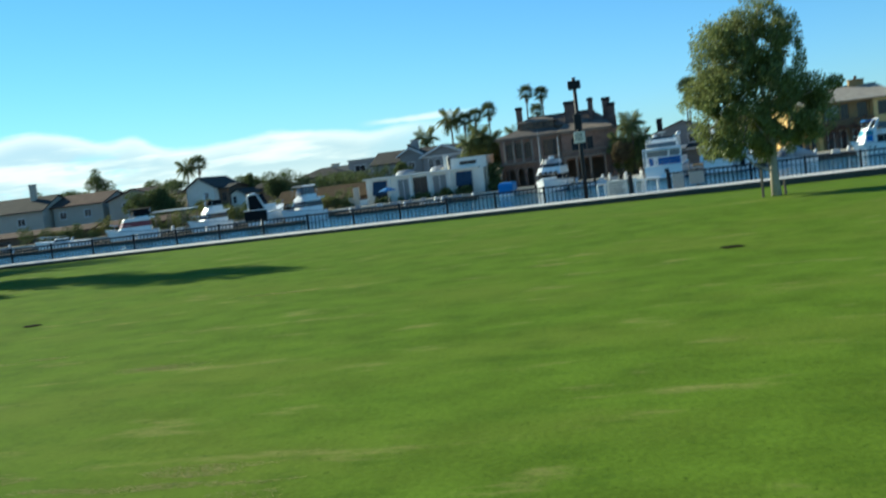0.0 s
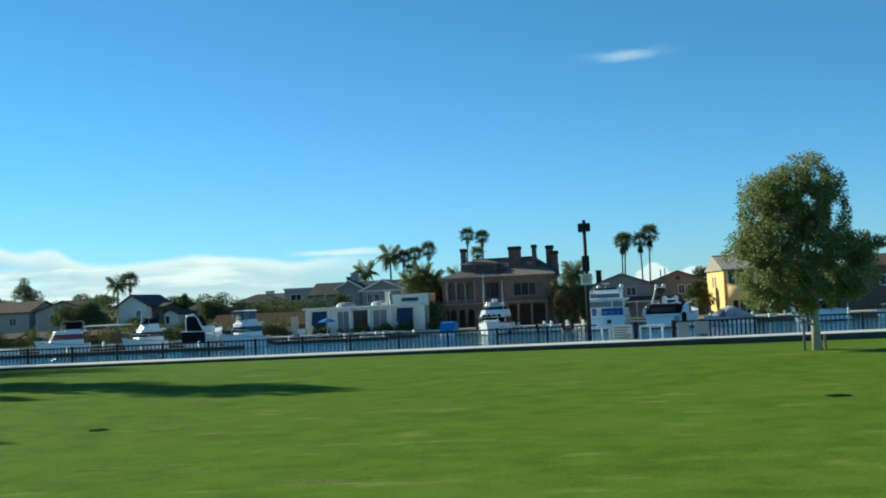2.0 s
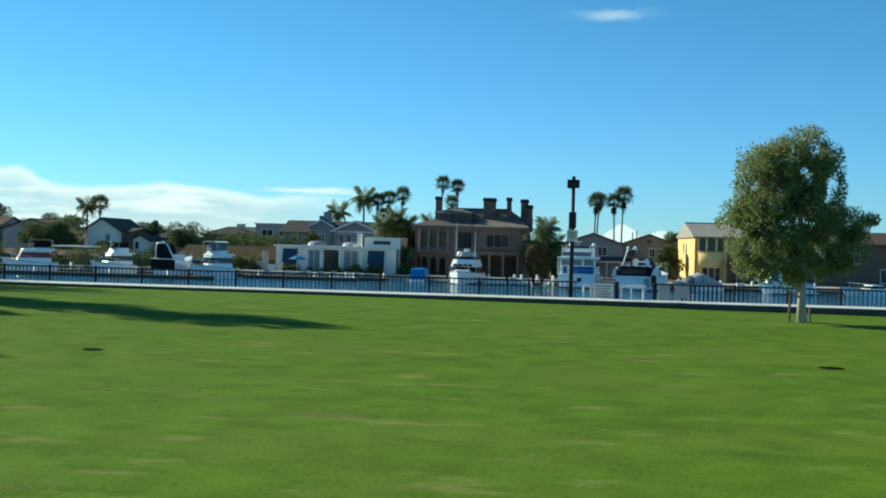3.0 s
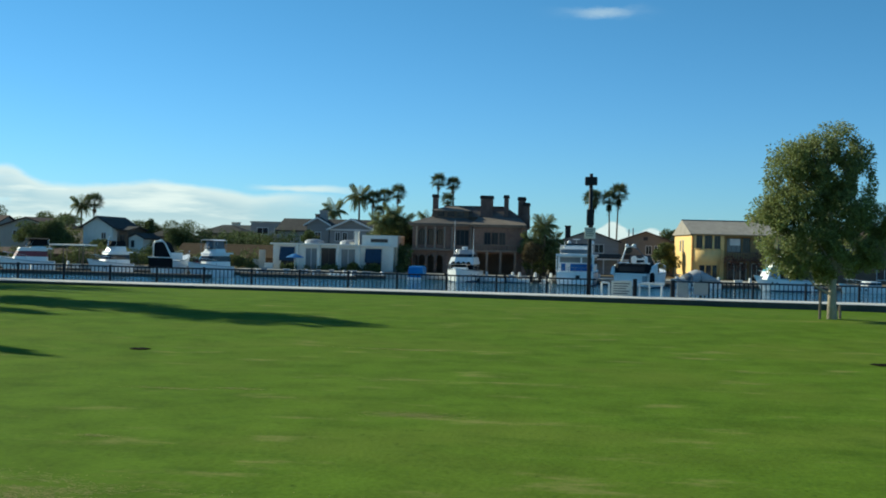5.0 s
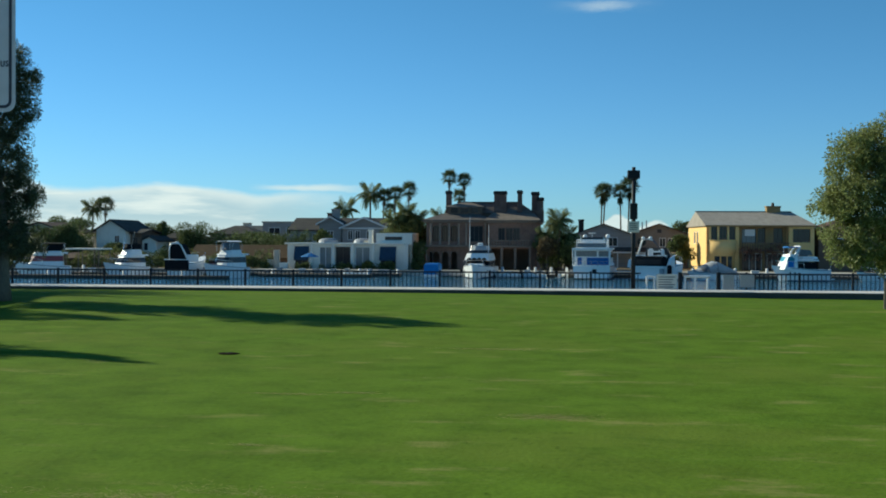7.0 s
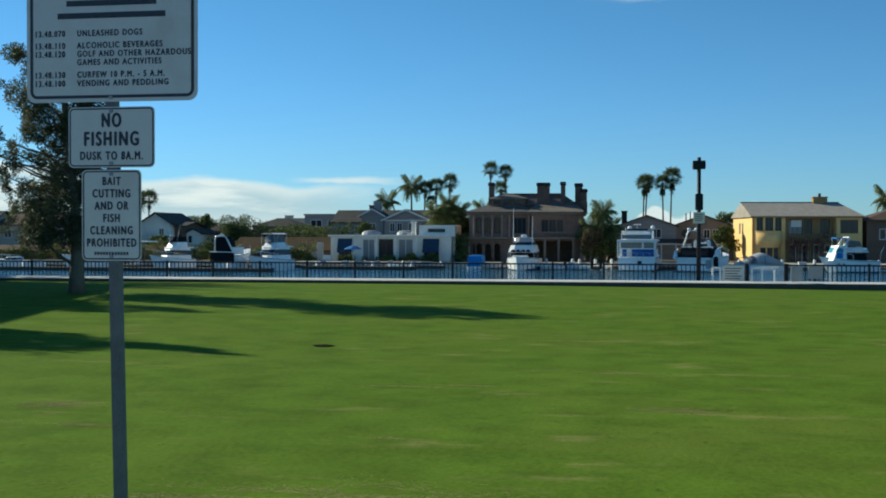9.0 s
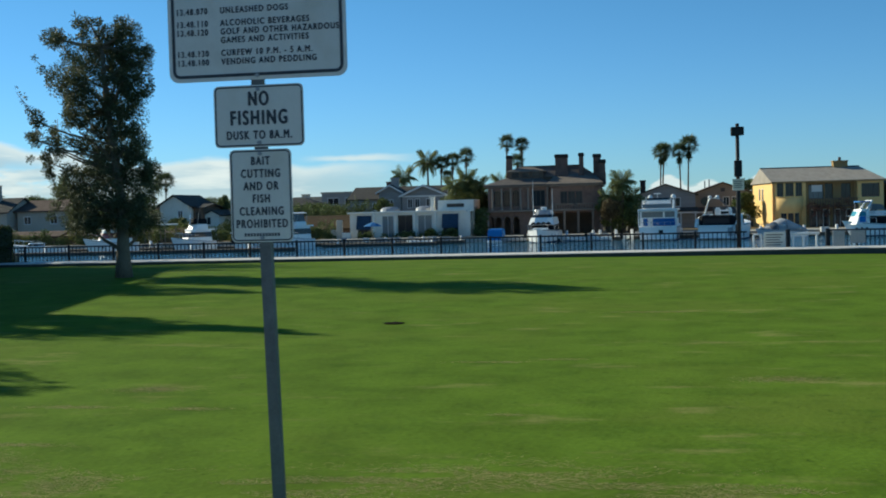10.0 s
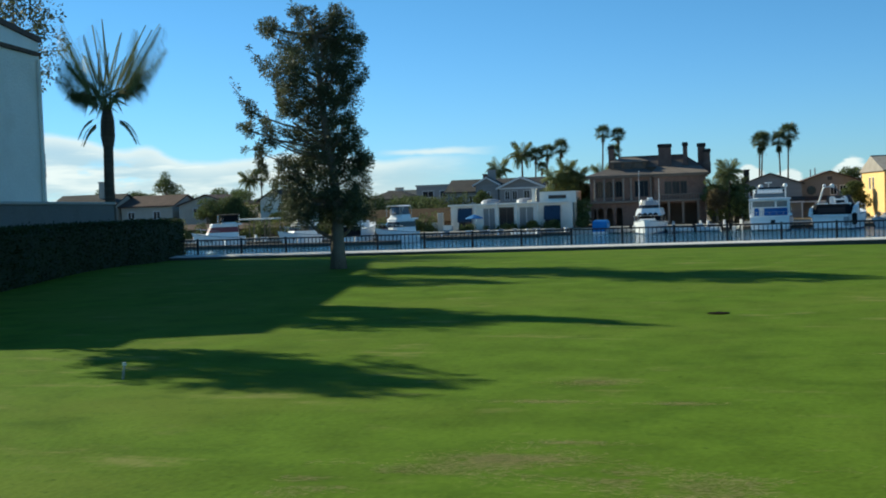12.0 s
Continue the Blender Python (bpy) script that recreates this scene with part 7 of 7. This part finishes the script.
dinghy(-9.9, 129.2, 80, GELCOAT, "small white dinghy beside a dock")

# boat shelter with a flat white roof
shelter = thing("boat_shelter", (-65.4, 126.5, W), "open boat shelter with a flat white roof", "shelter")
part("roof", soft_box(-2.2, 2.2, -1.8, 1.8, 2.95, 3.12, 0.03), STUCCO, shelter)
for x in (-2.0, 0, 2.0):
    for y in (-1.6, 1.6):
        part("post", rod((x, y, -2.5), (x, y, 2.95), 0.06, n=8), TIMBER, shelter)

# blue sunshade and pots on the white house's terrace
shade = thing("parasol", (-40.4, 134.0, SHORE_Z), "open bright blue parasol on a terrace", "parasol")
part("pole", rod((0, 0, 0), (0, 0, 2.35), 0.03, n=8), STEEL, shade)
part("canopy", loft([[(r * math.cos(k * math.tau / 8), r * math.sin(k * math.tau / 8), zz) for k in range(8)] for r, zz in ((1.1, 1.82), (1.08, 1.9), (0.55, 2.16), (0.04, 2.34))]), PARASOL_BLUE, shade)
part("base", rod((0, 0, 0), (0, 0, 0.1), 0.3, n=12), CONCRETE, shade)

# ---- palms ----
for px_, py_, top_z, r, lean in ((-29.5, 184, 12.6, 1.55, 0.3), (-27.1, 184, 12.1, 1.5, -0.2), (-4.35, 205, 10.9, 1.9, 0.2), (-3.7, 207, 11.2, 1.7, 0.5), (-1.15, 205, 10.9, 1.9, -0.2), (0.6, 206, 12.0, 2.1, 0.3), (-41.6, 190, 9.8, 1.7, 0.2), (-39.65, 190, 10.2, 1.7, 0.1), (-37.4, 191, 10.9, 1.8, 0.2), (-40.75, 191, 7.7, 1.2, 0.1), (-91.9, 190, 8.6, 1.9, 0.1), (-27.2, 178, 9.2, 1.4, 0.0)):
    palm((px_ - lean, py_, SHORE_Z), top_z - SHORE_Z - 0.4, r, 34, int(abs(px_) * 10), True, lean, 0.15, skirt=0.9 if -6 < px_ < 2 else 0.3)
for px_, py_, top_z, r in ((-44.0, 190, 9.9, 2.7), (-45.65, 178, 7.0, 2.3), (-94.3, 190, 7.8, 2.3), (-10.2, 138.0, 4.3, 1.9), (-10.5, 138.4, 3.7, 1.6), (-12.0, 138.6, 2.5, 1.5), (-9.0, 138.9, 2.6, 1.4), (-30.8, 148, 5.3, 2.2), (-32.2, 147.5, 4.5, 2.0), (-29.4, 147.5, 4.6, 2.0), (-26.6, 153, 4.9, 2.0), (27.5, 160, 6.4, 2.4)):
    palm((px_, py_, SHORE_Z), top_z - SHORE_Z - 0.3, r, 36, int(abs(px_) * 7), False, 0.0, 0.2, "feather palm with a full arching crown", skirt=0.0)

# ---- trees and shrubs of the far gardens ----
rs = random.Random(12)
garden_shrubs = ((-42.8, 152, 1.2, 0.9, 1.5), (-28.0, 139.5, -2.0, 1.3, 2.0), (-27.6, 138.5, -2.1, 1.0, 1.1), (-9.8, 138.0, -2.1, 1.9, 1.9), (-11.8, 138.5, -2.1, 1.3, 1.6), (-7.6, 137.5, -2.1, 1.4, 1.1), (6.2, 152, -1.5, 1.2, 1.5), (4.6, 150.5, -2.1, 1.1, 1.2), (5.0, 175, 1.0, 2.6, 2.0), (-69.0, 147, -1.2, 1.6, 1.3), (-72.5, 146, -1.6, 1.8, 1.3), (-79.0, 148, 0.6, 2.2, 1.9))
more_shrubs = ((-82.0, 149, 0.4, 2.0, 1.7), (-77.5, 152, 2.2, 1.5, 1.6), (-62.3, 143, -2.1, 1.3, 0.9), (-55.8, 160, 1.4, 2.4, 1.2), (-51.0, 160, 1.4, 2.2, 1.2), (-59.5, 162, 2.0, 2.0, 1.2), (-33.8, 137, -2.1, 0.8, 0.6), (-36.5, 136.6, -2.1, 0.8, 0.5), (-31.0, 136.8, -2.1, 0.7, 0.6), (-41.9, 136.8, -2.1, 0.7, 0.5), (-46.6, 137, -2.1, 0.9, 0.8), (-30.5, 149, -1.0, 2.6, 2.4), (-33.0, 147.5, -1.0, 1.8, 1.6))
for x, y, z0, rx, rz in garden_shrubs + more_shrubs:
    shrub((x, y, z0 if z0 < 0 else SHORE_Z), rx, rx, rz if z0 < 0 else (z0 + rz - SHORE_Z) * 0.55, int(abs(x) * 13), LEAF_SUNNY if rs.random() < 0.3 else LEAF_FAR, 1300, 0.3)
garden_trees = ((-95.2, 160, 10.6, 1.9), (-100.5, 165, 8.0, 1.5), (-104.0, 165, 8.2, 2.0), (-86.0, 170, 7.4, 2.6), (-89.5, 172, 7.6, 2.6), (-82.5, 168, 7.2, 2.0), (-69.3, 159, 6.9, 0.7), (-112.0, 168, 8.4, 2.4), (-78.0, 180, 7.6, 2.2), (8.5, 182, 6.8, 2.0), (-74.0, 172, 6.8, 1.8), (-80.6, 147, 6.2, 2.2), (-78.0, 146.5, 5.4, 1.7))
more_trees = ((-82.6, 148, 5.6, 1.8), (-72.0, 147, 3.6, 1.5), (-57.0, 166, 5.6, 2.2), (-53.5, 164, 5.2, 2.0), (-42.9, 152, 5.4, 1.2), (-34.6, 176, 7.6, 2.2), (-32.6, 150, 5.4, 2.0), (-30.6, 151, 7.2, 2.4), (-28.6, 150, 6.0, 1.6), (-12.0, 139.5, 4.6, 1.5), (-9.4, 139, 4.8, 1.9), (5.2, 152, 4.4, 1.3), (-93.0, 158, 7.0, 2.0), (-90.0, 168, 7.6, 2.2))
for x, y, h, r in garden_trees + more_trees:
    sd = int(abs(x) * 11)
    rr = random.Random(sd)
    blobs = [(rr.uniform(-0.7, 0.7) * r, rr.uniform(-0.5, 0.5) * r, h * rr.uniform(0.62, 0.94), r * rr.uniform(0.4, 0.6), r * rr.uniform(0.4, 0.6), h * rr.uniform(0.06, 0.12)) for _ in range(8)]
    tree("garden_tree", (x, y, SHORE_Z), [(0, 0, -0.2), (0.05, 0, h * 0.35), (-0.05, 0, h * 0.65), (0, 0, h * 0.9)], 0.22, blobs, 3200, 0.26, sd, "dark evergreen garden tree on the far shore", LEAF_FAR, BARK, group="trees on the far shore", hollow=0.3)

# low dark planting between the docks and the houses
rg = random.Random(41)
for k in range(26):
    x = -93.0 + 1.85 * k + rg.uniform(-0.5, 0.5)
    shrub((x, 136.2 + rg.uniform(-0.6, 2.0), SHORE_Z), rg.uniform(0.8, 1.5), 0.9, rg.uniform(0.7, 1.75), 500 + k, LEAF_SUNNY if rg.random() < 0.3 else LEAF_FAR, 700, 0.24, "low dark garden planting above the seawall")
for x, y, rx, rz in ((-76.4, 143, 1.2, 1.5), (-74.6, 142, 1.3, 1.1), (-72.6, 142.5, 1.4, 1.3), (-70.6, 141.5, 1.3, 1.45), (-68.4, 143, 1.5, 1.6), (-66.2, 144, 1.4, 1.35), (-64.0, 145, 1.5, 1.6), (-60.0, 157, 1.5, 3.3), (-58.2, 158, 1.5, 3.0), (-56.6, 158, 1.4, 3.1), (-66.4, 154, 1.3, 1.9)):
    shrub((x, y, SHORE_Z), rx, 1.1, rz, int(-x * 17), LEAF_FAR, 1300, 0.24, "bushy dark green garden shrub before a house")
for x in (-42.6, -41.2, -39.4, -37.9, -36.0, -34.9, -33.1, -32.2):
    shrub((x, 136.4, SHORE_Z), rg.uniform(0.35, 0.6), 0.4, rg.uniform(0.4, 0.7), int(-x * 9), None, 260, 0.18, "small potted shrub on the white house's terrace")


def dense_tree(x, y, h, r, seed, mat, label):
    """A round-headed garden tree, its crown closed down to a short stem."""
    rr = random.Random(seed)
    blobs = [(rr.uniform(-0.55, 0.55) * r, rr.uniform(-0.5, 0.5) * r, h * rr.uniform(0.5, 0.86), r * rr.uniform(0.42, 0.6), r * 0.5, h * rr.uniform(0.12, 0.17)) for _ in range(12)]
    return tree("garden_tree", (x, y, SHORE_Z), [(0, 0, -0.2), (0.05, 0, h * 0.3), (-0.05, 0, h * 0.6), (0, 0, h * 0.8)], 0.2, blobs, 9000, 0.22, seed, label, mat, BARK, group="trees on the far shore", hollow=0.25)


dense_tree(-63.1, 156, 6.6, 2.35, 811, LEAF_FAR, "round dark evergreen tree on the far shore")
dense_tree(-77.4, 147, 6.4, 1.7, 818, LEAF_FAR, "dark bushy garden tree beside a white house")
dense_tree(-79.3, 149, 6.0, 2.5, 812, LEAF_SUNNY, "broad yellowish garden tree on the far shore")
dense_tree(-89.6, 166, 8.0, 1.7, 819, LEAF_FAR, "dark bushy tree behind the shore houses")
dense_tree(-94.8, 166, 7.0, 2.4, 820, LEAF_FAR, "dark bushy tree behind the shore houses")
dense_tree(-76.4, 145.5, 3.4, 1.2, 821, LEAF_FAR, "dark bushy garden tree beside a white house")
dense_tree(-83.0, 158, 7.4, 2.6, 813, LEAF_FAR, "round dark evergreen tree on the far shore")
dense_tree(-30.9, 146.5, 6.3, 2.4, 814, LEAF_SUNNY, "feathery yellow-green tree beside a white house")
dense_tree(-29.0, 140.5, 4.2, 1.2, 815, LEAF_SUNNY, "small yellow-green tree beside a white house")
dense_tree(-11.6, 137.6, 4.2, 1.3, 816, LEAF_DRY, "dark garden tree beside the stone mansion")
dense_tree(-8.6, 137.8, 3.4, 1.3, 817, LEAF_FAR, "dark garden tree beside the stone mansion")
